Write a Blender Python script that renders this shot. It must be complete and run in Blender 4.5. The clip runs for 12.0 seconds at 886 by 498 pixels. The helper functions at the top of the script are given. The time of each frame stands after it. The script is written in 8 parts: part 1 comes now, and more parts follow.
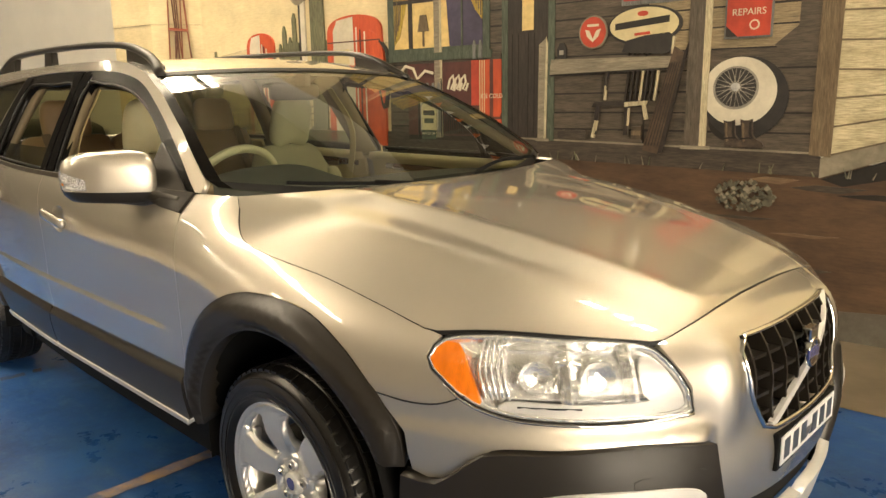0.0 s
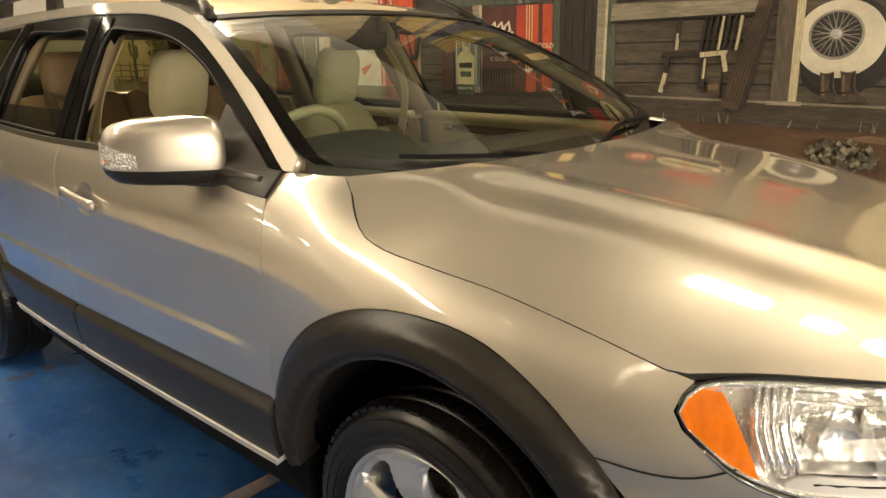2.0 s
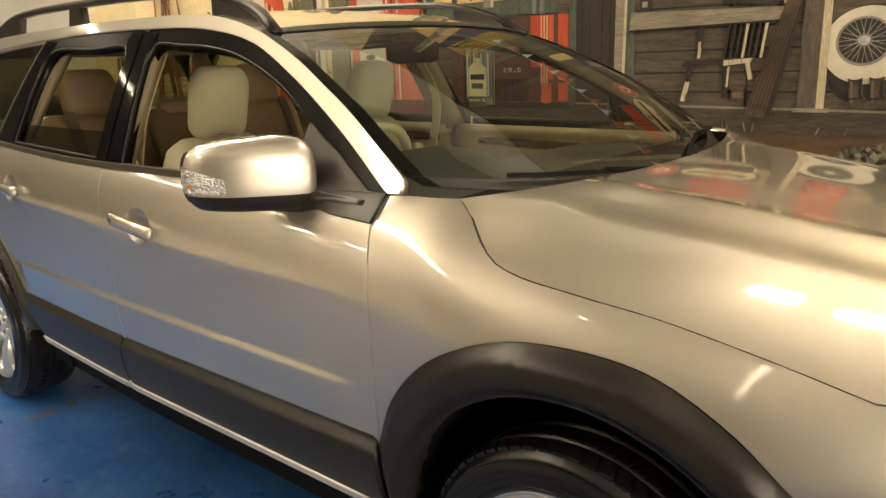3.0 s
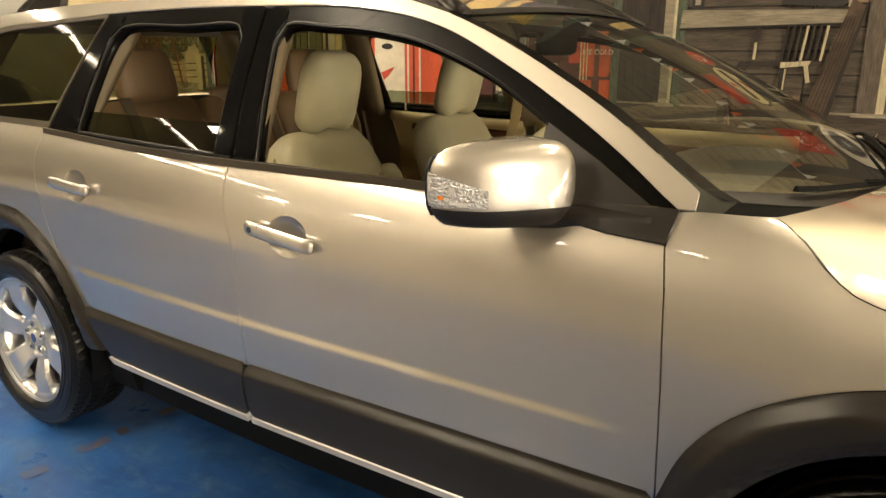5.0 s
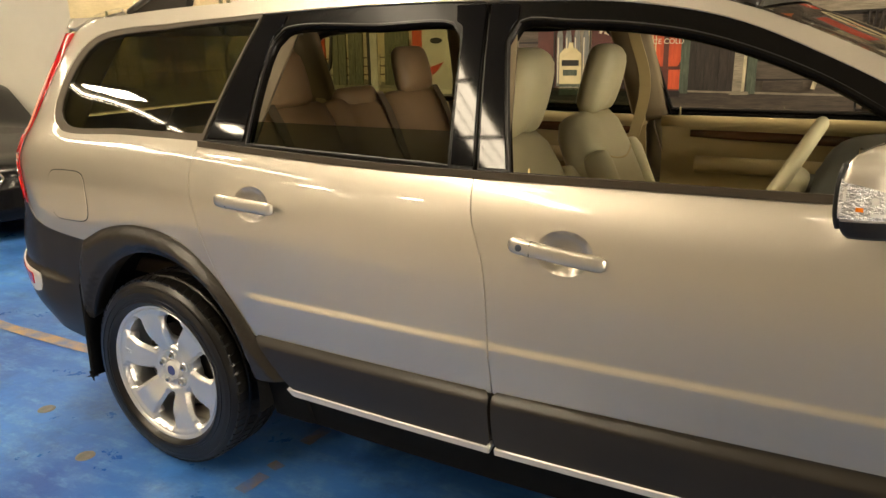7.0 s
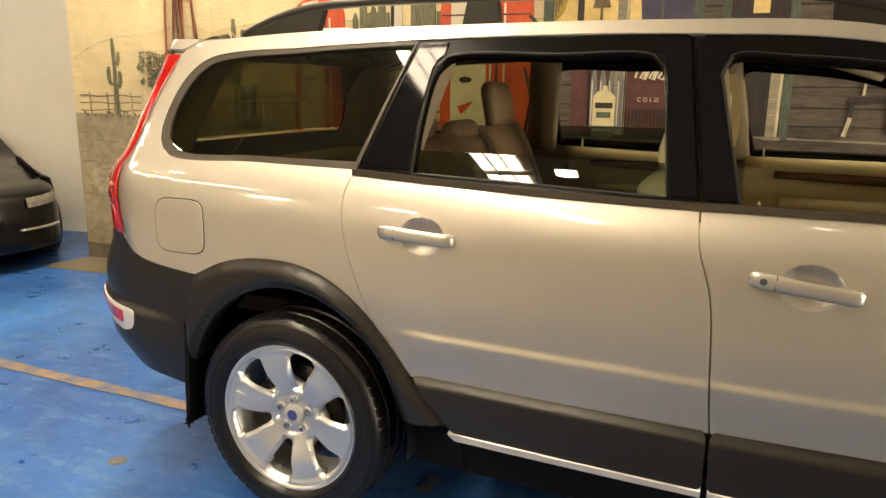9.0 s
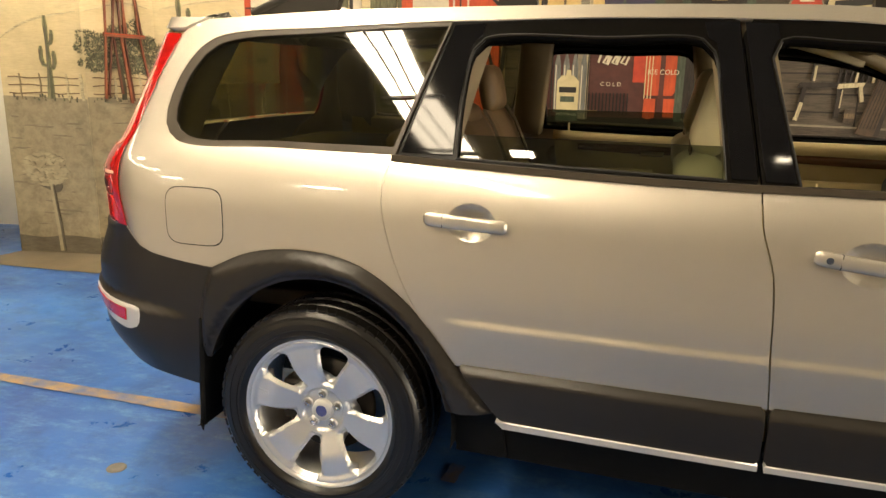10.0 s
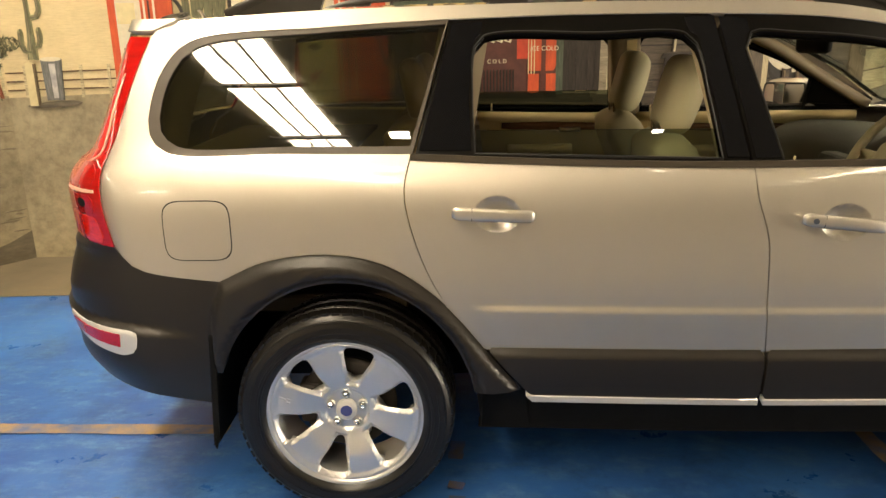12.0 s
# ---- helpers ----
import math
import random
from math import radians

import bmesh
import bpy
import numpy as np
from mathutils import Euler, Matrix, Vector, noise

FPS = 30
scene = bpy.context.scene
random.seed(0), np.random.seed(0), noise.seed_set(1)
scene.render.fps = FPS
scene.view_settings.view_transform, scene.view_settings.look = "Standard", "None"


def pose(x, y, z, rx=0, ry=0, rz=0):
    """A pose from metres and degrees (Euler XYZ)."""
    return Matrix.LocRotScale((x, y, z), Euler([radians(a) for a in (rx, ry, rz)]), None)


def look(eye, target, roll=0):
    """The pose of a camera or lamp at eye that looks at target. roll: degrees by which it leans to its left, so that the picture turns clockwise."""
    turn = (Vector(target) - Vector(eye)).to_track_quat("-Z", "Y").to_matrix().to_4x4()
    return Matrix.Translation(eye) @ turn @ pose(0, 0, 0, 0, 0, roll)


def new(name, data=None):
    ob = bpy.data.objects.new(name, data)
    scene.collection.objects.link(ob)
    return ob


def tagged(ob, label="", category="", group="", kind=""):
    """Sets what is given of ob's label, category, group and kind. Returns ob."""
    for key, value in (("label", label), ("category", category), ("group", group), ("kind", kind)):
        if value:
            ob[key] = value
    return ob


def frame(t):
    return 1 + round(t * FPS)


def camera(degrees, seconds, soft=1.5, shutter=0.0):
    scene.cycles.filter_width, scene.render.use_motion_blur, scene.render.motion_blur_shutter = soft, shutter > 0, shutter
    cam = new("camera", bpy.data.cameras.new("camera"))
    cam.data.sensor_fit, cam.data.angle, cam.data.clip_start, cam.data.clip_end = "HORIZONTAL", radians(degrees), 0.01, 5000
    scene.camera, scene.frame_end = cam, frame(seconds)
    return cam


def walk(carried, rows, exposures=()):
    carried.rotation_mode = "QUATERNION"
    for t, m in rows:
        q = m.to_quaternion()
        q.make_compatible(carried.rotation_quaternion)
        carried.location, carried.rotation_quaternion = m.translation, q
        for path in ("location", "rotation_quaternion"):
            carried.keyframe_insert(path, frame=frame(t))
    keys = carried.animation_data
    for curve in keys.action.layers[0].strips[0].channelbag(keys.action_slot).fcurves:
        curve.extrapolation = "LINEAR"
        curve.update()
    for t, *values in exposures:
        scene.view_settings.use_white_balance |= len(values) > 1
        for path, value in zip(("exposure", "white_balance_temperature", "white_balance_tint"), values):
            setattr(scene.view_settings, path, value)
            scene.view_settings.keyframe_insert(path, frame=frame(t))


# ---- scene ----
cam = camera(62.0, 12.0)
PATH = [
    (0, (4.392, -1.902, 1.378), (3.032, -0.494, 0.969), -0.9),
    (0.5, (4.258, -1.869, 1.372), (2.93, -0.458, 0.877), -0.8),
    (1, (4.053, -1.791, 1.353), (2.756, -0.374, 0.795), -0.1),
    (1.5, (3.903, -1.763, 1.363), (2.589, -0.365, 0.797), -1.0),
    (2, (3.729, -1.832, 1.371), (2.43, -0.406, 0.842), -1.1),
    (2.5, (3.57, -1.916, 1.38), (2.295, -0.461, 0.873), -2.2),
    (4.5, (2.878, -2.057, 1.38), (1.788, -0.462, 0.863), 1.3),
    (5, (2.695, -2.165, 1.384), (1.628, -0.557, 0.86), 0.1),
    (5.5, (2.536, -2.217, 1.368), (1.461, -0.603, 0.878), 0.6),
    (6, (2.306, -2.238, 1.357), (1.259, -0.605, 0.872), -0.5),
    (6.5, (2.153, -2.3, 1.354), (1.149, -0.641, 0.868), 1.0),
    (7, (1.949, -2.431, 1.407), (1.008, -0.753, 0.86), -1.3),
    (7.5, (1.838, -2.537, 1.362), (0.952, -0.8, 0.919), 0.3),
    (9.5, (1.09, -2.71, 1.369), (0.421, -0.88, 0.917), 0.9),
    (10, (0.921, -2.758, 1.359), (0.381, -0.891, 0.886), 1.0),
    (10.5, (0.722, -2.777, 1.354), (0.23, -0.893, 0.895), -1.2),
    (11, (0.564, -2.782, 1.351), (0.154, -0.881, 0.882), -0.2),
    (11.5, (0.454, -2.849, 1.342), (0.205, -0.915, 0.897), -0.7),
    (12, (0.367, -2.914, 1.442), (0.306, -0.992, 0.892), -0.9),
]
walk(cam, [(t, look(eye, target, roll)) for t, eye, target, roll in PATH],
     [(0, 1.22), (1.0, 1.18), (2.5, 1.10), (4.5, 1.20), (6.0, 1.32), (7.5, 1.34), (9.5, 1.38), (12, 1.38)])

# ---------------------------------------------------------------- light
world = bpy.data.worlds.new("hall_air")
scene.world = world
world.use_nodes = True
world.node_tree.nodes["Background"].inputs[0].default_value = (0.9, 0.85, 0.75, 1)
world.node_tree.nodes["Background"].inputs[1].default_value = 0.07


# ---------------------------------------------------------------- materials
def material(name, color, rough=0.5, metal=0.0, coat=0.0, noise_scale=0.0, amount=0.0, bump=0.0, bump_scale=60.0,
             emit=None, strength=0.0, spec=0.5, alt=None, stretch=(1, 1, 1), trans=0.0, ior=1.45):
    m = bpy.data.materials.new(name)
    m.use_nodes = True
    nt = m.node_tree
    b = nt.nodes["Principled BSDF"]
    b.inputs["Base Color"].default_value = (*color, 1)
    b.inputs["Roughness"].default_value = rough
    b.inputs["Metallic"].default_value = metal
    b.inputs["Coat Weight"].default_value = coat
    b.inputs["Coat Roughness"].default_value = 0.03
    b.inputs["Specular IOR Level"].default_value = spec
    b.inputs["Transmission Weight"].default_value = trans
    b.inputs["IOR"].default_value = ior
    if emit:
        b.inputs["Emission Color"].default_value = (*emit, 1)
        b.inputs["Emission Strength"].default_value = strength
    if noise_scale or bump:
        tc = nt.nodes.new("ShaderNodeTexCoord")
        mp = nt.nodes.new("ShaderNodeMapping")
        mp.inputs["Scale"].default_value = stretch
        nt.links.new(tc.outputs["Object"], mp.inputs["Vector"])
    if noise_scale:
        n1 = nt.nodes.new("ShaderNodeTexNoise")
        n1.inputs["Scale"].default_value = noise_scale
        n1.inputs["Detail"].default_value = 8
        n1.inputs["Roughness"].default_value = 0.62
        nt.links.new(mp.outputs[0], n1.inputs["Vector"])
        ramp = nt.nodes.new("ShaderNodeValToRGB")
        ramp.color_ramp.elements[0].position = 0.5 - 0.22
        ramp.color_ramp.elements[1].position = 0.5 + 0.22
        other = alt or tuple(c * (1 - amount) for c in color)
        ramp.color_ramp.elements[0].color = (*other, 1)
        ramp.color_ramp.elements[1].color = (*color, 1)
        nt.links.new(n1.outputs["Fac"], ramp.inputs[0])
        nt.links.new(ramp.outputs[0], b.inputs["Base Color"])
    if bump:
        n2 = nt.nodes.new("ShaderNodeTexNoise")
        n2.inputs["Scale"].default_value = bump_scale
        n2.inputs["Detail"].default_value = 4
        nt.links.new(mp.outputs[0], n2.inputs["Vector"])
        bp = nt.nodes.new("ShaderNodeBump")
        bp.inputs["Strength"].default_value = bump
        bp.inputs["Distance"].default_value = 0.01
        nt.links.new(n2.outputs["Fac"], bp.inputs["Height"])
        nt.links.new(bp.outputs[0], b.inputs["Normal"])
    return m


def floor_material():
    m = material("blue_floor_paint", (0.03, 0.13, 0.42), 0.32)
    nt = m.node_tree
    b = nt.nodes["Principled BSDF"]
    tc = nt.nodes.new("ShaderNodeTexCoord")

    def noise_node(scale, detail, rough, stretch=None):
        n = nt.nodes.new("ShaderNodeTexNoise")
        n.inputs["Scale"].default_value = scale
        n.inputs["Detail"].default_value = detail
        n.inputs["Roughness"].default_value = rough
        if stretch:
            mp = nt.nodes.new("ShaderNodeMapping")
            mp.inputs["Scale"].default_value = stretch
            nt.links.new(tc.outputs["Object"], mp.inputs[0])
            nt.links.new(mp.outputs[0], n.inputs["Vector"])
        else:
            nt.links.new(tc.outputs["Object"], n.inputs["Vector"])
        return n

    def ramp_node(src, stops):
        r = nt.nodes.new("ShaderNodeValToRGB")
        while len(r.color_ramp.elements) < len(stops):
            r.color_ramp.elements.new(0.5)
        for e, (p, c) in zip(r.color_ramp.elements, stops):
            e.position, e.color = p, (*c, 1)
        nt.links.new(src, r.inputs[0])
        return r

    def mix(fac, a, c):
        x = nt.nodes.new("ShaderNodeMix")
        x.data_type = "RGBA"
        nt.links.new(fac, x.inputs[0])
        nt.links.new(a, x.inputs[6])
        nt.links.new(c, x.inputs[7])
        return x.outputs[2]
    large = ramp_node(noise_node(0.9, 6, 0.6).outputs["Fac"], [(0.32, (0.010, 0.050, 0.24)), (0.68, (0.045, 0.18, 0.53))])
    streak = ramp_node(noise_node(5.0, 10, 0.72, (1.0, 2.6, 1)).outputs["Fac"], [(0.47, (0, 0, 0)), (0.66, (1, 1, 1))])
    pale = ramp_node(noise_node(14, 6, 0.7).outputs["Fac"], [(0.3, (0.012, 0.07, 0.27)), (0.75, (0.15, 0.31, 0.54))])
    col = mix(streak.outputs[0], large.outputs[0], pale.outputs[0])
    chips = ramp_node(noise_node(7, 12, 0.78).outputs["Fac"], [(0.695, (0, 0, 0)), (0.725, (1, 1, 1))])
    dirt = ramp_node(noise_node(30, 4, 0.6).outputs["Fac"], [(0.3, (0.16, 0.12, 0.07)), (0.7, (0.30, 0.26, 0.2))])
    col = mix(chips.outputs[0], col, dirt.outputs[0])
    scuff = ramp_node(noise_node(26, 10, 0.8, (1.0, 0.45, 1)).outputs["Fac"], [(0.60, (0, 0, 0)), (0.70, (0.7, 0.7, 0.7))])
    rub = ramp_node(noise_node(50, 4, 0.6).outputs["Fac"], [(0.3, (0.10, 0.22, 0.42)), (0.7, (0.21, 0.33, 0.48))])
    col = mix(scuff.outputs[0], col, rub.outputs[0])
    grime = ramp_node(noise_node(2.1, 12, 0.75).outputs["Fac"], [(0.50, (0, 0, 0)), (0.68, (0.75, 0.75, 0.75))])
    dark = ramp_node(noise_node(11, 6, 0.7).outputs["Fac"], [(0.3, (0.006, 0.022, 0.085)), (0.7, (0.014, 0.055, 0.19))])
    col = mix(grime.outputs[0], col, dark.outputs[0])
    # the blue is scaled darker in the front bays and along the aisle
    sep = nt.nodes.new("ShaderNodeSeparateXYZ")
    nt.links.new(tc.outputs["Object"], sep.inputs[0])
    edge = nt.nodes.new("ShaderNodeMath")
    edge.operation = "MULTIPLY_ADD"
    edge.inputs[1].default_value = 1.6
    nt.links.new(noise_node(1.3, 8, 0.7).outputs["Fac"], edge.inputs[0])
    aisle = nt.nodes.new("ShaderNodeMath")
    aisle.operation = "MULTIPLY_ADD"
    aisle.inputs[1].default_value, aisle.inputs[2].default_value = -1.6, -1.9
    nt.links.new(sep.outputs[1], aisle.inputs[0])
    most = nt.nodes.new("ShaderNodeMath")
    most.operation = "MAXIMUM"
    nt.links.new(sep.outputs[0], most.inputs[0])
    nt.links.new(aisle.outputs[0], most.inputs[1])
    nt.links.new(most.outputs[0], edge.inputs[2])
    # colour factor: full at the rear, about half at the front and aisle
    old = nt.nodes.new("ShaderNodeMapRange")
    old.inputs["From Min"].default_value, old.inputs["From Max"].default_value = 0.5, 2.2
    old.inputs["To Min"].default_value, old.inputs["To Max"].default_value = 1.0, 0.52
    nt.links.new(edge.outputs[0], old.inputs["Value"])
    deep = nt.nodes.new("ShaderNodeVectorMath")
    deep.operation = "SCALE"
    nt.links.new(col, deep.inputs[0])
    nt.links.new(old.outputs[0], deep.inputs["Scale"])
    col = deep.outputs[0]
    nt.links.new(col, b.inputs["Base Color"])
    rr = ramp_node(noise_node(3, 8, 0.7).outputs["Fac"], [(0.3, (0.22, 0.22, 0.22)), (0.75, (0.48, 0.48, 0.48))])
    nt.links.new(rr.outputs[0], b.inputs["Roughness"])
    bp = nt.nodes.new("ShaderNodeBump")
    bp.inputs["Strength"].default_value = 0.12
    bp.inputs["Distance"].default_value = 0.004
    nt.links.new(noise_node(40, 6, 0.6).outputs["Fac"], bp.inputs["Height"])
    nt.links.new(bp.outputs[0], b.inputs["Normal"])
    return m


def paint_material():
    """Metal-flake base under a clear coat whose mirror gloss grows towards grazing angles."""
    m = material("champagne_car_paint", (0.46, 0.42, 0.345), 0.43, 0.82)
    nt = m.node_tree
    b = nt.nodes["Principled BSDF"]
    out = nt.nodes["Material Output"]
    tc = nt.nodes.new("ShaderNodeTexCoord")
    n = nt.nodes.new("ShaderNodeTexNoise")
    n.inputs["Scale"].default_value = 2500
    n.inputs["Detail"].default_value = 1
    nt.links.new(tc.outputs["Object"], n.inputs["Vector"])
    r = nt.nodes.new("ShaderNodeValToRGB")
    r.color_ramp.elements[0].position, r.color_ramp.elements[0].color = 0.3, (0.466, 0.427, 0.362, 1)
    r.color_ramp.elements[1].position, r.color_ramp.elements[1].color = 0.7, (0.572, 0.526, 0.446, 1)
    nt.links.new(n.outputs["Fac"], r.inputs[0])
    nt.links.new(r.outputs[0], b.inputs["Base Color"])
    coat = nt.nodes.new("ShaderNodeBsdfGlossy")
    coat.inputs["Color"].default_value = (0.96, 0.96, 0.96, 1)
    dust = nt.nodes.new("ShaderNodeTexNoise")
    dust.inputs["Scale"].default_value = 3.0
    dust.inputs["Detail"].default_value = 9
    nt.links.new(tc.outputs["Object"], dust.inputs["Vector"])
    dr = nt.nodes.new("ShaderNodeMapRange")
    dr.inputs["To Min"].default_value, dr.inputs["To Max"].default_value = 0.02, 0.11
    nt.links.new(dust.outputs["Fac"], dr.inputs["Value"])
    nt.links.new(dr.outputs[0], coat.inputs["Roughness"])
    lw = nt.nodes.new("ShaderNodeLayerWeight")
    lw.inputs["Blend"].default_value = 0.5
    pw = nt.nodes.new("ShaderNodeMath")
    pw.operation = "POWER"
    pw.inputs[1].default_value = 1.5
    nt.links.new(lw.outputs["Facing"], pw.inputs[0])
    fr = nt.nodes.new("ShaderNodeMath")
    fr.operation = "MULTIPLY_ADD"
    fr.inputs[1].default_value, fr.inputs[2].default_value = 0.86, 0.045
    nt.links.new(pw.outputs[0], fr.inputs[0])
    mx = nt.nodes.new("ShaderNodeMixShader")
    nt.links.new(fr.outputs[0], mx.inputs[0])
    nt.links.new(b.outputs[0], mx.inputs[1])
    nt.links.new(coat.outputs[0], mx.inputs[2])
    nt.links.new(mx.outputs[0], out.inputs[0])
    return m


PAINT = paint_material()
CLAD = material("dark_grey_plastic", (0.020, 0.0165, 0.0125), 0.32, spec=0.48, bump=0.05, bump_scale=900, noise_scale=4, amount=0.25)
BLACK = material("black_gloss_trim", (0.004, 0.004, 0.005), 0.05, spec=0.25)
FRAME = material("satin_black_frame", (0.005, 0.0045, 0.004), 0.22, spec=0.09, bump=0.02, bump_scale=400)
RUBBER = material("black_rubber_seal", (0.006, 0.006, 0.006), 0.5)
TRIM = material("satin_brown_black_trim", (0.060, 0.048, 0.034), 0.42, spec=0.35, bump=0.02, bump_scale=300)
TYRE = material("tyre_rubber", (0.009, 0.0078, 0.0065), 0.32, noise_scale=9, amount=0.35, bump=0.04, bump_scale=250)
ALLOY = material("painted_silver_alloy", (0.72, 0.71, 0.69), 0.34, 0.8, 0.5, noise_scale=30, amount=0.06)
CHROME = material("chrome", (0.82, 0.82, 0.82), 0.06, 1.0)
SATIN = material("satin_silver_plastic", (0.60, 0.59, 0.57), 0.35, 0.3)
UNDER = material("black_underbody", (0.008, 0.008, 0.008), 0.7, spec=0.12, noise_scale=7, amount=0.4)
DISC = material("brake_steel", (0.06, 0.052, 0.045), 0.55, 0.7, noise_scale=20, amount=0.4)
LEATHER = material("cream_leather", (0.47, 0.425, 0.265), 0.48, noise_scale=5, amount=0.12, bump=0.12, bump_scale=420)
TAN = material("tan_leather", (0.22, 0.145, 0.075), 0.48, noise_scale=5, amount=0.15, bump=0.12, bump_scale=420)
CREAM = material("cream_interior_plastic", (0.50, 0.395, 0.195), 0.55, bump=0.05, bump_scale=500, noise_scale=3, amount=0.1)
HEADLINER = material("beige_headliner_cloth", (0.30, 0.25, 0.16), 0.9, bump=0.2, bump_scale=700, noise_scale=6, amount=0.1)
DASH = material("grey_dash_plastic", (0.045, 0.047, 0.038), 0.6, bump=0.12, bump_scale=500, noise_scale=5, amount=0.15)
PILLAR = material("taupe_pillar_plastic", (0.20, 0.155, 0.09), 0.6, bump=0.05, bump_scale=500, noise_scale=3, amount=0.12)
WOOD = material("walnut_veneer", (0.11, 0.045, 0.018), 0.25, coat=0.8, noise_scale=9, amount=0.5, stretch=(1, 8, 8))
CARPET = material("dark_tan_carpet", (0.12, 0.09, 0.055), 0.95, bump=0.4, bump_scale=300, noise_scale=8, amount=0.3)
AMBER = material("amber_lens", (0.9, 0.22, 0.01), 0.1, coat=0.6, noise_scale=60, amount=0.35, stretch=(1, 1, 0.2))
RED_LENS = material("red_lens", (0.50, 0.006, 0.004), 0.03, coat=1.0, noise_scale=14, amount=0.45, stretch=(0.4, 0.4, 2.5))
# pale pink: the tail lamp ridge's highlight put into colour, also its light bar
LENS_PINK = material("pink_rib_highlight_and_bar", (0.92, 0.50, 0.36), 0.08, coat=1.0, noise_scale=30, amount=0.25)
REFLECTOR = material("reflector_red", (0.50, 0.01, 0.02), 0.15, coat=0.8, noise_scale=140, amount=0.4)
LAMP_IN = material("lamp_reflector", (0.88, 0.88, 0.87), 0.20, 0.75, bump=0.8, bump_scale=24)
RED_BRIGHT = material("bright_red_lens", (0.78, 0.022, 0.010), 0.05, coat=1.0, noise_scale=40, amount=0.4, stretch=(1, 1, 3))
BADGE_BLUE = material("badge_blue_enamel", (0.05, 0.06, 0.20), 0.2, coat=0.8)
PLATE_W = material("plate_white", (0.72, 0.72, 0.70), 0.4)
PLATE_K = material("plate_dark_bars", (0.05, 0.06, 0.08), 0.5)


def glass_material(name, tint, rough=0.0, mix_fac=0.9):
    """Thin pane: tinted see-through with a mirror reflection by its index."""
    m = bpy.data.materials.new(name)
    m.use_nodes = True
    nt = m.node_tree
    nt.nodes.clear()
    out = nt.nodes.new("ShaderNodeOutputMaterial")
    tr = nt.nodes.new("ShaderNodeBsdfTransparent")
    tr.inputs[0].default_value = (*tint, 1)
    gl = nt.nodes.new("ShaderNodeBsdfGlossy")
    gl.inputs["Roughness"].default_value = rough
    base = ((mix_fac - 1) / (mix_fac + 1)) ** 2
    lw = nt.nodes.new("ShaderNodeLayerWeight")
    lw.inputs["Blend"].default_value = 0.5
    pw = nt.nodes.new("ShaderNodeMath")
    pw.operation = "POWER"
    pw.inputs[1].default_value = 5.0
    nt.links.new(lw.outputs["Facing"], pw.inputs[0])
    fr = nt.nodes.new("ShaderNodeMath")
    fr.operation = "MULTIPLY_ADD"
    fr.inputs[1].default_value, fr.inputs[2].default_value = 1 - base, base
    nt.links.new(pw.outputs[0], fr.inputs[0])
    mx = nt.nodes.new("ShaderNodeMixShader")
    nt.links.new(fr.outputs[0], mx.inputs[0])
    nt.links.new(tr.outputs[0], mx.inputs[1])
    nt.links.new(gl.outputs[0], mx.inputs[2])
    nt.links.new(mx.outputs[0], out.inputs[0])
    return m


SCREEN = glass_material("windscreen_glass", (0.60, 0.67, 0.59), mix_fac=2.1)
DARKGLASS = glass_material("tinted_window_glass", (0.27, 0.27, 0.16), mix_fac=1.7)
SMOKE = glass_material("green_window_glass", (0.30, 0.34, 0.25), mix_fac=1.6)
LENS = glass_material("clear_lamp_lens", (0.97, 0.97, 0.97), mix_fac=1.5)


# ---------------------------------------------------------------- mesh helpers
def add_mesh(name, verts, faces, mat, parent=None, label="", smooth=True, normals=None):
    me = bpy.data.meshes.new(name)
    me.from_pydata([tuple(v) for v in verts], [], [tuple(f) for f in faces])
    me.materials.append(mat)
    if smooth:
        me.polygons.foreach_set("use_smooth", [True] * len(me.polygons))
    me.update()
    if normals is not None:
        me.normals_split_custom_set_from_vertices([tuple(n) for n in normals])
    ob = new(name, me)
    if parent is not None:
        ob.parent = parent
    if label:
        tagged(ob, label)
    return ob


def part(name, bm, mat, parent, label="", smooth=False, angle=None):
    bmesh.ops.recalc_face_normals(bm, faces=bm.faces[:])
    me = bpy.data.meshes.new(name)
    bm.to_mesh(me)
    bm.free()
    me.materials.append(mat)
    if smooth:
        me.polygons.foreach_set("use_smooth", [True] * len(me.polygons))
        if angle:
            me.set_sharp_from_angle(angle=radians(angle))
    ob = new(name, me)
    if parent is not None:
        ob.parent = parent
    if label:
        tagged(ob, label)
    return ob


def box(bm, lo, hi, bevel=0.0, m=None, seg=2):
    r = bmesh.ops.create_cube(bm, size=1)["verts"]
    for v in r:
        v.co = Vector([lo[i] + (v.co[i] + 0.5) * (hi[i] - lo[i]) for i in range(3)])
    if bevel:
        es = list({e for v in r for e in v.link_edges})
        out = bmesh.ops.bevel(bm, geom=es, offset=bevel, segments=seg, affect="EDGES", profile=0.5)
        r = list({v for f in out["faces"] for v in f.verts} | {v for v in r if v.is_valid})
    if m is not None:
        bmesh.ops.transform(bm, matrix=m, verts=r)
    return r


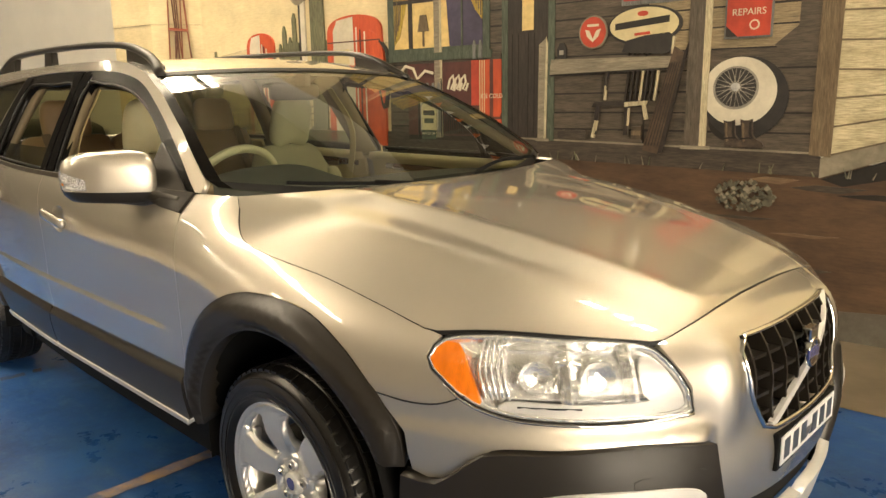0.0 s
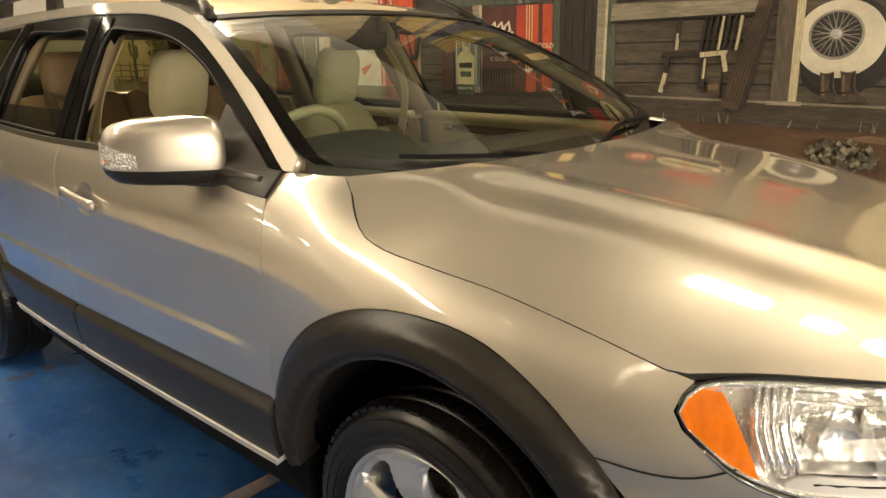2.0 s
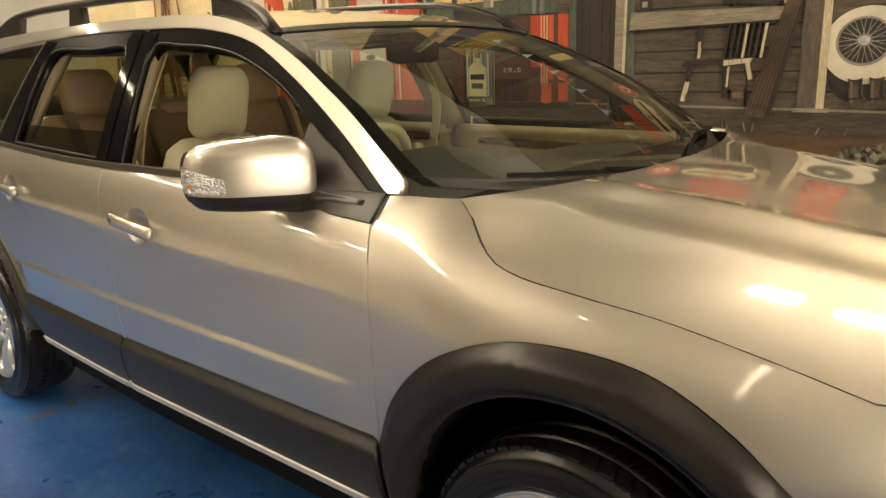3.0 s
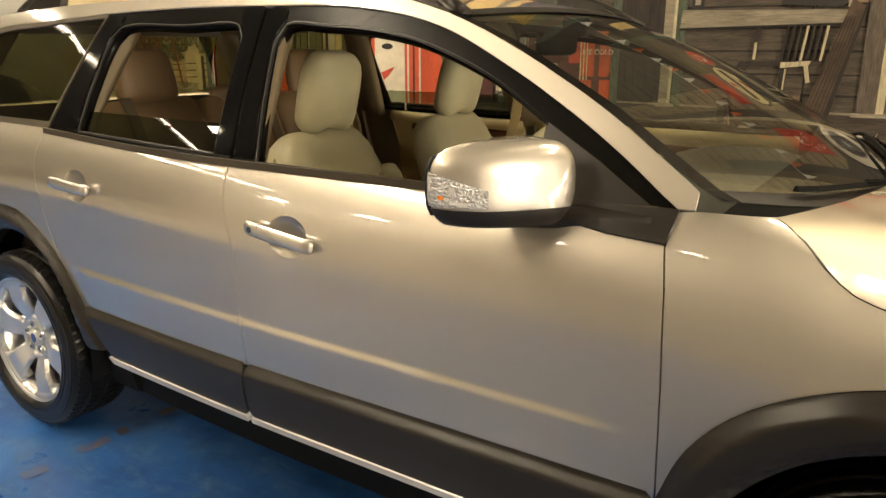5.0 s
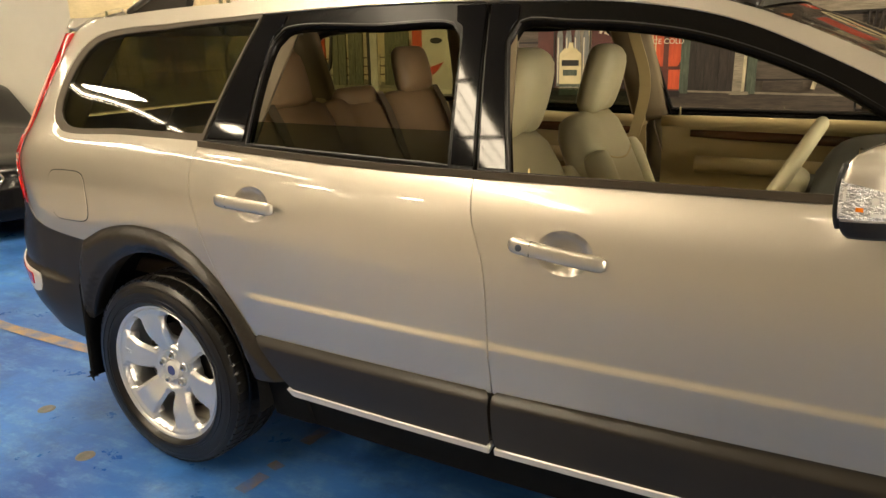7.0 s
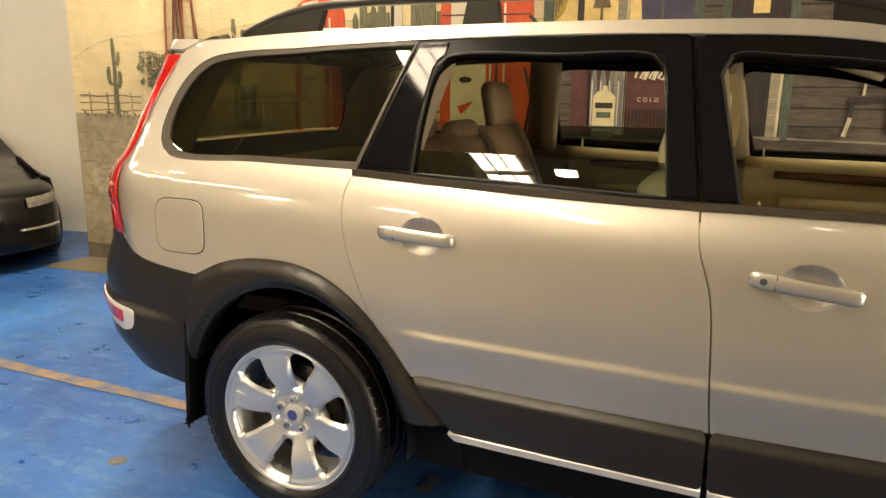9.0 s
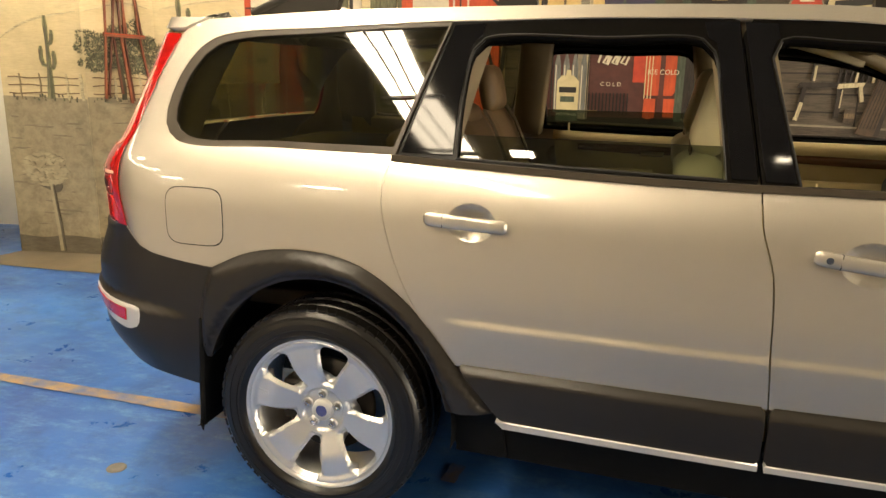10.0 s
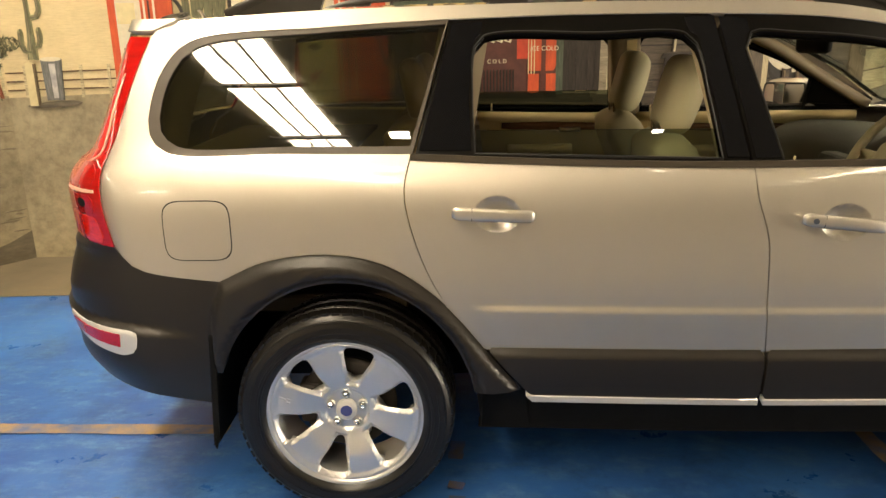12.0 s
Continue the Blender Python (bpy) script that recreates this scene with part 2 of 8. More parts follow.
def lathe(profile, n=48, axis="y", centre=(0, 0, 0)):
    """Verts and quads of a profile (along, radius) turned about an axis."""
    vs, fs = [], []
    k = len(profile)
    for i in range(n):
        a = 2 * math.pi * i / n
        for y, r in profile:
            p = (r * math.cos(a), y, r * math.sin(a)) if axis == "y" else ((y, r * math.cos(a), r * math.sin(a)) if axis == "x" else (r * math.cos(a), r * math.sin(a), y))
            vs.append(tuple(p[j] + centre[j] for j in range(3)))
    for i in range(n):
        for j in range(k - 1):
            a, b = i * k + j, ((i + 1) % n) * k + j
            fs.append((a, b, b + 1, a + 1))
    return vs, fs


def sweep(pts, section, closed=False, up=Vector((0, 0, 1)), scales=None):
    """A section [(side, up)] carried along a line of points."""
    vs, fs = [], []
    P = [Vector(p) for p in pts]
    n, k = len(P), len(section)
    for i, p in enumerate(P):
        if closed:
            t = P[(i + 1) % n] - P[i - 1]
        else:
            t = P[min(i + 1, n - 1)] - P[max(i - 1, 0)]
        t.normalize()
        side = t.cross(up)
        side.normalize()
        u = side.cross(t)
        sc = scales[i] if scales else 1.0
        for a, b in section:
            vs.append(p + side * a * sc + u * b * sc)
    for i in range(n if closed else n - 1):
        for j in range(k):
            a, b = i * k + j, ((i + 1) % n) * k + j
            a2, b2 = i * k + (j + 1) % k, ((i + 1) % n) * k + (j + 1) % k
            fs.append((a, b, b2, a2))
    if not closed:
        fs.append(tuple(range(k)))
        fs.append(tuple(range((n - 1) * k, n * k))[::-1])
    return vs, fs


def ring(r, n=8, ry=None):
    return [(r * math.cos(2 * math.pi * i / n), (ry or r) * math.sin(2 * math.pi * i / n)) for i in range(n)]


def cr(pts, step=0.03, closed=False):
    """A smooth line through points (any dimension)."""
    P = [np.array(p, float) for p in pts]
    n = len(P)
    out = []
    for i in range(n if closed else n - 1):
        p1, p2 = P[i], P[(i + 1) % n]
        p0 = P[i - 1] if (i > 0 or closed) else 2 * p1 - p2
        p3 = P[(i + 2) % n] if (i + 2 < n or closed) else 2 * p2 - p1
        m = max(1, int(np.linalg.norm(p2 - p1) / step))
        d = [max(np.linalg.norm(b - a), 1e-6) ** 0.5 for a, b in ((p0, p1), (p1, p2), (p2, p3))]
        t0, t1 = 0, d[0]
        t2, t3 = t1 + d[1], t1 + d[1] + d[2]
        for k in range(m):
            t = t1 + (t2 - t1) * k / m
            a1 = (t1 - t) / (t1 - t0) * p0 + (t - t0) / (t1 - t0) * p1
            a2 = (t2 - t) / (t2 - t1) * p1 + (t - t1) / (t2 - t1) * p2
            a3 = (t3 - t) / (t3 - t2) * p2 + (t - t2) / (t3 - t2) * p3
            b1 = (t2 - t) / (t2 - t0) * a1 + (t - t0) / (t2 - t0) * a2
            b2 = (t3 - t) / (t3 - t1) * a2 + (t - t1) / (t3 - t1) * a3
            out.append(tuple((t2 - t) / (t2 - t1) * b1 + (t - t1) / (t2 - t1) * b2))
    if not closed:
        out.append(tuple(P[-1]))
    return out


def straight(pts, step=0.03, closed=False):
    out = []
    n = len(pts)
    for i in range(n if closed else n - 1):
        a, b = np.array(pts[i], float), np.array(pts[(i + 1) % n], float)
        m = max(1, int(np.linalg.norm(b - a) / step))
        out += [tuple(a + (b - a) * k / m) for k in range(m)]
    if not closed:
        out.append(tuple(pts[-1]))
    return out


def rounded(pts, passes=2, cut=0.25):
    """Corner-cut closed outline."""
    P = [np.array(p, float) for p in pts]
    for _ in range(passes):
        Q = []
        for i, p in enumerate(P):
            q = P[(i + 1) % len(P)]
            Q += [p + (q - p) * cut, q - (q - p) * cut]
        P = Q
    return [tuple(p) for p in P]


def inside(pts, x, y):
    hit = False
    j = len(pts) - 1
    for i in range(len(pts)):
        xi, yi = pts[i]
        xj, yj = pts[j]
        if (yi > y) != (yj > y) and x < (xj - xi) * (y - yi) / (yj - yi) + xi:
            hit = not hit
        j = i
    return hit


def fill(outline, holes=(), step=0.05, rows=()):
    """Triangles of a flat outline with holes: points (2D), triangles, boundary loops."""
    from mathutils.geometry import delaunay_2d_cdt
    pts, edges = [], []
    for loop in (outline, *holes):
        k = len(pts)
        pts += [Vector(p[:2]) for p in loop]
        edges += [(k + i, k + (i + 1) % len(loop)) for i in range(len(loop))]
    xs, ys = [p[0] for p in outline], [p[1] for p in outline]
    bp = np.array([tuple(p) for p in pts])
    x = min(xs) + step / 2
    row = 0
    while x < max(xs):
        y = min(ys) + step / 2 + (row % 2) * step / 2
        while y < max(ys):
            if not any(abs(y - r) < 0.012 for r in rows) and np.min((bp[:, 0] - x) ** 2 + (bp[:, 1] - y) ** 2) > (0.45 * step) ** 2 and inside(outline, x, y) and not any(inside(h, x, y) for h in holes):
                pts.append(Vector((x, y)))
            y += step
        x += step
        row += 1
    for y in rows:
        for x in np.arange(min(xs), max(xs), 0.02):
            if np.min((bp[:, 0] - x) ** 2 + (bp[:, 1] - y) ** 2) > 1e-4 and inside(outline, x, y) and not any(inside(h, x, y) for h in holes):
                pts.append(Vector((x, y)))
    v, _, f, *_ = delaunay_2d_cdt(pts, edges, [], 0, 1e-6, False)
    tris = []
    for t in f:
        c = sum((v[i] for i in t), Vector((0, 0))) / len(t)
        if inside(outline, c.x, c.y) and not any(inside(h, c.x, c.y) for h in holes):
            tris.append(tuple(t))
    return [(p.x, p.y) for p in v], tris


def panel(name, outline, surf, mat, parent, holes=(), step=0.05, proud=0.0, thick=0.012, label="", flip=False, rows=()):
    """A sheet on a surface: surf(u, v) gives a point; the sheet's rim is turned in by its thickness."""
    pts, tris = fill(outline, holes, step, rows)
    e = 2e-3
    vs, ns = [], []
    for u, v in pts:
        p = surf(u, v)
        du = surf(u + e, v) - surf(u - e, v)
        dv = surf(u, v + e) - surf(u, v - e)
        n = du.cross(dv)
        n.normalize()
        if flip:
            n = -n
        vs.append(p + n * proud)
        ns.append(n)
    faces = []
    for a, b, c in tris:
        (x1, y1), (x2, y2), (x3, y3) = pts[a], pts[b], pts[c]
        ccw = (x2 - x1) * (y3 - y1) - (x3 - x1) * (y2 - y1) > 0
        faces.append((a, b, c) if ccw != flip else (a, c, b))
    count = {}
    for f in faces:
        for i in range(3):
            count[(f[i], f[(i + 1) % 3])] = 1
    rim = [(a, b) for (a, b) in count if (b, a) not in count]
    allv, alln, idx = list(vs), list(ns), {}
    if thick:
        def deep(i, d):
            key = (i, d)
            if key not in idx:
                idx[key] = len(allv)
                allv.append(vs[i] - ns[i] * d)
                alln.append(None)
            return idx[key]
        tang = {}
        for a, b in rim:
            t = (vs[b] - vs[a])
            o = t.cross(ns[a])
            o.normalize()
            tang.setdefault(a, []).append(o)
            tang.setdefault(b, []).append(o)
        for a, b in rim:
            f = (b, a, deep(a, 0.0008), deep(b, 0.0008))
            faces.append((deep(b, 0.0008), deep(a, 0.0008), deep(a, thick), deep(b, thick)))
            faces.append(f)
        for (i, d), k in idx.items():
            o = sum(tang[i], Vector((0, 0, 0)))
            o.normalize()
            alln[k] = o if d > 0.001 else (ns[i] + o).normalized()
    return add_mesh(name, allv, faces, mat, parent, label, True, alln)

# ---------------------------------------------------------------- the estate car's surfaces
def ease(t):
    t = min(max(t, 0.0), 1.0)
    return t * t * (3 - 2 * t)


def plan_line():
    """Half of the car's outline from above: s runs from the tail's middle to the nose's middle, s = x along the doors."""
    a = np.linspace(0, math.pi / 2, 1200)
    fx, fy = 2.75 + 1.075 * np.sin(a) ** (2 / 2.4), 0.925 * np.cos(a) ** (2 / 2.4)
    rx, ry = -0.40 - 0.570 * np.sin(a) ** (2 / 4.6), 0.872 * np.cos(a) ** (2 / 4.6)
    def arc(x, y):
        return np.concatenate([[0], np.cumsum(np.hypot(np.diff(x), np.diff(y)))])
    mx = np.linspace(-0.40, 2.75, 400)[1:-1]
    t = np.clip((1.4 - mx) / 1.8, 0, 1)
    my = 0.925 - 0.053 * t * t * (3 - 2 * t)
    s = np.concatenate([(-0.40 - arc(rx, ry))[::-1], mx, 2.75 + arc(fx, fy)])
    return s, np.concatenate([rx[::-1], mx, fx]), np.concatenate([ry[::-1], my, fy])


PS, PX, PY = plan_line()
TAIL, NOSE = PS[0], PS[-1]
GRID = np.linspace(TAIL - 0.1, NOSE + 0.1, 1200)


def table(rows, blur=0.22):
    raw = np.interp(GRID, [r[0] for r in rows], [r[1] for r in rows])
    k = int(blur / (GRID[1] - GRID[0]))
    pad = np.concatenate([[raw[0]] * k, raw, [raw[-1]] * k])
    for _ in range(2):
        pad = np.convolve(pad, np.ones(k) / k, "same")
    return pad[k:-k]


T_R = table([(-0.9, 0.12), (-0.4, 0.12), (0.2, 0.115), (1.2, 0.10), (2.25, 0.12), (2.5, 0.20), (2.95, 0.15), (3.32, 0.13), (3.9, 0.14), (4.12, 0.17), (4.4, 0.17)])
T_0 = table([(-0.9, 0.93), (-0.4, 0.93), (1.2, 0.90), (2.25, 0.88), (2.5, 0.85), (2.95, 0.74), (3.32, 0.71), (3.9, 0.70), (4.4, 0.70)])
T_T = table([(-0.9, 1.155), (-0.4, 1.152), (0.2, 1.15), (1.2, 1.122), (2.25, 1.108), (2.48, 1.112), (2.60, 1.06), (2.95, 0.968), (3.32, 0.892), (3.9, 0.885), (4.12, 0.890), (4.4, 0.890)], 0.10)


def look_up(tab, s):
    return float(np.interp(s, GRID, tab))


WAIST = [(0.40, 0.035), (0.55, 0.042), (0.61, 0.033), (0.66, 0.021), (0.72, 0.021), (0.78, 0.036), (0.84, 0.057), (0.885, 0.045), (0.94, 0.036), (0.987, 0.022), (1.03, 0.004), (1.07, 0.0)]


def look_at(rows, z):
    return float(np.interp(z, [r[0] for r in rows], [r[1] for r in rows]))


def belt(x):
    return 1.09 + 0.04 * ease((1.1 - x) / 1.6)


def inset(s, z):
    zb = belt(s)
    green = s < 2.36 and z > zb
    zz = zb if green else z
    t = min(max((zz - look_up(T_0, s)) / (look_up(T_T, s) - look_up(T_0, s)), 0.0), 0.985)
    o = look_up(T_R, s) * (1 - math.sqrt(1 - t * t))
    o += 0.055 * ease((0.52 - z) / 0.34)
    o += 0.010 * ease((0.75 - z) / 0.5)
    crease = ease((s - 0.36) / 0.12) * ease((2.32 - s) / 0.16)
    o -= 0.0055 * crease * ease((0.695 - z) / 0.022)
    o += 0.0055 * crease * ease((0.68 - z) / 0.12)
    # the lower nose stands forward
    o -= 0.025 * ease((s - 3.3) / 0.5) * ease((0.68 - z) / 0.16)
    if green:
        d = z - zb
        o += 0.47 * d + 0.22 * d * d
    # the tailgate leans forward, over a step above the bumper
    o += 0.02 * ease((-0.64 - s) / 0.26) * ease((z - 0.85) / 0.03)
    d = max(0.0, z - 0.885)
    o += (0.10 * d + 0.42 * d * d) * ease((-0.64 - s) / 0.26)
    # the corner draws in over the bumper and again below it
    o += look_at(WAIST, z) * ease((-0.60 - s) / 0.28)
    return o


def side_point(s, z, o=None):
    e = 2e-3
    x, y = np.interp(s, PS, PX), np.interp(s, PS, PY)
    dx = np.interp(s + e, PS, PX) - np.interp(s - e, PS, PX)
    dy = np.interp(s + e, PS, PY) - np.interp(s - e, PS, PY)
    n = math.hypot(dx, dy) or 1.0
    k = inset(s, z) if o is None else o
    return x + dy / n * k, max(y - dx / n * k, 0.0)


def surf_for(sgn):
    def surf(s, z):
        x, w = side_point(s, z)
        if s > NOSE:
            x, w = side_point(NOSE - 1e-4 - (s - NOSE), z)
            w = -w
        if s < TAIL:
            x, w = side_point(TAIL + 1e-4 + (TAIL - s), z)
            w = -w
        return Vector((x, sgn * w, z))
    return surf


RIGHT, LEFT = surf_for(-1), surf_for(1)

# lines on the flank, (s, z)
B_LINE = [(1.232, 0.556), (1.222, 0.69), (1.207, 0.89), (1.172, 1.01), (1.165, 1.088)]
A_LINE = [(2.352, 0.556), (2.342, 0.86), (2.332, 0.98), (2.318, 1.05), (2.306, 1.088)]
C_LINE = [(0.425, 0.553), (0.370, 0.605), (0.268, 0.765), (0.216, 0.905), (0.194, 1.03), (0.210, 1.122)]
SEAM = [(2.485, 1.098), (2.525, 1.077), (2.557, 1.051), (2.582, 1.029), (2.614, 1.006), (2.67, 0.987), (2.81, 0.966), (2.955, 0.945), (3.15, 0.905), (3.31, 0.863)]
WIN_TOP = [(0.31, 1.497), (0.70, 1.505), (1.09, 1.502), (1.44, 1.486), (1.69, 1.440), (1.90, 1.354), (2.08, 1.262), (2.20, 1.190), (2.322, 1.103)]
ROOF_EDGE = [(2.385, 1.116), (2.15, 1.268), (1.90, 1.392), (1.70, 1.468), (1.45, 1.522), (1.0, 1.538), (0.3, 1.536), (-0.13, 1.526), (-0.50, 1.504)]
QUARTER = [(0.214, 1.125), (-0.15, 1.128), (-0.50, 1.135), (-0.555, 1.185), (-0.56, 1.27), (-0.53, 1.37), (-0.46, 1.443), (-0.06, 1.48), (0.31, 1.497)]
QGLASS = [(0.208, 1.148), (-0.15, 1.148), (-0.47, 1.152), (-0.522, 1.195), (-0.527, 1.27), (-0.50, 1.36), (-0.44, 1.425), (-0.06, 1.466), (0.302, 1.484)]
TAIL_IN = [(-0.585, 1.455), (-0.621, 1.345), (-0.661, 1.175), (-0.690, 1.10), (-0.688, 1.0), (-0.660, 0.868)]
ARCH_R = [(0.425, 0.552), (0.35, 0.645), (0.26, 0.735), (0.13, 0.814), (-0.03, 0.844), (-0.22, 0.822), (-0.358, 0.762)]
SKIRT = [(-0.358, 0.762), (-0.43, 0.769), (-0.513, 0.780), (-0.575, 0.793), (-0.612, 0.810), (-0.640, 0.838), (-0.660, 0.868)]
ARCH_F = [(2.352, 0.56), (2.40, 0.68), (2.50, 0.79), (2.66, 0.868), (2.82, 0.885), (2.97, 0.865), (3.10, 0.80), (3.19, 0.72)]
BUMP_SEAM = [(3.19, 0.72), (3.28, 0.712), (3.345, 0.718), (3.405, 0.742)]
HL = [(3.345, 0.854), (3.324, 0.839), (3.313, 0.815), (3.328, 0.792), (3.356, 0.770), (3.405, 0.735), (3.49, 0.706), (3.60, 0.695), (3.76, 0.692), (3.915, 0.697), (3.905, 0.745), (3.84, 0.832), (3.78, 0.85), (3.60, 0.862), (3.45, 0.866)]


def shift(line, ds=0.0, dz=0.0):
    return [(a + ds, b + dz) for a, b in line]


car = tagged(new("estate_car"), "champagne silver estate car with dark cladding and open windows", "car")
G = 0.002
BELT_ROWS = (1.03, 1.045, 1.058, 1.068, 1.076, 1.083, 1.09, 1.097, 1.104, 1.11)
CREASE = (0.664, 0.670, 0.676, 0.682, 0.688, 0.694, 0.700, 0.710, 0.730)


def cup_line(x0, z0, k=1.0):
    return [(x0 + 0.012 + 0.068 * k * math.cos(a), z0 + 0.002 + 0.052 * k * math.sin(a)) for a in np.linspace(0, 2 * math.pi, 40)[:-1]]


def flank(sgn):
    surf, fl = (RIGHT, False) if sgn < 0 else (LEFT, True)
    made = {}

    def sheet(name, outline, mat, parent=car, **k):
        return panel(name, outline, surf, mat, parent, flip=fl, **k)
    def below(u, v):
        """The shoulder's own curve, carried on past the belt line."""
        zc = belt(u) - 0.003
        if v <= zc:
            return surf(u, v)
        p = surf(u, zc)
        q = p + (p - surf(u, zc - 0.008)) * ((v - zc) / 0.008)
        q.z = v
        return q

    def pressing(u, v):
        """Quarter panel: as the shoulder under the side window, eased round behind it."""
        if v > 1.30 or u > 0.30:
            return surf(u, v)
        k = ease((-0.44 - u) / 0.10)
        soft = surf(u, v)
        for d in (0.012, 0.024, 0.036):
            soft = soft + surf(u, v - d) + surf(u, v + d)
        soft = soft / 7
        soft.z = v
        if k >= 1:
            return soft
        low_ = below(u, v) if v < 1.20 else surf(u, v)
        return low_ * (1 - k) + soft * k
    # doors
    bl, al, cl = cr(B_LINE), cr(A_LINE), cr(C_LINE)
    top_f = [(x, belt(x) - 0.0005) for x in np.arange(2.29, 1.17, -0.03)]
    top_r = [(x, belt(x) - 0.0005) for x in np.arange(1.15, 0.225, -0.03)]
    made["fd"] = panel("front_door", shift(al, -G) + top_f + shift(bl, G)[::-1] + straight([(1.27, 0.556), (2.31, 0.556)]), below, PAINT, car, flip=fl, step=0.04, holes=[cup_line(1.40, 0.938)], rows=CREASE + BELT_ROWS)
    made["rd"] = panel("rear_door", shift(bl, -G) + top_r + shift(cl, G)[::-1] + straight([(0.46, 0.556), (1.20, 0.556)]), below, PAINT, car, flip=fl, step=0.04, holes=[cup_line(0.445, 0.962)], rows=CREASE + BELT_ROWS)
    # quarter panel and the frame over the windows, one pressing
    low = shift(cl[::-1], -G)
    edge = (low + cr(ARCH_R)[1:] + cr(SKIRT)[1:] + cr(TAIL_IN[::-1])[1:]
            + cr([(-0.590, 1.455), (-0.555, 1.492), (-0.50, 1.504)])[1:] + [p for p in cr(ROOF_EDGE[::-1])[1:] if p[0] < 2.350]
            + straight([(2.355, 1.134), (2.353, 1.1035), (2.324, 1.103)]) + cr(WIN_TOP[::-1])[1:] + cr(QUARTER[::-1])[1:])
    made["q"] = panel("body_side", edge, pressing, PAINT, car, flip=fl, step=0.03, thick=0.02)
    # wing
    edge = (shift(al, G) + straight([(2.309, 1.095), (2.335, 1.099), (2.40, 1.099), (2.485, 1.098)])[1:] + cr(SEAM)[1:] + cr([(3.31, 0.863), (3.336, 0.857), (3.318, 0.841), (3.307, 0.815), (3.322, 0.789), (3.350, 0.767), (3.405, 0.742)])[1:]
            + cr(BUMP_SEAM[::-1])[1:] + cr(ARCH_F[::-1])[1:])
    made["w"] = sheet("front_wing", edge, PAINT, step=0.035)
    # fuel flap on the driver's side
    if sgn < 0:
        def flap(k):
            return [(-0.408 + (0.096 + k) * math.copysign(abs(math.cos(a)) ** 0.42, math.cos(a)), 0.916 + (0.086 + k) * math.copysign(abs(math.sin(a)) ** 0.42, math.sin(a))) for a in np.linspace(0, 2 * math.pi, 57)[:-1]]
        sheet("fuel_flap", flap(0.0), PAINT, made["q"], step=0.03, proud=0.003, thick=0.003)
        sheet("fuel_flap_gap", flap(0.0035), RUBBER, made["q"], step=0.03, proud=0.0008, thick=0)
    # cladding
    def clad(u, v):
        p = surf(u, v)
        return p + Vector((0, sgn * 0.019 * ease((0.568 - v) / 0.036), 0))
    CH = (0.525, 0.531, 0.537, 0.543, 0.549, 0.555, 0.561)
    k1 = panel("door_cladding", rounded(straight([(1.236, 0.405), (1.236, 0.562), (2.345, 0.572), (2.352, 0.405)], 0.04, True), 1), clad, CLAD, made["fd"], flip=fl, rows=CH, step=0.05, proud=0.001, thick=0.03, label="dark grey plastic door cladding")
    k2 = panel("door_cladding", rounded(straight([(0.56, 0.405), (0.43, 0.560), (1.226, 0.562), (1.226, 0.405)], 0.04, True), 1), clad, CLAD, made["rd"], flip=fl, rows=CH, step=0.05, proud=0.001, thick=0.03, label="dark grey plastic door cladding")
    sheet("chrome_strip", straight([(1.24, 0.392), (2.34, 0.395), (2.34, 0.412), (1.24, 0.409)], 0.05, True), SATIN, made["fd"], proud=0.026, thick=0.03, label="satin chrome sill strip")
    sheet("chrome_strip", straight([(0.565, 0.392), (1.224, 0.392), (1.224, 0.409), (0.545, 0.412)], 0.05, True), SATIN, made["rd"], proud=0.026, thick=0.03, label="satin chrome sill strip")
    sheet("sill", straight([(0.40, 0.24), (2.45, 0.24), (2.38, 0.40), (0.52, 0.40)], 0.06, True), UNDER, proud=-0.035, thick=0.05, label="black plastic sill")
    # wheel arches: a flared band with a lip turned into the well
    for name, cx, line, lo in (("front_arch_trim", 2.815, ARCH_F, None), ("rear_arch_trim", 0.0, ARCH_R, None)):
        o = cr(line, 0.025)
        if cx > 1:
            o = cr([(2.362, 0.40), (2.352, 0.56)], 0.025)[:-1] + o + cr([(3.19, 0.72), (3.245, 0.64), (3.262, 0.552)], 0.025)[1:]
            inner = [(2.815 + 0.405 * math.cos(a), 0.365 + 0.425 * math.sin(a)) for a in np.linspace(math.radians(25), math.radians(174), 46)]
        else:
            o = cr([(0.53, 0.42), (0.425, 0.552)], 0.025)[:-1] + o + cr([(-0.358, 0.762), (-0.395, 0.68), (-0.412, 0.58), (-0.415, 0.47)], 0.025)[1:]
            inner = [(0.0 + 0.395 * math.cos(a), 0.345 + 0.415 * math.sin(a)) for a in np.linspace(math.radians(8), math.radians(163), 46)][::-1]
        mz = 0.365 if cx > 1 else 0.345
        ax, az = (0.405, 0.425) if cx > 1 else (0.395, 0.415)

        polar = sorted((math.atan2((b - mz) / az, (a - cx) / ax), math.hypot((a - cx) / ax, (b - mz) / az)) for a, b in o)
        ring_a, ring_r = [p[0] for p in polar], [p[1] for p in polar]

        def rolled(u, v, cx=cx, mz=mz, ax=ax, az=az, ring_a=ring_a, ring_r=ring_r):
            rho = math.hypot((u - cx) / ax, (v - mz) / az)
            outer = float(np.interp(math.atan2((v - mz) / az, (u - cx) / ax), ring_a, ring_r))
            k = 0.004 + 0.024 * ease((outer + 0.01 - rho) / 0.10) - 0.022 * ease((1.07 - rho) / 0.07)
            return surf(u, v) + Vector((0, sgn * k, 0))
        panel(name, o + inner, rolled, CLAD, car, step=0.017, proud=0.0, thick=0.07, label="dark grey plastic wheel arch trim", flip=fl)
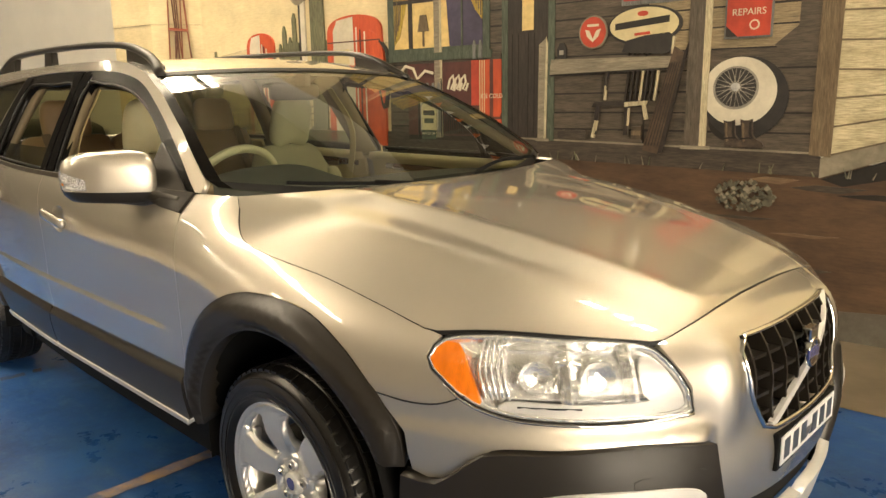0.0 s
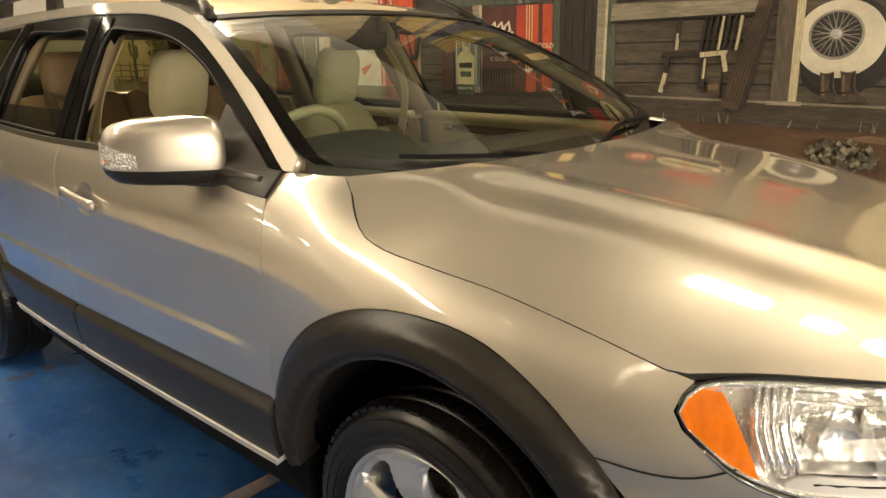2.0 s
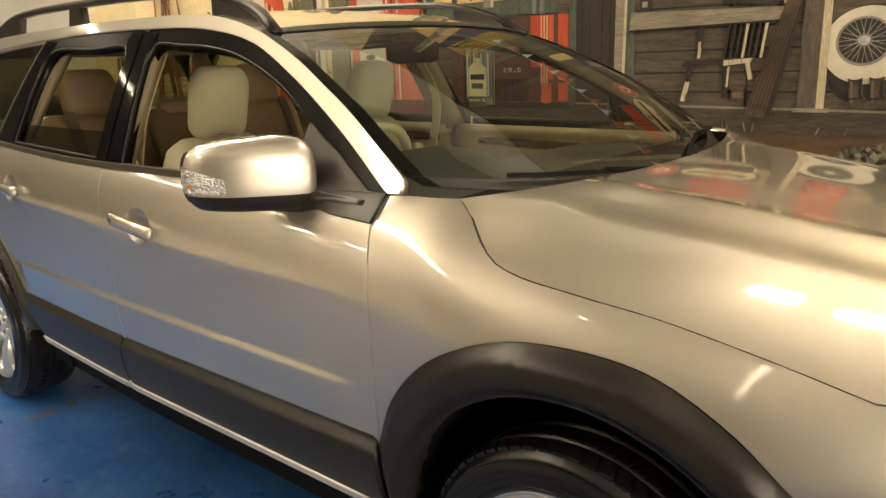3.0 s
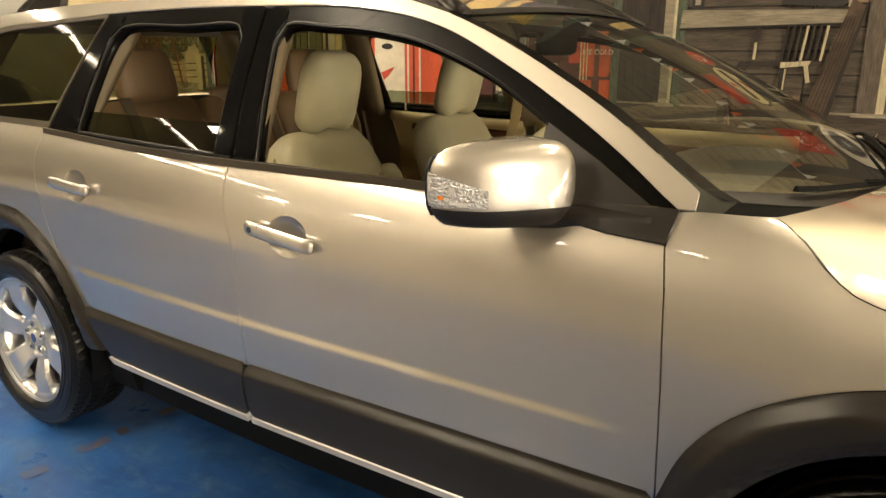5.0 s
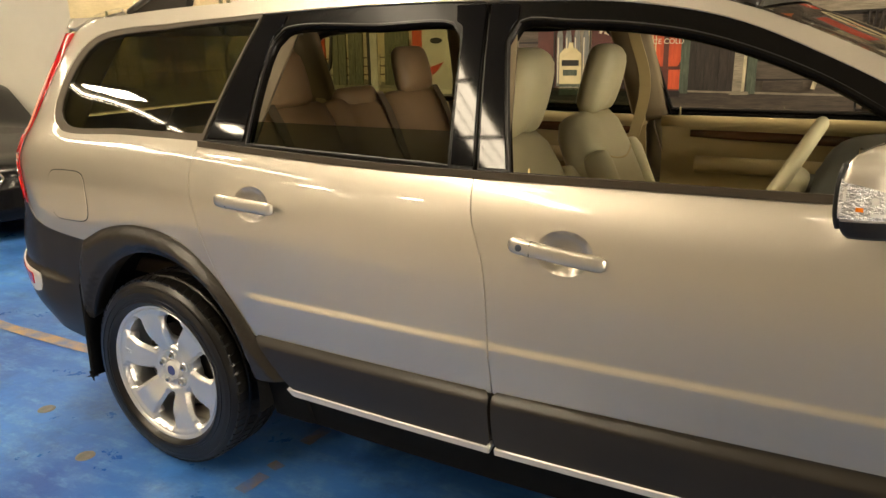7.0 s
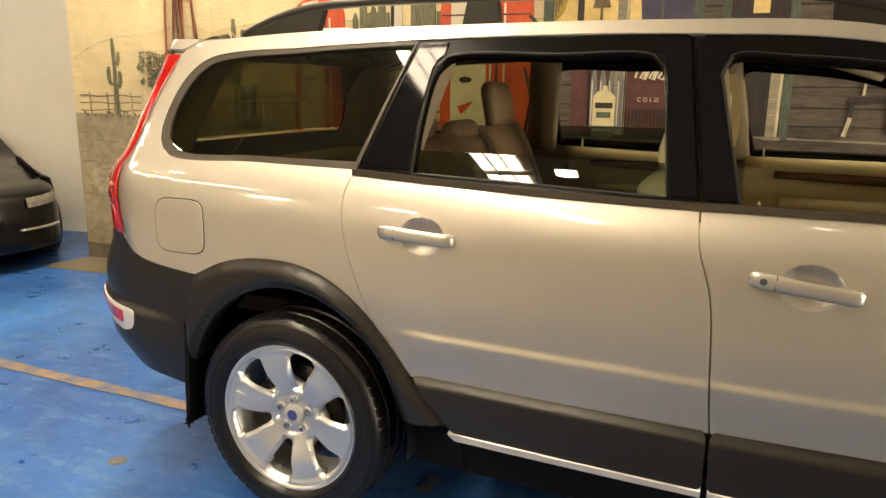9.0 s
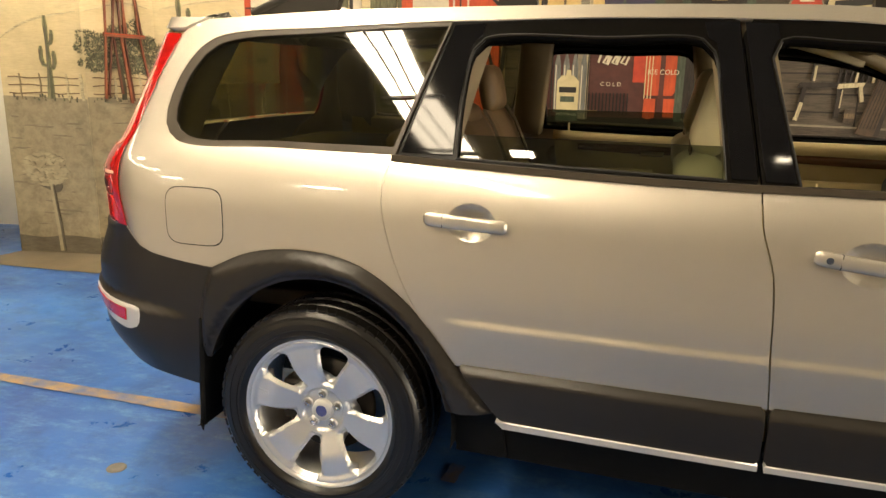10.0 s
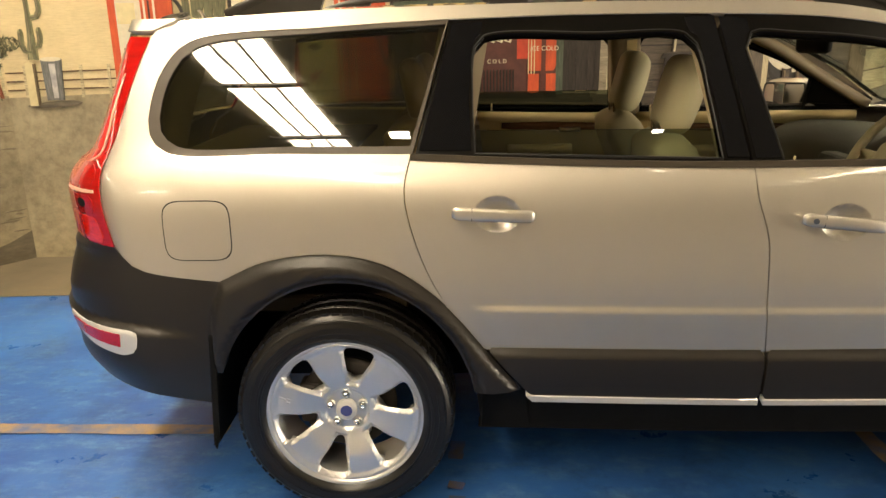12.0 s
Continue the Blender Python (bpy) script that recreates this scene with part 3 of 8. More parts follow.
    sheet("rear_sill_corner", straight([(0.395, 0.40), (0.41, 0.552), (0.425, 0.552), (0.545, 0.41), (0.56, 0.25), (0.41, 0.25)], 0.04, True), UNDER, proud=-0.02, thick=0.03)
    # window frames in black, with the openings
    seam_x = lambda z: 1.165 - 0.075 * (z - 1.095) / 0.407
    fo = cr([(1.25, 1.100), (1.205, 1.27), (1.172, 1.40)]) + cr([(1.172, 1.40), (1.192, 1.445), (1.33, 1.443), (1.50, 1.430), (1.66, 1.400), (1.87, 1.325), (2.03, 1.238)])[1:] + straight([(2.03, 1.238), (2.04, 1.096), (1.27, 1.100)])[1:]
    ro = cr([(0.392, 1.124), (0.382, 1.27), (0.388, 1.415), (0.415, 1.446), (0.75, 1.45), (1.00, 1.446), (1.032, 1.415), (1.06, 1.27), (1.085, 1.108)]) + straight([(1.085, 1.108), (0.392, 1.124)])[1:-1]
    top = cr(WIN_TOP)
    tf = [(x, z + 0.004) for x, z in top if x > 1.095]
    tr = [(x, z + 0.004) for x, z in top if x < 1.085]
    f_out = straight([(1.168, 1.094), (1.093, 1.497)])[:-1] + tf + [(x, belt(x) + 0.003) for x in np.arange(2.28, 1.18, -0.04)]
    r_out = [(0.222, 1.125)] + straight([(0.222, 1.13), (0.316, 1.492)])[1:-1] + tr + straight([(1.087, 1.497), (1.162, 1.094)])[:-1] + [(x, belt(x) + 0.003) for x in np.arange(1.15, 0.24, -0.04)]
    made["ff"] = sheet("window_frame", f_out, FRAME, made["fd"], holes=[fo], proud=-0.006, thick=0.035, step=0.04, label="satin black window frame")
    made["rf"] = sheet("window_frame", r_out, FRAME, made["rd"], holes=[ro], proud=-0.006, thick=0.035, step=0.04, label="satin black window frame")
    # gloss covers on the pillars
    for own, ol in (("ff", [(1.172, 1.112), (1.241, 1.112), (1.198, 1.27), (1.165, 1.40), (1.176, 1.440), (1.185, 1.451), (1.180, 1.487), (1.100, 1.492)]),
                    ("rf", [(1.094, 1.115), (1.153, 1.115), (1.085, 1.492), (1.000, 1.492), (1.012, 1.453), (1.033, 1.44), (1.041, 1.415), (1.069, 1.27)]),
                    ("rf", [(0.234, 1.136), (0.382, 1.136), (0.373, 1.27), (0.379, 1.415), (0.390, 1.440), (0.405, 1.453), (0.410, 1.488), (0.322, 1.484)])):
        sheet("pillar_cover", straight(ol, 0.03, True), BLACK, made[own], proud=-0.0015, thick=0.0045, step=0.03, label="gloss black pillar cover")
    # rubber runs round the openings
    for hole, own in ((fo, "ff"), (ro, "rf")):
        line = [surf(*p) for p in hole]
        vs, fs = sweep(line, ring(0.005, 6), closed=True, up=Vector((0, sgn, 0.4)))
        add_mesh("window_seal", [v + Vector((0, -sgn * 0.012, 0)) for v in vs], fs, RUBBER, made["fd" if own == "ff" else "rd"])
    # belt line trim and quarter window
    line = [surf(x, belt(x) + 0.008) + Vector((0, sgn * 0.004, 0)) for x in np.arange(2.29, 0.2, -0.04)]
    vs, fs = sweep(line, [(-0.006, -0.011), (0.004, -0.010), (0.006, -0.005), (0.006, 0.003), (0.003, 0.007), (-0.006, 0.007)])
    add_mesh("belt_moulding", vs, fs, TRIM, car, smooth=False)
    q_out = cr(QUARTER, 0.03) + straight([(0.31, 1.497), (0.214, 1.125)])[1:-1]
    q_in = cr(QGLASS, 0.03) + straight([(0.302, 1.484), (0.208, 1.148)])[1:-1]
    sheet("quarter_window_surround", q_out, TRIM, made["q"], holes=[q_in], proud=-0.003, thick=0.02, step=0.04)
    sheet("quarter_window", q_in, DARKGLASS, made["q"], proud=-0.008, thick=0, step=0.06, label="dark tinted quarter window")
    # rear door window, most of the way down
    pane = [(0.394, 1.125), (1.088, 1.11), (1.078, 1.196), (0.395, 1.196)]
    sheet("window_pane", straight(pane, 0.06, True), SMOKE, made["rd"], proud=-0.022, thick=0.004, step=0.06, label="tinted rear window, half lowered")
    # door handles
    for x0, z0, dz, own, key in ((1.40, 0.938, -0.012, "fd", True), (0.445, 0.962, -0.004, "rd", False)):
        p = surf(x0, z0)
        # cup behind the handle
        cup = cup_line(x0, z0, 1.01)

        def dish(u, v, x0=x0, z0=z0):
            q = surf(u, v)
            r = math.hypot((u - x0 - 0.012) / 0.068, (v - z0 - 0.002) / 0.052)
            return q + Vector((0, -sgn * (0.024 * max(0.0, 1 - r ** 3) + 0.0006), 0))
        panel("handle_cup", cup, dish, PAINT, made[own], flip=fl, step=0.012, thick=0, label="hollow behind the handle")
        line = [surf(x0 + u, z0 + dz * u / 0.115 + 0.004) + Vector((0, sgn * (0.022 - 0.012 * abs(u / 0.125) ** 6), 0)) for u in np.linspace(-0.114, 0.114, 25)]
        sec = [(0.011 * math.copysign(abs(math.cos(a)) ** 0.7, math.cos(a)), 0.0185 * math.copysign(abs(math.sin(a)) ** 0.7, math.sin(a))) for a in np.linspace(0, 2 * math.pi, 21)[:-1]]
        vs, fs = sweep(line, sec, scales=[(1 - abs(u) ** 22) * 0.35 + 0.65 for u in np.linspace(-1, 1, 25)])
        h = add_mesh("door_handle", vs, fs, PAINT, made[own])
        line = [surf(x0 + u, z0 + dz * u / 0.115 + 0.004) + Vector((0, sgn * 0.0215, 0)) for u in (-0.0605, -0.0585)]
        vs, fs = sweep(line, [(1.03 * a, 1.03 * b) for a, b in sec])
        add_mesh("handle_joint", vs, fs, RUBBER, h)
        if key:
            c = surf(x0 - 0.085, z0 + 0.013) + Vector((0, sgn * 0.032, 0))
            vs, fs = lathe([(-sgn * 0.01, 0.008), (sgn * 0.002, 0.008), (sgn * 0.002, 0.0)], 16, "y", c)
            add_mesh("key_lock", vs, fs, PLATE_K, made[own], smooth=False)
    # roof rail
    rail = cr([(1.735, 1.462), (1.60, 1.533), (1.42, 1.582), (1.15, 1.603), (0.5, 1.616), (0.0, 1.612), (-0.14, 1.598), (-0.26, 1.566), (-0.365, 1.522)], 0.04)
    line = [Vector((x, sgn * (side_point(x, min(1.50, z - 0.02))[1] - 0.052 - max(0, z - 1.52) * 0.15), z)) for x, z in rail]
    vs, fs = sweep(line, [(-0.016, -0.012), (0.016, -0.012), (0.019, 0.002), (0.010, 0.013), (-0.010, 0.013), (-0.019, 0.002)], up=Vector((0, 0, 1)))
    rl = add_mesh("roof_rail", vs, fs, CLAD, car, "dark grey roof rail")
    for x0, x1 in ((1.41, 1.66), (0.455, 0.545), (-0.345, -0.075)):
        # a foot that fills the space under the rail, with a raked inner edge
        xs = np.linspace(x0, x1, 9)
        top = [(x, float(np.interp(-x, [-a for a, b in rail], [b for a, b in rail])) - 0.004) for x in xs]
        foot = [(x + (0.035 * (x - (x0 + x1) / 2) / (x1 - x0)) * (1 if x1 - x0 < 0.2 else 0), 1.520 if x < 1.3 else 1.490 + 0.035 * ease((1.68 - x) / 0.25)) for x in xs]
        if x0 < 0:
            top[-1] = (top[-1][0] + 0.03, top[-1][1])
        loop = foot + top[::-1]
        fvs = []
        for y0 in (-0.015, 0.015):
            for x, z in loop:
                fvs.append(Vector((x, sgn * (side_point(x, 1.5)[1] - 0.060 - max(0, z - 1.56) * 0.12) + y0, z)))
        n = len(loop)
        ffs = [tuple(range(n))[::-1], tuple(range(n, 2 * n))] + [(i, (i + 1) % n, n + (i + 1) % n, n + i) for i in range(n)]
        add_mesh("rail_foot", fvs, ffs, CLAD, rl, smooth=False)
    # mirror sail and mirror
    sheet("mirror_sail", straight([(2.025, 1.112), (2.285, 1.098), (2.165, 1.172), (2.036, 1.240)], 0.04, True), CLAD, made["fd"], proud=0.002, thick=0.01, label="dark plastic mirror base")
    sheet("mirror_foot", straight([(2.07, 1.072), (2.20, 1.052), (2.322, 1.044), (2.328, 1.100), (2.06, 1.110)], 0.04, True), CLAD, made["fd"], proud=0.010, thick=0.02, label="dark plastic mirror foot")
    return made


flank(-1)
flank(1)


def door_mirror(sgn):
    """Housing in body colour over a dark lower shell, on an arm from the sail."""
    def low(z):
        return z if z < 1.098 else 1.098 + (z - 1.098) * 0.85

    def shell(name, z0, z1, mat, parent, label, rows=14, cols=40, grow=0.0):
        vs, fs = [], []
        for i in range(rows + 1):
            v = i / rows
            z = z0 + (z1 - z0) * v
            for j in range(cols):
                a = 2 * math.pi * j / cols
                h = (z - 1.148) / 0.097
                k = max(0.0, 1 - abs(min(max(h, -1), 1)) ** 3.2) ** (1 / 3.0)
                ca, sa = math.cos(a), math.sin(a)
                y = 0.118 * math.copysign(abs(ca) ** 0.62, ca) * (0.30 + 0.70 * k)
                x = math.copysign(abs(sa) ** 0.75, sa) * (0.088 if sa > 0 else 0.035) * (0.2 + 0.8 * k)
                x += -0.055 * y / 0.128 - 0.03 * max(0.0, y / 0.128) ** 2
                taper = 1 - 0.16 * (y / 0.128)
                vs.append(Vector((2.015 + x * taper + grow * sa, sgn * (0.960 + y + grow * ca), low(1.155 + (z - 1.155) * (1 - 0.10 * y / 0.128)))))
        for i in range(rows):
            for j in range(cols):
                a, b = i * cols + j, i * cols + (j + 1) % cols
                fs.append((a, b, b + cols, a + cols) if sgn > 0 else (b, a, a + cols, b + cols))
        fs.append(tuple(range(cols)))
        fs.append(tuple(range(rows * cols, (rows + 1) * cols)))
        bm = bmesh.new()
        bv = [bm.verts.new(v) for v in vs]
        for f in fs:
            bm.faces.new([bv[q] for q in f])
        return part(name, bm, mat, parent, label, True, 50)
    cap = shell("mirror_housing", 1.098, 1.2445, PAINT, car, "champagne silver door mirror housing")
    shell("mirror_lower_shell", 1.062, 1.098, CLAD, cap, "dark plastic lower mirror shell", 5, grow=0.002)
    # glass to the rear
    bm = bmesh.new()
    box(bm, (1.960, 0.885, 1.10), (1.967, 1.050, 1.200), 0.004)
    for v in bm.verts:
        v.co.y *= sgn
    part("mirror_glass", bm, CHROME, cap, "mirror glass")
    def at(z, a):
        h = (z - 1.148) / 0.097
        k = max(0.0, 1 - abs(min(max(h, -1), 1)) ** 3.2) ** (1 / 3.0)
        ca, sa = math.cos(a), math.sin(a)
        y = 0.118 * math.copysign(abs(ca) ** 0.62, ca) * (0.30 + 0.70 * k)
        x = math.copysign(abs(sa) ** 0.75, sa) * 0.035 * (0.2 + 0.8 * k) - 0.055 * y / 0.128 - 0.03 * max(0.0, y / 0.128) ** 2
        return Vector((2.012 + x * (1 - 0.16 * (y / 0.128)), sgn * (0.960 + y), low(1.155 + (z - 1.155) * (1 - 0.10 * y / 0.128))))
    a0, a1 = math.radians(-22), math.radians(-158)
    loop = [at(z, a0) for z in np.linspace(1.085, 1.214, 10)] + [at(1.214, a) for a in np.linspace(a0, a1, 10)[1:-1]]
    loop += [at(z, a1) for z in np.linspace(1.214, 1.085, 10)] + [at(1.085, a) for a in np.linspace(a1, a0, 10)[1:-1]]
    vs, fs = sweep(loop, ring(0.0055, 8), closed=True, up=Vector((1, 0, 0)))
    add_mesh("mirror_rim", vs, fs, RUBBER, cap, "black rim round the mirror glass")
    # arm
    pts = [(2.03, 0.93, 1.078), (2.08, 0.89, 1.072), (2.16, 0.862, 1.072), (2.285, 0.852, 1.066)]
    line = cr([(x, sgn * y, z) for x, y, z in pts], 0.02)
    vs, fs = sweep(line, [(0.02 * math.cos(a), 0.026 * math.sin(a)) for a in np.linspace(0, 2 * math.pi, 13)[:-1]])
    add_mesh("mirror_arm", vs, fs, CLAD, cap, "dark plastic mirror arm")
    # repeater lens on the outer end of the housing
    rows, cols = 9, 16
    vs, fs = [], []
    for i in range(rows):
        for j in range(cols):
            z = 1.104 + 0.092 * i / (rows - 1) * (1 - 0.55 * (j / (cols - 1)) ** 1.5)
            a = math.radians(-40 + 98 * j / (cols - 1))
            h = (z - 1.148) / 0.097
            k = max(0.0, 1 - abs(min(max(h, -1), 1)) ** 3.2) ** (1 / 3.0)
            ca, sa = math.cos(a), math.sin(a)
            y = 0.1195 * math.copysign(abs(ca) ** 0.62, ca) * (0.30 + 0.70 * k)
            x = math.copysign(abs(sa) ** 0.75, sa) * (0.0895 if sa > 0 else 0.035) * (0.2 + 0.8 * k)
            x += -0.055 * y / 0.128 - 0.03 * max(0.0, y / 0.128) ** 2
            taper = 1 - 0.16 * (y / 0.128)
            vs.append(Vector((2.015 + x * taper + 0.003 * sa, sgn * (0.960 + y + 0.002 * ca), low(1.155 + (z - 1.155) * (1 - 0.10 * y / 0.128)))))
    for i in range(rows - 1):
        for j in range(cols - 1):
            a = i * cols + j
            fs.append((a, a + 1, a + cols + 1, a + cols))
    il = add_mesh("indicator_lens", vs, fs, MIRROR_LENS, cap, "clear ribbed side indicator lens")
    out = Vector((0.0012, sgn * 0.0012, 0.0))
    # white facets paint the glints of the lens, round a small amber bulb
    for nm, i0, i1, j0, j1, mat in (("indicator_bulb", 2, 3, 7, 8, AMBER), ("lens_facet", 4, 7, 5, 6, LENS_WHITE), ("lens_facet", 1, 2, 9, 12, LENS_WHITE), ("lens_facet", 4, 6, 9, 10, LENS_WHITE), ("lens_facet", 1, 3, 4, 5, LENS_WHITE)):
        w = j1 - j0 + 1
        pv = [vs[i * cols + j] + out for i in range(i0, i1 + 1) for j in range(j0, j1 + 1)]
        add_mesh(nm, pv, [(r * w + q, r * w + q + 1, (r + 1) * w + q + 1, (r + 1) * w + q) for r in range(i1 - i0) for q in range(w - 1)], mat, il)


# the lens's sparkle is coloured in: pale facets over light and dark noise
LENS_WHITE = material("lens_sparkle_facet", (0.86, 0.84, 0.80), 0.22, 0.35, coat=1.0, noise_scale=60, amount=0.15)
MIRROR_LENS = material("ribbed_sparkle_lens", (0.88, 0.87, 0.85), 0.18, 0.5, coat=1.0, noise_scale=42, alt=(0.42, 0.40, 0.38), bump=0.9, bump_scale=150, stretch=(1, 1, 1.5))
door_mirror(-1)
door_mirror(1)


# ---------------------------------------------------------------- bonnet, screen, roof, tail
def edge_point(s, z):
    x, w = side_point(s, z)
    return Vector((x, -w, z))


def bonnet_lines(n=60):
    b = [edge_point(s, z) for s, z in cr([(a, c) for a, c in SEAM], 0.02)]
    b += [edge_point(s, z) for s, z in cr([(3.33, 0.866), (3.45, 0.872), (3.60, 0.868), (3.78, 0.854), (3.845, 0.8455)], 0.02)]
    b += [edge_point(s, z) for s, z in cr([(3.86, 0.8465), (3.95, 0.863), (4.08, 0.878), (NOSE - 0.15, 0.8850), (NOSE - 0.001, 0.8865)], 0.02)]
    # even steps along the line
    d = np.concatenate([[0], np.cumsum([(q - p).length for p, q in zip(b, b[1:])])])
    A = np.array([tuple(p) for p in b])
    t = np.linspace(0, d[-1], n)
    return [Vector([np.interp(k, d, A[:, i]) for i in range(3)]) for k in t]


def bonnet():
    B = bonnet_lines()
    n = len(B)
    end = B[-1]
    m = 60
    vs, fs = [], []
    x0 = 2.645
    for i, b in enumerate(B):
        k = i / (n - 1)
        cx = x0 + (end.x - x0) * (1 - (1 - k) ** 1.55)
        # height along the middle
        u = (cx - x0) / (end.x - x0)
        cz = 1.098 + (end.z - 1.098) * (0.30 * u + 0.70 * u ** 2.3)
        for j in range(-m, m + 1):
            v = abs(j) / m
            x = cx + (b.x - cx) * v ** (2.1 - 0.75 * ease(u * 4))
            y = abs(b.y) * v
            f = 0.42 * v ** 2 + 0.58 * v ** 5
            z = cz + (b.z - cz) * f
            # two pairs of long ridges that close towards the nose
            lane = 0.455 - 0.06 * u - 0.12 * u * u
            rise = ease((1 - k) * 6) * ease(u * 8 + 0.2) * (1 - v ** 8)
            z += 0.012 * math.exp(-math.hypot(y - lane, 0.012) / 0.045) * rise
            z += 0.005 * math.exp(-math.hypot(y - lane - 0.19, 0.02) / 0.05) * rise
            z -= 0.004 * math.exp(-((y - lane - 0.10) / 0.05) ** 2) * rise
            vs.append(Vector((x, math.copysign(y, j) if j else 0.0, z)))
    w = 2 * m + 1
    for i in range(n - 1):
        for j in range(w - 1):
            a = i * w + j
            fs.append((a, a + w, a + w + 1, a + 1))
    ob = add_mesh("bonnet", vs, fs, PAINT, car)
    # dark gap under the edge
    line = [p + Vector((0, 0, -0.006)) for p in B]
    both = [Vector((p.x, p.y, p.z)) for p in line] + [Vector((p.x, -p.y, p.z)) for p in line[::-1][1:]]
    vs, fs = sweep(both, [(-0.002, -0.004), (0.0022, -0.004), (0.0022, 0.0052), (-0.002, 0.0052)])
    add_mesh("bonnet_gap", vs, fs, RUBBER, ob, smooth=False)
    return ob


bonnet()


def screen_surface(a, b):
    """a: 0 at the base to 1 at the roof, b: -1 to 1 across."""
    e = edge_line(a)
    cx, cz = 2.66 + (1.755 - 2.66) * a, 1.048 + (1.496 - 1.048) * a + 0.035 * math.sin(math.pi * a)
    w = abs(b) ** 2.1
    return Vector((cx + (e.x - cx) * w, b * abs(e.y), cz + (e.z - cz) * w))


def edge_line(a):
    pts = [(2.39, 1.116), (2.15, 1.268), (1.90, 1.392), (1.705, 1.466)]
    d = [0, 0.355, 0.707, 1.0]
    s, z = np.interp(a, d, [p[0] for p in pts]), np.interp(a, d, [p[1] for p in pts])
    return edge_point(float(s), float(z))


def grid(fn, us, vs_):
    vs, fs = [], []
    for u in us:
        for v in vs_:
            vs.append(fn(u, v))
    w = len(vs_)
    for i in range(len(us) - 1):
        for j in range(w - 1):
            a = i * w + j
            fs.append((a, a + 1, a + w + 1, a + w))
    return vs, fs


vs, fs = grid(screen_surface, np.linspace(0.0, 1, 24), np.linspace(-1, 1, 41))
add_mesh("windscreen", vs, fs, SCREEN, car, "clear windscreen").visible_shadow = False
# black band round the screen
for name, us, bs in (("screen_band", np.linspace(0.955, 1.0, 4), np.linspace(-1, 1, 41)), ("screen_band", np.linspace(0.0, 0.05, 4), np.linspace(-1, 1, 41)),
                     ("screen_band", np.linspace(0, 1, 20), np.linspace(-1, -0.955, 4)), ("screen_band", np.linspace(0, 1, 20), np.linspace(0.955, 1, 4))):
    vs, fs = grid(lambda a, b: screen_surface(a, b) + Vector((0.002, 0, 0.003)), us, bs)
    add_mesh(name, vs, fs, FRAME if len(bs) == 4 else RUBBER, car)
# cowl, with wipers
vs, fs = grid(lambda a, b: Vector((2.36 + (0.33 - 0.20 * b * b) * a, b * 0.76, 1.066 - 0.02 * a - 0.004 * b * b)), np.linspace(0, 1, 6), np.linspace(-1, 1, 20))
add_mesh("cowl_panel", vs, fs, UNDER, car)
for y0, y1, a1 in ((-0.06, -0.60, 0.05), (0.62, 0.04, 0.11)):
    line = [screen_surface(0.025 + (a1 - 0.025) * math.sin(math.pi * k / 16) * 0.7 + 0.015 * k / 16, (y0 + (y1 - y0) * k / 16) / 0.78) + Vector((0.012, 0, 0.016)) for k in range(17)]
    vs, fs = sweep(line, [(-0.006, -0.005), (0.006, -0.005), (0.003, 0.006), (-0.003, 0.006)])
    wp = add_mesh("wiper", vs, fs, UNDER, car, "black wiper", smooth=False)
    arm = [screen_surface(0.01, (y0 + 0.05) / 0.78) + Vector((0.0, 0, 0.004)), screen_surface(0.02, y0 / 0.78) + Vector((0.01, 0, 0.018)), screen_surface(0.02 + 0.6 * a1, (y0 + y1) / 2 / 0.78) + Vector((0.014, 0, 0.022))]
    vs, fs = sweep(arm, ring(0.006, 6))
    add_mesh("wiper_arm", vs, fs, UNDER, wp)


def roof_surface(u, b):
    """u: 0 at the screen to 1 at the tail."""
    x = 1.705 + (-0.50 - 1.705) * u
    z = float(np.interp(-x, [-1.705, -1.62, -1.45, -1.0, -0.3, 0.13, 0.50], [1.466, 1.490, 1.522, 1.538, 1.536, 1.526, 1.504]))
    e = edge_point(x, z)
    w = abs(b) ** 2.4
    bow = 0.05 * (1 - u) ** 6 - 0.12 * u ** 10
    return Vector((x + bow * (1 - w), b * abs(e.y), z + (0.024 + 0.006 * (1 - u) ** 6) * (1 - w)))


vs, fs = grid(roof_surface, np.linspace(0, 1, 40), np.linspace(-1, 1, 33))
add_mesh("roof", vs, fs, PAINT, car, "champagne silver roof")
vs, fs = grid(lambda u, b: roof_surface(u, b * 0.97) - Vector((0, 0, 0.035)), np.linspace(0.01, 1, 24), np.linspace(-1, 1, 21))
add_mesh("headliner", vs, fs, HEADLINER, car, "beige cloth headliner")
# aerial fin
bm = bmesh.new()
box(bm, (-0.36, -0.020, 1.53), (-0.22, 0.020, 1.585), 0.012)
for v in bm.verts:
    v.co.x -= 0.05 * max(0.0, (v.co.z - 1.54) / 0.045)
part("roof_aerial", bm, PAINT, car)


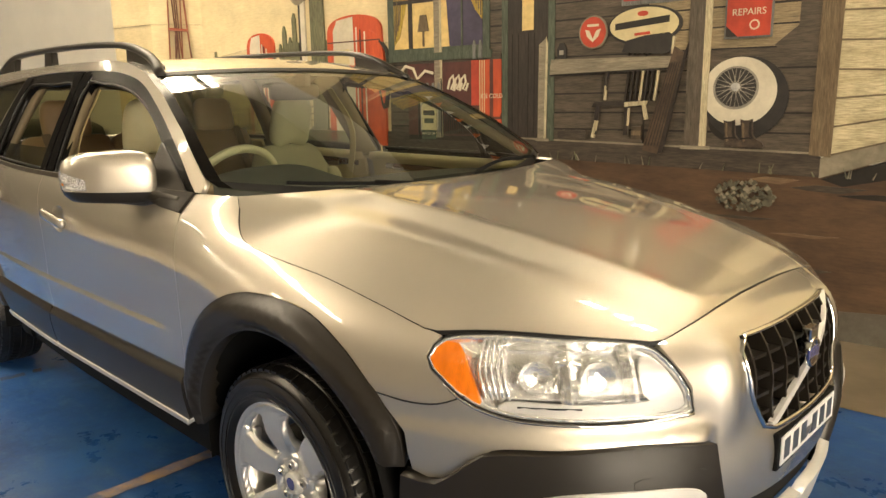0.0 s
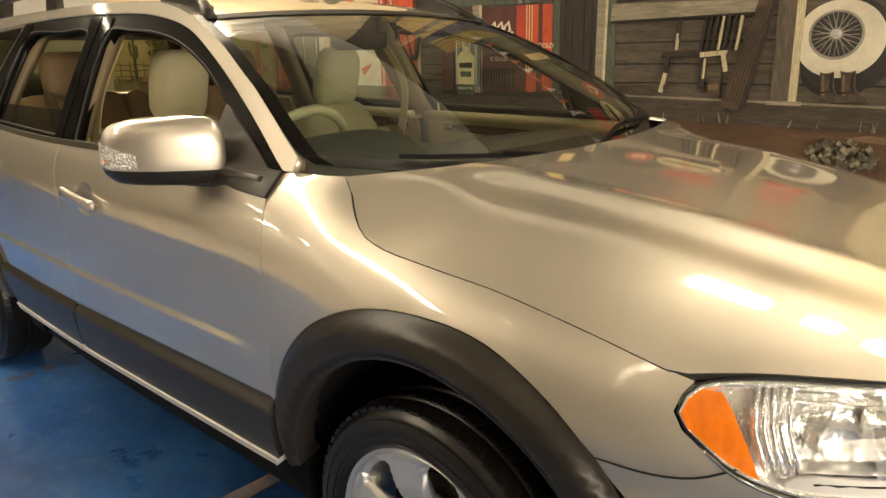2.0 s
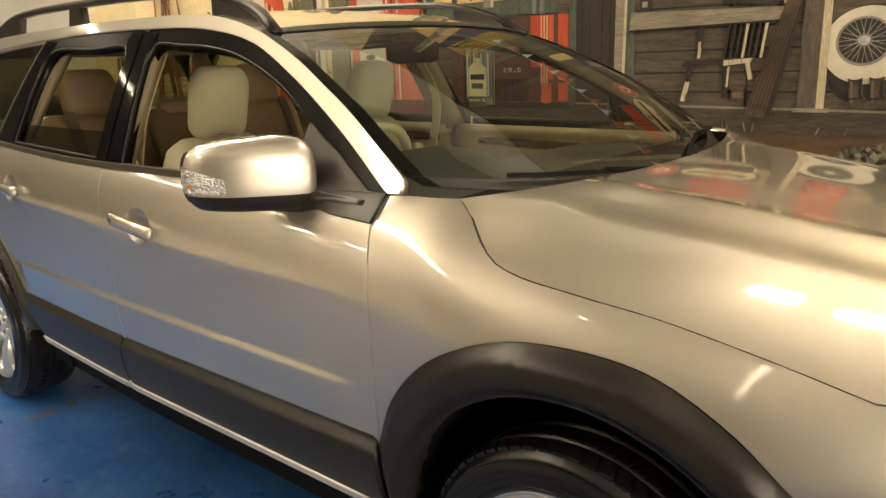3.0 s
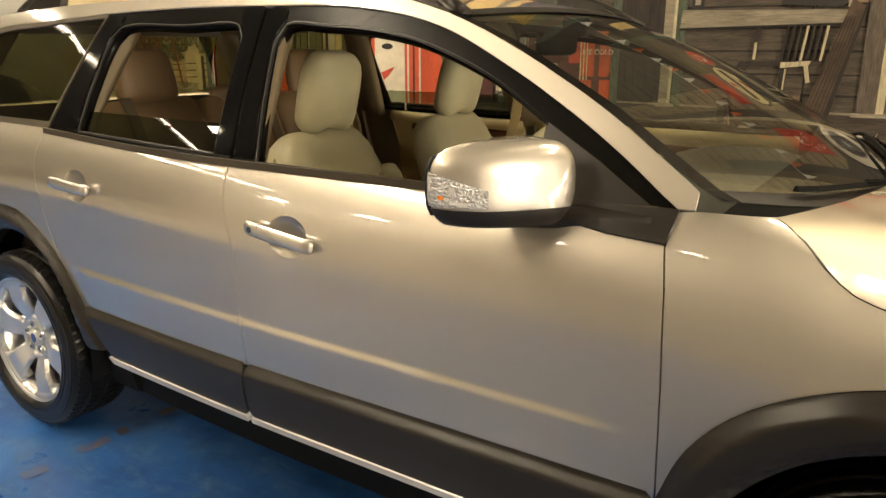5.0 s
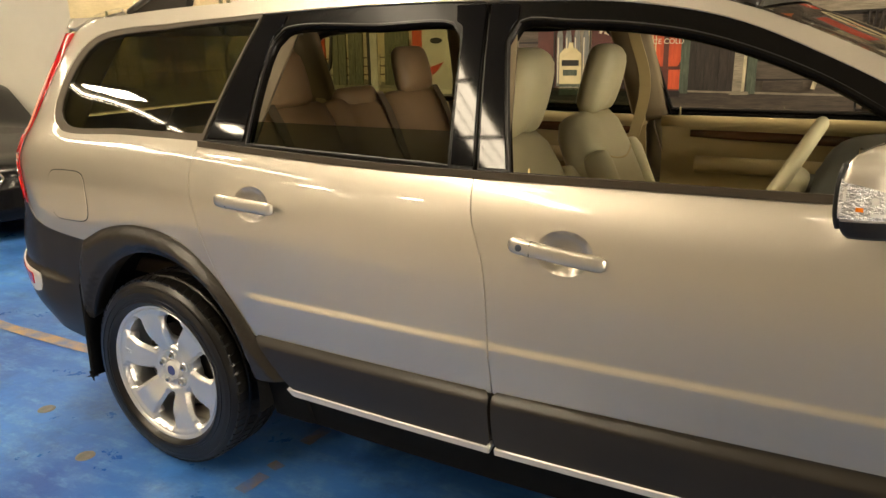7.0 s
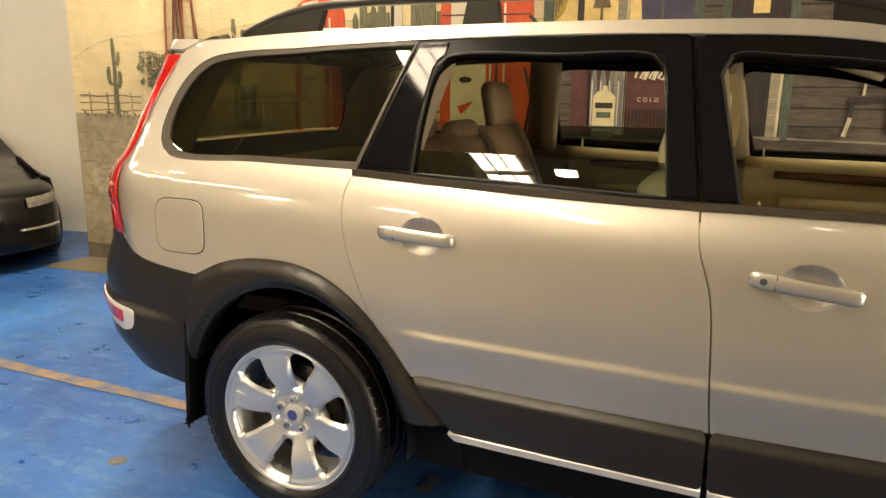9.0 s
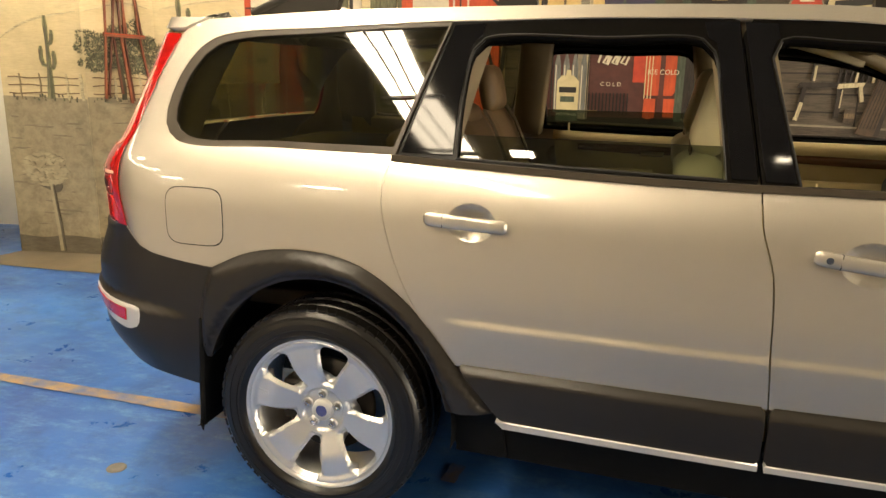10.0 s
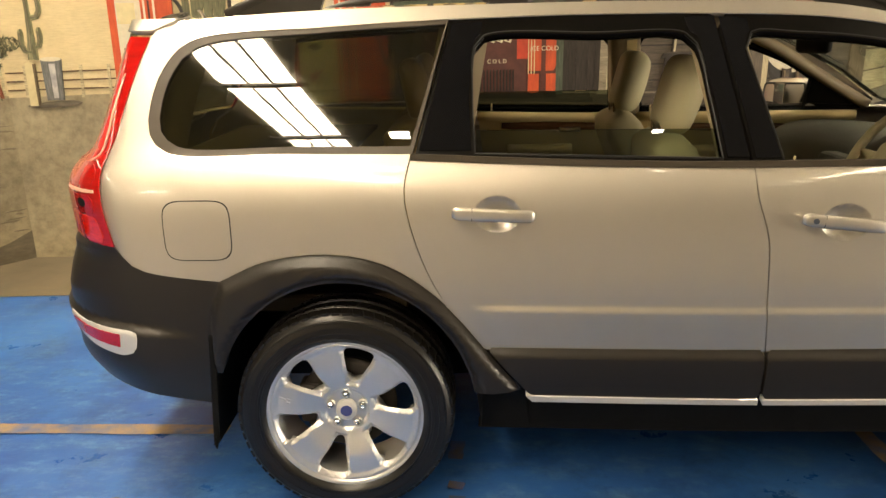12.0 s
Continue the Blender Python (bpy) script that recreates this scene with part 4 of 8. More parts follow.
def tail():
    s0 = TAIL
    for sgn, surf, fl in ((-1, RIGHT, False), (1, LEFT, True)):
        lamp = cr(TAIL_IN, 0.03) + cr([(-0.660, 0.868), (-0.74, 0.872), (-1.0, 0.885)], 0.03)[1:] + cr([(-1.0, 0.885), (-1.02, 1.0), (-0.98, 1.08), (-0.88, 1.14), (-0.81, 1.22), (-0.745, 1.33), (-0.66, 1.458)], 0.03)[1:]
        lm = panel("tail_lamp", lamp, surf, RED_LENS, car, proud=0.006, thick=0.004, step=0.03, label="tall red tail lamp", flip=fl)
        panel("stop_lens", rounded(straight([(-0.684, 0.878), (-0.97, 0.895), (-0.97, 0.955), (-0.712, 0.955)], 0.05, True), 1), surf, RED_BRIGHT, lm, proud=0.0085, thick=0.003, step=0.02, label="brighter red stop lens", flip=fl)
        panel("fog_lens", rounded(straight([(-0.716, 0.963), (-0.97, 0.963), (-0.98, 1.015), (-0.722, 1.015)], 0.05, True), 1), surf, RED_LENS, lm, proud=0.0085, thick=0.003, step=0.02, flip=fl)
        panel("reverse_lens", rounded([(-0.752, 0.980), (-0.754, 1.006), (-0.80, 1.006), (-0.798, 0.980)], 1), surf, UNDER, lm, proud=0.0100, thick=0.002, flip=fl)
        panel("lens_bar", straight([(-0.710, 1.024), (-0.96, 1.024), (-0.96, 1.032), (-0.711, 1.032)], 0.05, True), surf, LENS_PINK, lm, proud=0.0095, thick=0.003, step=0.02, flip=fl)
        panel("upper_lens", rounded(straight([(-0.712, 1.042), (-0.98, 1.042), (-0.94, 1.085), (-0.87, 1.112), (-0.712, 1.100)], 0.05, True), 1), surf, RED_LENS, lm, proud=0.0085, thick=0.003, step=0.02, flip=fl)
        # the ridge's bright highlight, drawn as a pale rib
        rib = [surf(*p) + (surf(*p) - Vector((-0.35, 0, p[1]))).normalized() * 0.007 for p in cr([(-0.80, 1.108), (-0.752, 1.112), (-0.708, 1.132), (-0.690, 1.185), (-0.682, 1.24), (-0.672, 1.29), (-0.652, 1.355)], 0.02)]
        vs, fs = sweep(rib, ring(0.0045, 6), scales=[0.35 + 0.65 * math.sin(math.pi * (i + 0.5) / len(rib)) for i in range(len(rib))])
        add_mesh("lens_rib", vs, fs, LENS_PINK, lm)
        panel("lamp_backing", [(-0.80 + (a + 0.80) * 1.12, 1.13 + (b - 1.13) * 1.04) for a, b in lamp], surf, CREAM, car, proud=-0.012, thick=0, step=0.05, flip=fl)
        gate = straight([(-1.005, 0.90), (s0, 0.90), (s0, 1.14), (-0.885, 1.14), (-0.985, 1.08), (-1.025, 1.0)], 0.05, True)
        panel("tailgate", gate, surf, PAINT, car, flip=fl)
        win = straight([(-0.885, 1.145), (s0, 1.145), (s0, 1.47), (-0.68, 1.47), (-0.75, 1.33)], 0.05, True)
        panel("rear_window", win, surf, DARKGLASS, car, thick=0, flip=fl)
        spo = straight([(-0.575, 1.472), (s0, 1.472), (s0, 1.515), (-0.50, 1.504)], 0.05, True)
        panel("roof_spoiler", spo, surf, PAINT, car, proud=0.01, thick=0.05, flip=fl)
        # dark bumper with a crease
        top = cr(SKIRT)
        bump = cr([(-0.405, 0.345), (-0.405, 0.58), (-0.395, 0.68), (-0.358, 0.762)]) + top[1:] + straight([(-0.660, 0.868), (-0.74, 0.873), (s0, 0.885), (s0, 0.39)])[1:] + cr([(s0, 0.39), (-0.85, 0.405), (-0.60, 0.378), (-0.405, 0.345)])[1:-1]

        def swell(u, v, surf=surf, sgn=sgn):
            p = surf(u, v)
            k = 0.006 * ease((-u - 0.52) / 0.2) + 0.018 * ease((0.655 - 0.15 * (u + 0.80) - v) / 0.03) * ease((-u - 0.42) / 0.2) - 0.060 * ease((0.54 - v) / 0.2) * ease((-u - 0.42) / 0.4)
            c = Vector((-0.35, 0, v))
            d = (p - c)
            d.z = 0
            return p + d.normalized() * k
        rb = panel("rear_bumper", bump, swell, CLAD, car, thick=0.03, step=0.015, label="dark grey plastic rear bumper", flip=fl)
        panel("reflector_frame", rounded(straight([(-0.612, 0.600), (-0.622, 0.545), (-0.66, 0.532), (-0.76, 0.548), (-0.86, 0.575), (-0.90, 0.600), (-0.90, 0.648), (-0.80, 0.630), (-0.63, 0.610)], 0.03, True), 1), swell, SATIN, rb, proud=0.004, thick=0.01, step=0.02, flip=fl)
        panel("reflector", straight([(-0.668, 0.561), (-0.664, 0.602), (-0.79, 0.616), (-0.87, 0.632), (-0.87, 0.594), (-0.775, 0.577)], 0.03, True), swell, REFLECTOR, rb, proud=0.008, thick=0.004, step=0.02, label="red reflector", flip=fl)


tail()


# ---------------------------------------------------------------- the nose
def nose():
    n0 = NOSE

    def q(y):
        return n0 - y
    for sgn, surf, fl in ((-1, RIGHT, False), (1, LEFT, True)):
        grille_edge = [(n0, 0.828), (q(0.27), 0.826), (q(0.305), 0.80), (q(0.29), 0.70), (q(0.245), 0.615), (q(0.20), 0.60), (n0, 0.595)]
        upper = (cr(BUMP_SEAM, 0.03) + cr([(3.405, 0.730), (3.49, 0.702), (3.60, 0.691), (3.76, 0.688), (3.918, 0.692)], 0.03)[1:]
                 + cr([(3.918, 0.692), (3.912, 0.75), (3.848, 0.842)], 0.03)[1:] + cr([(3.848, 0.842), (3.86, 0.8445), (3.95, 0.861), (4.08, 0.876), (n0 - 0.15, 0.8830), (n0, 0.8845)], 0.03)[1:]
                 + straight([(n0, 0.8845), (n0, 0.828)])[1:] + straight(grille_edge)[1:] + straight([(n0, 0.595), (n0, 0.435)])[1:]
                 + straight([(n0, 0.435), (q(0.36), 0.44), (q(0.40), 0.50), (q(0.40), 0.60), (q(0.43), 0.628)])[1:]
                 + cr([(q(0.43), 0.628), (3.78, 0.645), (3.60, 0.638), (3.45, 0.628), (3.41, 0.60), (3.345, 0.546), (3.262, 0.552), (3.245, 0.64), (3.19, 0.72)], 0.03)[1:-1])

        def shaped(u, v, surf=surf):
            p = surf(u, v)
            # raised shoulders either side of the grille run down from the bonnet ridges
            y = n0 - u
            d = 0.018 * math.exp(-((y - 0.36) / 0.05) ** 2) * ease((v - 0.58) / 0.1) * ease((0.872 - v) / 0.07)
            k = 0.020 * ease((y - 0.40) / 0.06) * ease((0.685 - v) / 0.045)
            return p + Vector((d + k, 0, 0))
        gap = [surf(*p) + Vector((0.001, sgn * 0.001, 0)) for p in cr(BUMP_SEAM, 0.02)]
        vs, fs = sweep(gap, ring(0.0018, 6))
        add_mesh("bumper_gap", vs, fs, RUBBER, car)
        panel("front_bumper", upper, shaped, PAINT, car, step=0.02, thick=0.03, label="champagne silver front bumper", flip=fl)
        dark = (cr([(q(0.425), 0.622), (3.78, 0.638), (3.60, 0.631), (3.45, 0.62), (3.415, 0.595), (3.345, 0.540), (3.262, 0.546)], 0.03) + straight([(3.262, 0.546), (3.24, 0.30), (3.9, 0.28), (q(0.30), 0.30), (q(0.40), 0.48)])[1:])
        db = panel("bumper_cladding", dark, surf, CLAD, car, step=0.03, proud=0.03, thick=0.04, label="dark grey plastic bumper corner", flip=fl)
        fog_o = rounded([(3.50, 0.43), (3.52, 0.552), (3.90, 0.556), (3.92, 0.50), (3.88, 0.43)], 3)
        fog_i = rounded([(3.54, 0.45), (3.55, 0.53), (3.80, 0.53), (3.80, 0.45)], 2)
        panel("fog_lamp_frame", fog_o, surf, SATIN, db, holes=[fog_i], step=0.03, proud=0.040, thick=0.02, label="satin silver fog lamp frame", flip=fl)
        panel("fog_lamp_grille", fog_i, surf, UNDER, db, step=0.03, proud=0.028, thick=0, flip=fl)
        panel("tow_cover", rounded([(q(0.62), 0.52), (q(0.62), 0.575), (q(0.46), 0.58), (q(0.46), 0.525)], 1, 0.1), surf, CLAD, db, step=0.03, proud=0.0325, thick=0.003, flip=fl)
        panel("lower_intake", straight([(q(0.36), 0.355), (n0, 0.36), (n0, 0.44), (q(0.37), 0.445)], 0.05, True), surf, UNDER, car, proud=-0.01, thick=0, flip=fl)
        panel("skid_plate", rounded(straight([(q(0.42), 0.27), (n0, 0.27), (n0, 0.368), (q(0.40), 0.362)], 0.1, True), 1), surf, SATIN, car, proud=0.03, thick=0.03, label="silver skid plate", flip=fl)
        # headlight: bowl, inner lamps, lens
        hl = cr(HL, 0.025, True)
        bowl = panel("headlight", hl, lambda u, v, surf=surf: surf(u, v) - (surf(u, v) - Vector((2.9, 0, v))).normalized() * 0.035, LAMP_IN, car, step=0.02, thick=0, label="clear headlight with amber indicator", flip=fl)
        panel("indicator", [p for p in cr([(3.346, 0.850), (3.327, 0.837), (3.316, 0.815), (3.331, 0.793), (3.359, 0.773), (3.405, 0.739), (3.440, 0.724), (3.430, 0.752), (3.408, 0.801), (3.380, 0.848)], 0.02, True)], surf, AMBER, bowl, proud=-0.006, thick=0.02, step=0.02, label="amber indicator lens", flip=fl)
        for s, z, r in ((3.56, 0.786, 0.036), (3.70, 0.78, 0.042)):
            c = surf(s, z)
            inn = (Vector((2.9, 0, z)) - c).normalized()
            prof = [(r * math.sin(a) * 0.6 - 0.0, r * math.cos(a)) for a in np.linspace(0, math.pi / 2 * 0.9, 8)]
            vs, fs = lathe([(k, rr) for k, rr in prof], 24, "x")
            m = Matrix.Translation(c + inn * 0.010) @ inn.to_track_quat("X", "Z").to_matrix().to_4x4()
            add_mesh("lamp_bowl", [m @ Vector(v) for v in vs], fs, LAMP_IN, bowl)
        for i in range(5):
            line = [surf(s, z) - (surf(s, z) - Vector((2.9, 0, z))).normalized() * 0.016 for s, z in cr([(3.44 + i * 0.013, 0.852), (3.432 + i * 0.013, 0.80), (3.452 + i * 0.013, 0.735)], 0.02)]
            vs, fs = sweep(line, ring(0.0045, 6))
            add_mesh("lens_rib", vs, fs, LAMP_IN, bowl)
        def depth(s, z, d, surf=surf):
            return surf(s, z) - (surf(s, z) - Vector((2.9, 0, z))).normalized() * d
        for z0, s0, s1, tall in ((0.838, 3.46, 3.79, 0.007), (0.742, 3.50, 3.80, 0.006), (0.812, 3.60, 3.66, 0.016), (0.765, 3.615, 3.655, 0.014)):
            line = [depth(s, z, 0.017) for s, z in straight([(s0, z0), (s1, z0 - 0.004)])]
            vs, fs = sweep(line, [(-0.014, -tall), (0.004, -tall * 0.6), (0.010, tall * 0.2), (-0.014, tall)])
            add_mesh("lamp_shelf", vs, fs, LAMP_IN, bowl, smooth=False)
        for s0, w in ((3.632, 0.009), (3.775, 0.014)):
            line = [depth(s, z, 0.015) for s, z in straight([(s0, 0.73), (s0 - 0.01, 0.845)])]
            vs, fs = sweep(line, [(-w, -0.012), (w, -0.012), (w * 0.5, 0.010), (-w * 0.5, 0.010)], up=Vector((1, 0, 0)))
            add_mesh("lamp_divider", vs, fs, LAMP_IN, bowl, smooth=False)
        mid = (3.61, 0.785)
        near = [(mid[0] + (a - mid[0]) * 0.985, mid[1] + (b - mid[1]) * 0.94) for a, b in hl]
        panel("lamp_rim", hl, surf, LAMP_IN, bowl, holes=[near], proud=-0.002, thick=0.036, step=0.03, flip=fl)
        line = [depth(s, z, 0.014) for s, z in straight([(3.52, 0.722), (3.66, 0.719)])]
        vs, fs = sweep(line, [(-0.004, -0.002), (0.004, -0.002), (0.004, 0.002), (-0.004, 0.002)])
        add_mesh("lamp_bar", vs, fs, UNDER, bowl, smooth=False)
        panel("side_reflector", rounded([(3.80, 0.72), (3.79, 0.825), (3.835, 0.825), (3.895, 0.74), (3.895, 0.715)], 1), surf, SATIN, bowl, proud=-0.012, thick=0.01, step=0.02, flip=fl)
        panel("lamp_bezel", rounded(straight([(3.47, 0.716), (3.60, 0.700), (3.76, 0.697), (3.90, 0.702), (3.89, 0.738), (3.80, 0.728), (3.66, 0.727), (3.50, 0.736)], 0.06, True), 1), surf, SATIN, bowl, proud=-0.010, thick=0.012, step=0.02, flip=fl)
        panel("headlight_lens", hl, surf, LENS, bowl, proud=-0.0005, thick=0, step=0.025, flip=fl).visible_shadow = False
        seal = [surf(*p) for p in hl]
        vs, fs = sweep(seal, ring(0.0022, 6), closed=True)
        add_mesh("headlight_seal", vs, fs, RUBBER, bowl)
        low = [surf(*p) + Vector((0.003, sgn * 0.003, -0.005)) for p in cr([(3.356, 0.770), (3.405, 0.735), (3.49, 0.706), (3.60, 0.695), (3.76, 0.692), (3.915, 0.697)], 0.02)]
        vs, fs = sweep(low, ring(0.003, 6))
        add_mesh("chrome_line", vs, fs, CHROME, bowl)
    # grille
    g = tagged(new("grille"), "black egg-crate grille in a chrome frame with a diagonal bar")
    g.parent = car
    rim = [RIGHT(s, z) for s, z in straight([(q(0.0), 0.828), (q(0.27), 0.826), (q(0.305), 0.80), (q(0.29), 0.70), (q(0.245), 0.615), (q(0.20), 0.60), (q(0.0), 0.595)], 0.03)]
    loop = rim + [Vector((p.x, -p.y, p.z)) for p in rim[::-1][1:-1]]
    vs, fs = sweep(loop, ring(0.0075, 8), closed=True, up=Vector((1, 0, 0)))
    add_mesh("grille_frame", [v + Vector((0.004, 0, 0)) for v in vs], fs, CHROME, g, "chrome frame")
    bm = bmesh.new()
    box(bm, (3.70, -0.31, 0.585), (3.715, 0.31, 0.84))
    part("grille_back", bm, UNDER, g)
    for z in (0.640, 0.685, 0.730, 0.775):
        hw = float(np.interp(z, [0.60, 0.615, 0.70, 0.80], [0.20, 0.245, 0.29, 0.305]))
        line = [Vector((side_point(q(abs(y)), z)[0] - 0.012, y, z)) for y in np.linspace(-hw, hw, 13)]
        vs, fs = sweep(line, [(-0.03, -0.004), (0.012, -0.004), (0.012, 0.004), (-0.03, 0.004)])
        add_mesh("grille_bar", vs, fs, CLAD, g, smooth=False)
    for i in range(-4, 5):
        y = i * 0.068
        zt, zl = 0.825, float(np.interp(abs(y), [0.20, 0.245, 0.29], [0.60, 0.615, 0.70]))
        line = [Vector((side_point(q(abs(y)), z)[0] - 0.006, y, z)) for z in np.linspace(zl, zt, 7)]
        vs, fs = sweep(line, [(-0.004, -0.03), (0.004, -0.03), (0.004, 0.012), (-0.004, 0.012)], up=Vector((1, 0, 0)))
        add_mesh("grille_bar", vs, fs, CLAD, g, smooth=False)
    line = [Vector((side_point(q(abs(y)), z)[0] + 0.004, y, z)) for y, z in zip(np.linspace(-0.215, 0.265, 12), np.linspace(0.608, 0.82, 12))]
    vs, fs = sweep(line, [(-0.011, -0.006), (0.011, -0.006), (0.011, 0.006), (-0.011, 0.006)], up=Vector((1, 0, 0)))
    add_mesh("diagonal_bar", vs, fs, SATIN, g, "satin silver diagonal bar", smooth=False)
    c = Vector((3.835, 0, 0.735))
    vs, fs = lathe([(-0.02, 0.0), (-0.02, 0.038), (0.004, 0.040), (0.008, 0.036), (0.004, 0.030), (0.004, 0.0)], 32, "x", c)
    bd = add_mesh("badge_ring", vs, fs, CHROME, g, "chrome round badge")
    bm = bmesh.new()
    box(bm, (c.x + 0.002, -0.041, 0.722), (c.x + 0.007, 0.041, 0.748), 0.002)
    part("badge_band", bm, BADGE_BLUE, bd, "blue badge band")
    bm = bmesh.new()
    box(bm, (c.x - 0.02, -0.028, 0.765), (c.x + 0.004, 0.028, 0.800), 0.004)
    part("badge_mount", bm, CHROME, bd)
    # number plate
    bm = bmesh.new()
    box(bm, (3.825, -0.205, 0.488), (3.842, 0.205, 0.582), 0.004)
    pl = part("number_plate", bm, UNDER, car, "white number plate in a black frame with dark marks")
    bm = bmesh.new()
    box(bm, (3.842, -0.19, 0.500), (3.845, 0.19, 0.572))
    part("plate_face", bm, PLATE_W, pl)
    for i in range(6):
        bm = bmesh.new()
        y = -0.155 + i * 0.058 + (0.02 if i > 2 else 0)
        box(bm, (3.845, y - 0.018, 0.511), (3.8462, y + 0.018, 0.561))
        part("plate_bar", bm, PLATE_K, pl)


nose()

# ---------------------------------------------------------------- wheels and underbody
RIMS = {}


def wheel(cx, sgn):
    """Tyre, six-spoke alloy rim, brake; outer face towards sgn."""
    R, W = 0.345, 0.115
    hub = tagged(new("wheel"), "silver six-spoke alloy wheel with black tyre")
    hub.parent = car
    hub.location = (cx - (0.005 if cx < 1 else 0.02), sgn * 0.79, 0.337)
    hub.scale = (0.967, 1.0, 0.967)
    o = sgn
    prof = [(-W + 0.01, 0.245), (-W, 0.262), (-W - 0.004, 0.30), (-W + 0.014, 0.333), (-0.09, 0.343), (-0.065, 0.345), (-0.062, 0.341), (-0.052, 0.341), (-0.049, 0.345),
            (-0.012, 0.346), (-0.009, 0.341), (0.009, 0.341), (0.012, 0.346), (0.049, 0.345), (0.052, 0.341), (0.062, 0.341), (0.065, 0.345), (0.09, 0.343),
            (W - 0.014, 0.333), (W - 0.006, 0.325), (W - 0.004, 0.322), (W - 0.0035, 0.3195), (W + 0.0005, 0.319), (W + 0.001, 0.312), (W + 0.004, 0.305), (W + 0.0045, 0.300), (W + 0.0025, 0.2995), (W + 0.003, 0.284), (W + 0.0055, 0.2835), (W + 0.005, 0.276), (W + 0.0025, 0.2755), (W + 0.003, 0.268), (W + 0.0055, 0.2665), (W + 0.002, 0.259), (W - 0.012, 0.248)]
    vs, fs = lathe([(o * y, r) for y, r in prof], 72, "y")
    ty = add_mesh("tyre", vs, fs, TYRE, hub, "black all-season tyre")
    ty.data.set_sharp_from_angle(angle=radians(38))
    # tread blocks
    tv, tf = [], []
    for k in range(64):
        a = 2 * math.pi * k / 64
        for lane, (y0, y1, sk) in enumerate(((-0.099, -0.068, 0.012), (-0.047, -0.014, -0.014), (0.014, 0.047, 0.014), (0.068, 0.099, -0.012))):
            b = len(tv)
            for y, da in ((y0, -0.036), (y1, -0.036), (y1, 0.036), (y0, 0.036)):
                aa = a + da + sk * (1 if y == y1 else -1) + (0.05 if lane % 2 else 0)
                drop = 0.008 if abs(y) > 0.09 else 0.002
                for r in (0.330, 0.3505 - drop):
                    tv.append((r * math.cos(aa), o * y, r * math.sin(aa)))
            tf += [(b + 1, b + 3, b + 5, b + 7), (b, b + 1, b + 3, b + 2), (b + 2, b + 3, b + 5, b + 4), (b + 4, b + 5, b + 7, b + 6), (b + 6, b + 7, b + 1, b)]
    tagged(add_mesh("tread", tv, tf, TYRE, ty, smooth=False), kind="stuff")
    # rim barrel and lip
    prof = [(-0.10, 0.235), (-0.02, 0.215), (0.05, 0.222), (0.088, 0.228), (0.098, 0.240), (0.106, 0.248), (0.103, 0.253), (0.09, 0.252)]
    vs, fs = lathe([(o * y, r) for y, r in prof], 72, "y")
    add_mesh("rim_barrel", vs, fs, ALLOY, hub)
    # the face with six openings, their edges chamfered
    turn = math.radians(16)

    def half(r):
        return float(np.interp(r, [0.10, 0.15, 0.212, 0.222], [0.13, 0.185, 0.24, 0.17]))

    def face(u, v):
        r = math.hypot(u, v)
        a = math.atan2(v, u) - turn
        y = 0.094 - 0.026 * ease((0.17 - r) / 0.11) + 0.005 * ease((r - 0.215) / 0.015)
        y -= 0.010 * ease((0.074 - r) / 0.006)
        da = abs((a - math.radians(120) + math.pi / 6) % (math.pi / 3) - math.pi / 6)
        gap = max((da - half(r)) * r, r - 0.224, 0.097 - r)
        y -= 0.014 * ease((0.011 - gap) / 0.011)
        return Vector((u, o * y, v))
    key = (sgn, cx < 1)
    if key not in RIMS:
        outl = [(0.236 * math.cos(a), 0.236 * math.sin(a)) for a in np.linspace(0, 2 * math.pi, 97)[:-1]]
        holes = []
        for k in range(6):
            a0 = turn + math.radians(90 + 30 + 60 * k)
            pts = [(r * math.cos(a0 + da), r * math.sin(a0 + da)) for r, da in ((0.103, -0.14), (0.15, -0.19), (0.212, -0.245), (0.222, -0.17), (0.224, 0.0), (0.222, 0.17), (0.212, 0.245), (0.15, 0.19), (0.103, 0.14), (0.097, 0.0))]
            holes.append(rounded(pts, 2))
        RIMS[key] = panel("rim_face", outl, face, ALLOY, hub, holes=holes, step=0.0075, thick=0.03, flip=sgn > 0, label="six-spoke silver rim face")
    for k in range(5):
        a = math.radians(90 + 72 * k)
        c = (0.054 * math.cos(a), o * 0.060, 0.054 * math.sin(a))
        vs, fs = lathe([(0, 0.0165), (o * 0.009, 0.016), (o * 0.009, 0.0125), (o * 0.002, 0.012)], 18, "y", c)
        add_mesh("bolt_seat", vs, fs, ALLOY, hub)
        vs, fs = lathe([(0, 0.0105), (o * 0.015, 0.0095), (o * 0.017, 0.006), (o * 0.013, 0.005), (o * 0.013, 0.0)], 6, "y", c)
        add_mesh("wheel_bolt", vs, fs, CHROME, hub, smooth=False)
    vs, fs = lathe([(o * 0.055, 0.036), (o * 0.072, 0.034), (o * 0.076, 0.030), (o * 0.076, 0.0)], 28, "y")
    cap = add_mesh("centre_cap", vs, fs, SATIN, hub)
    vs, fs = lathe([(o * 0.0762, 0.0), (o * 0.0768, 0.019)], 24, "y")
    add_mesh("cap_badge", vs, fs, BADGE_BLUE, cap, "blue round badge")
    vs, fs = lathe([(o * 0.0, 0.06), (o * 0.02, 0.07), (o * 0.02, 0.155), (o * 0.01, 0.158), (o * 0.0, 0.155)], 48, "y")
    add_mesh("brake_disc", vs, fs, DISC, hub)
    bm = bmesh.new()
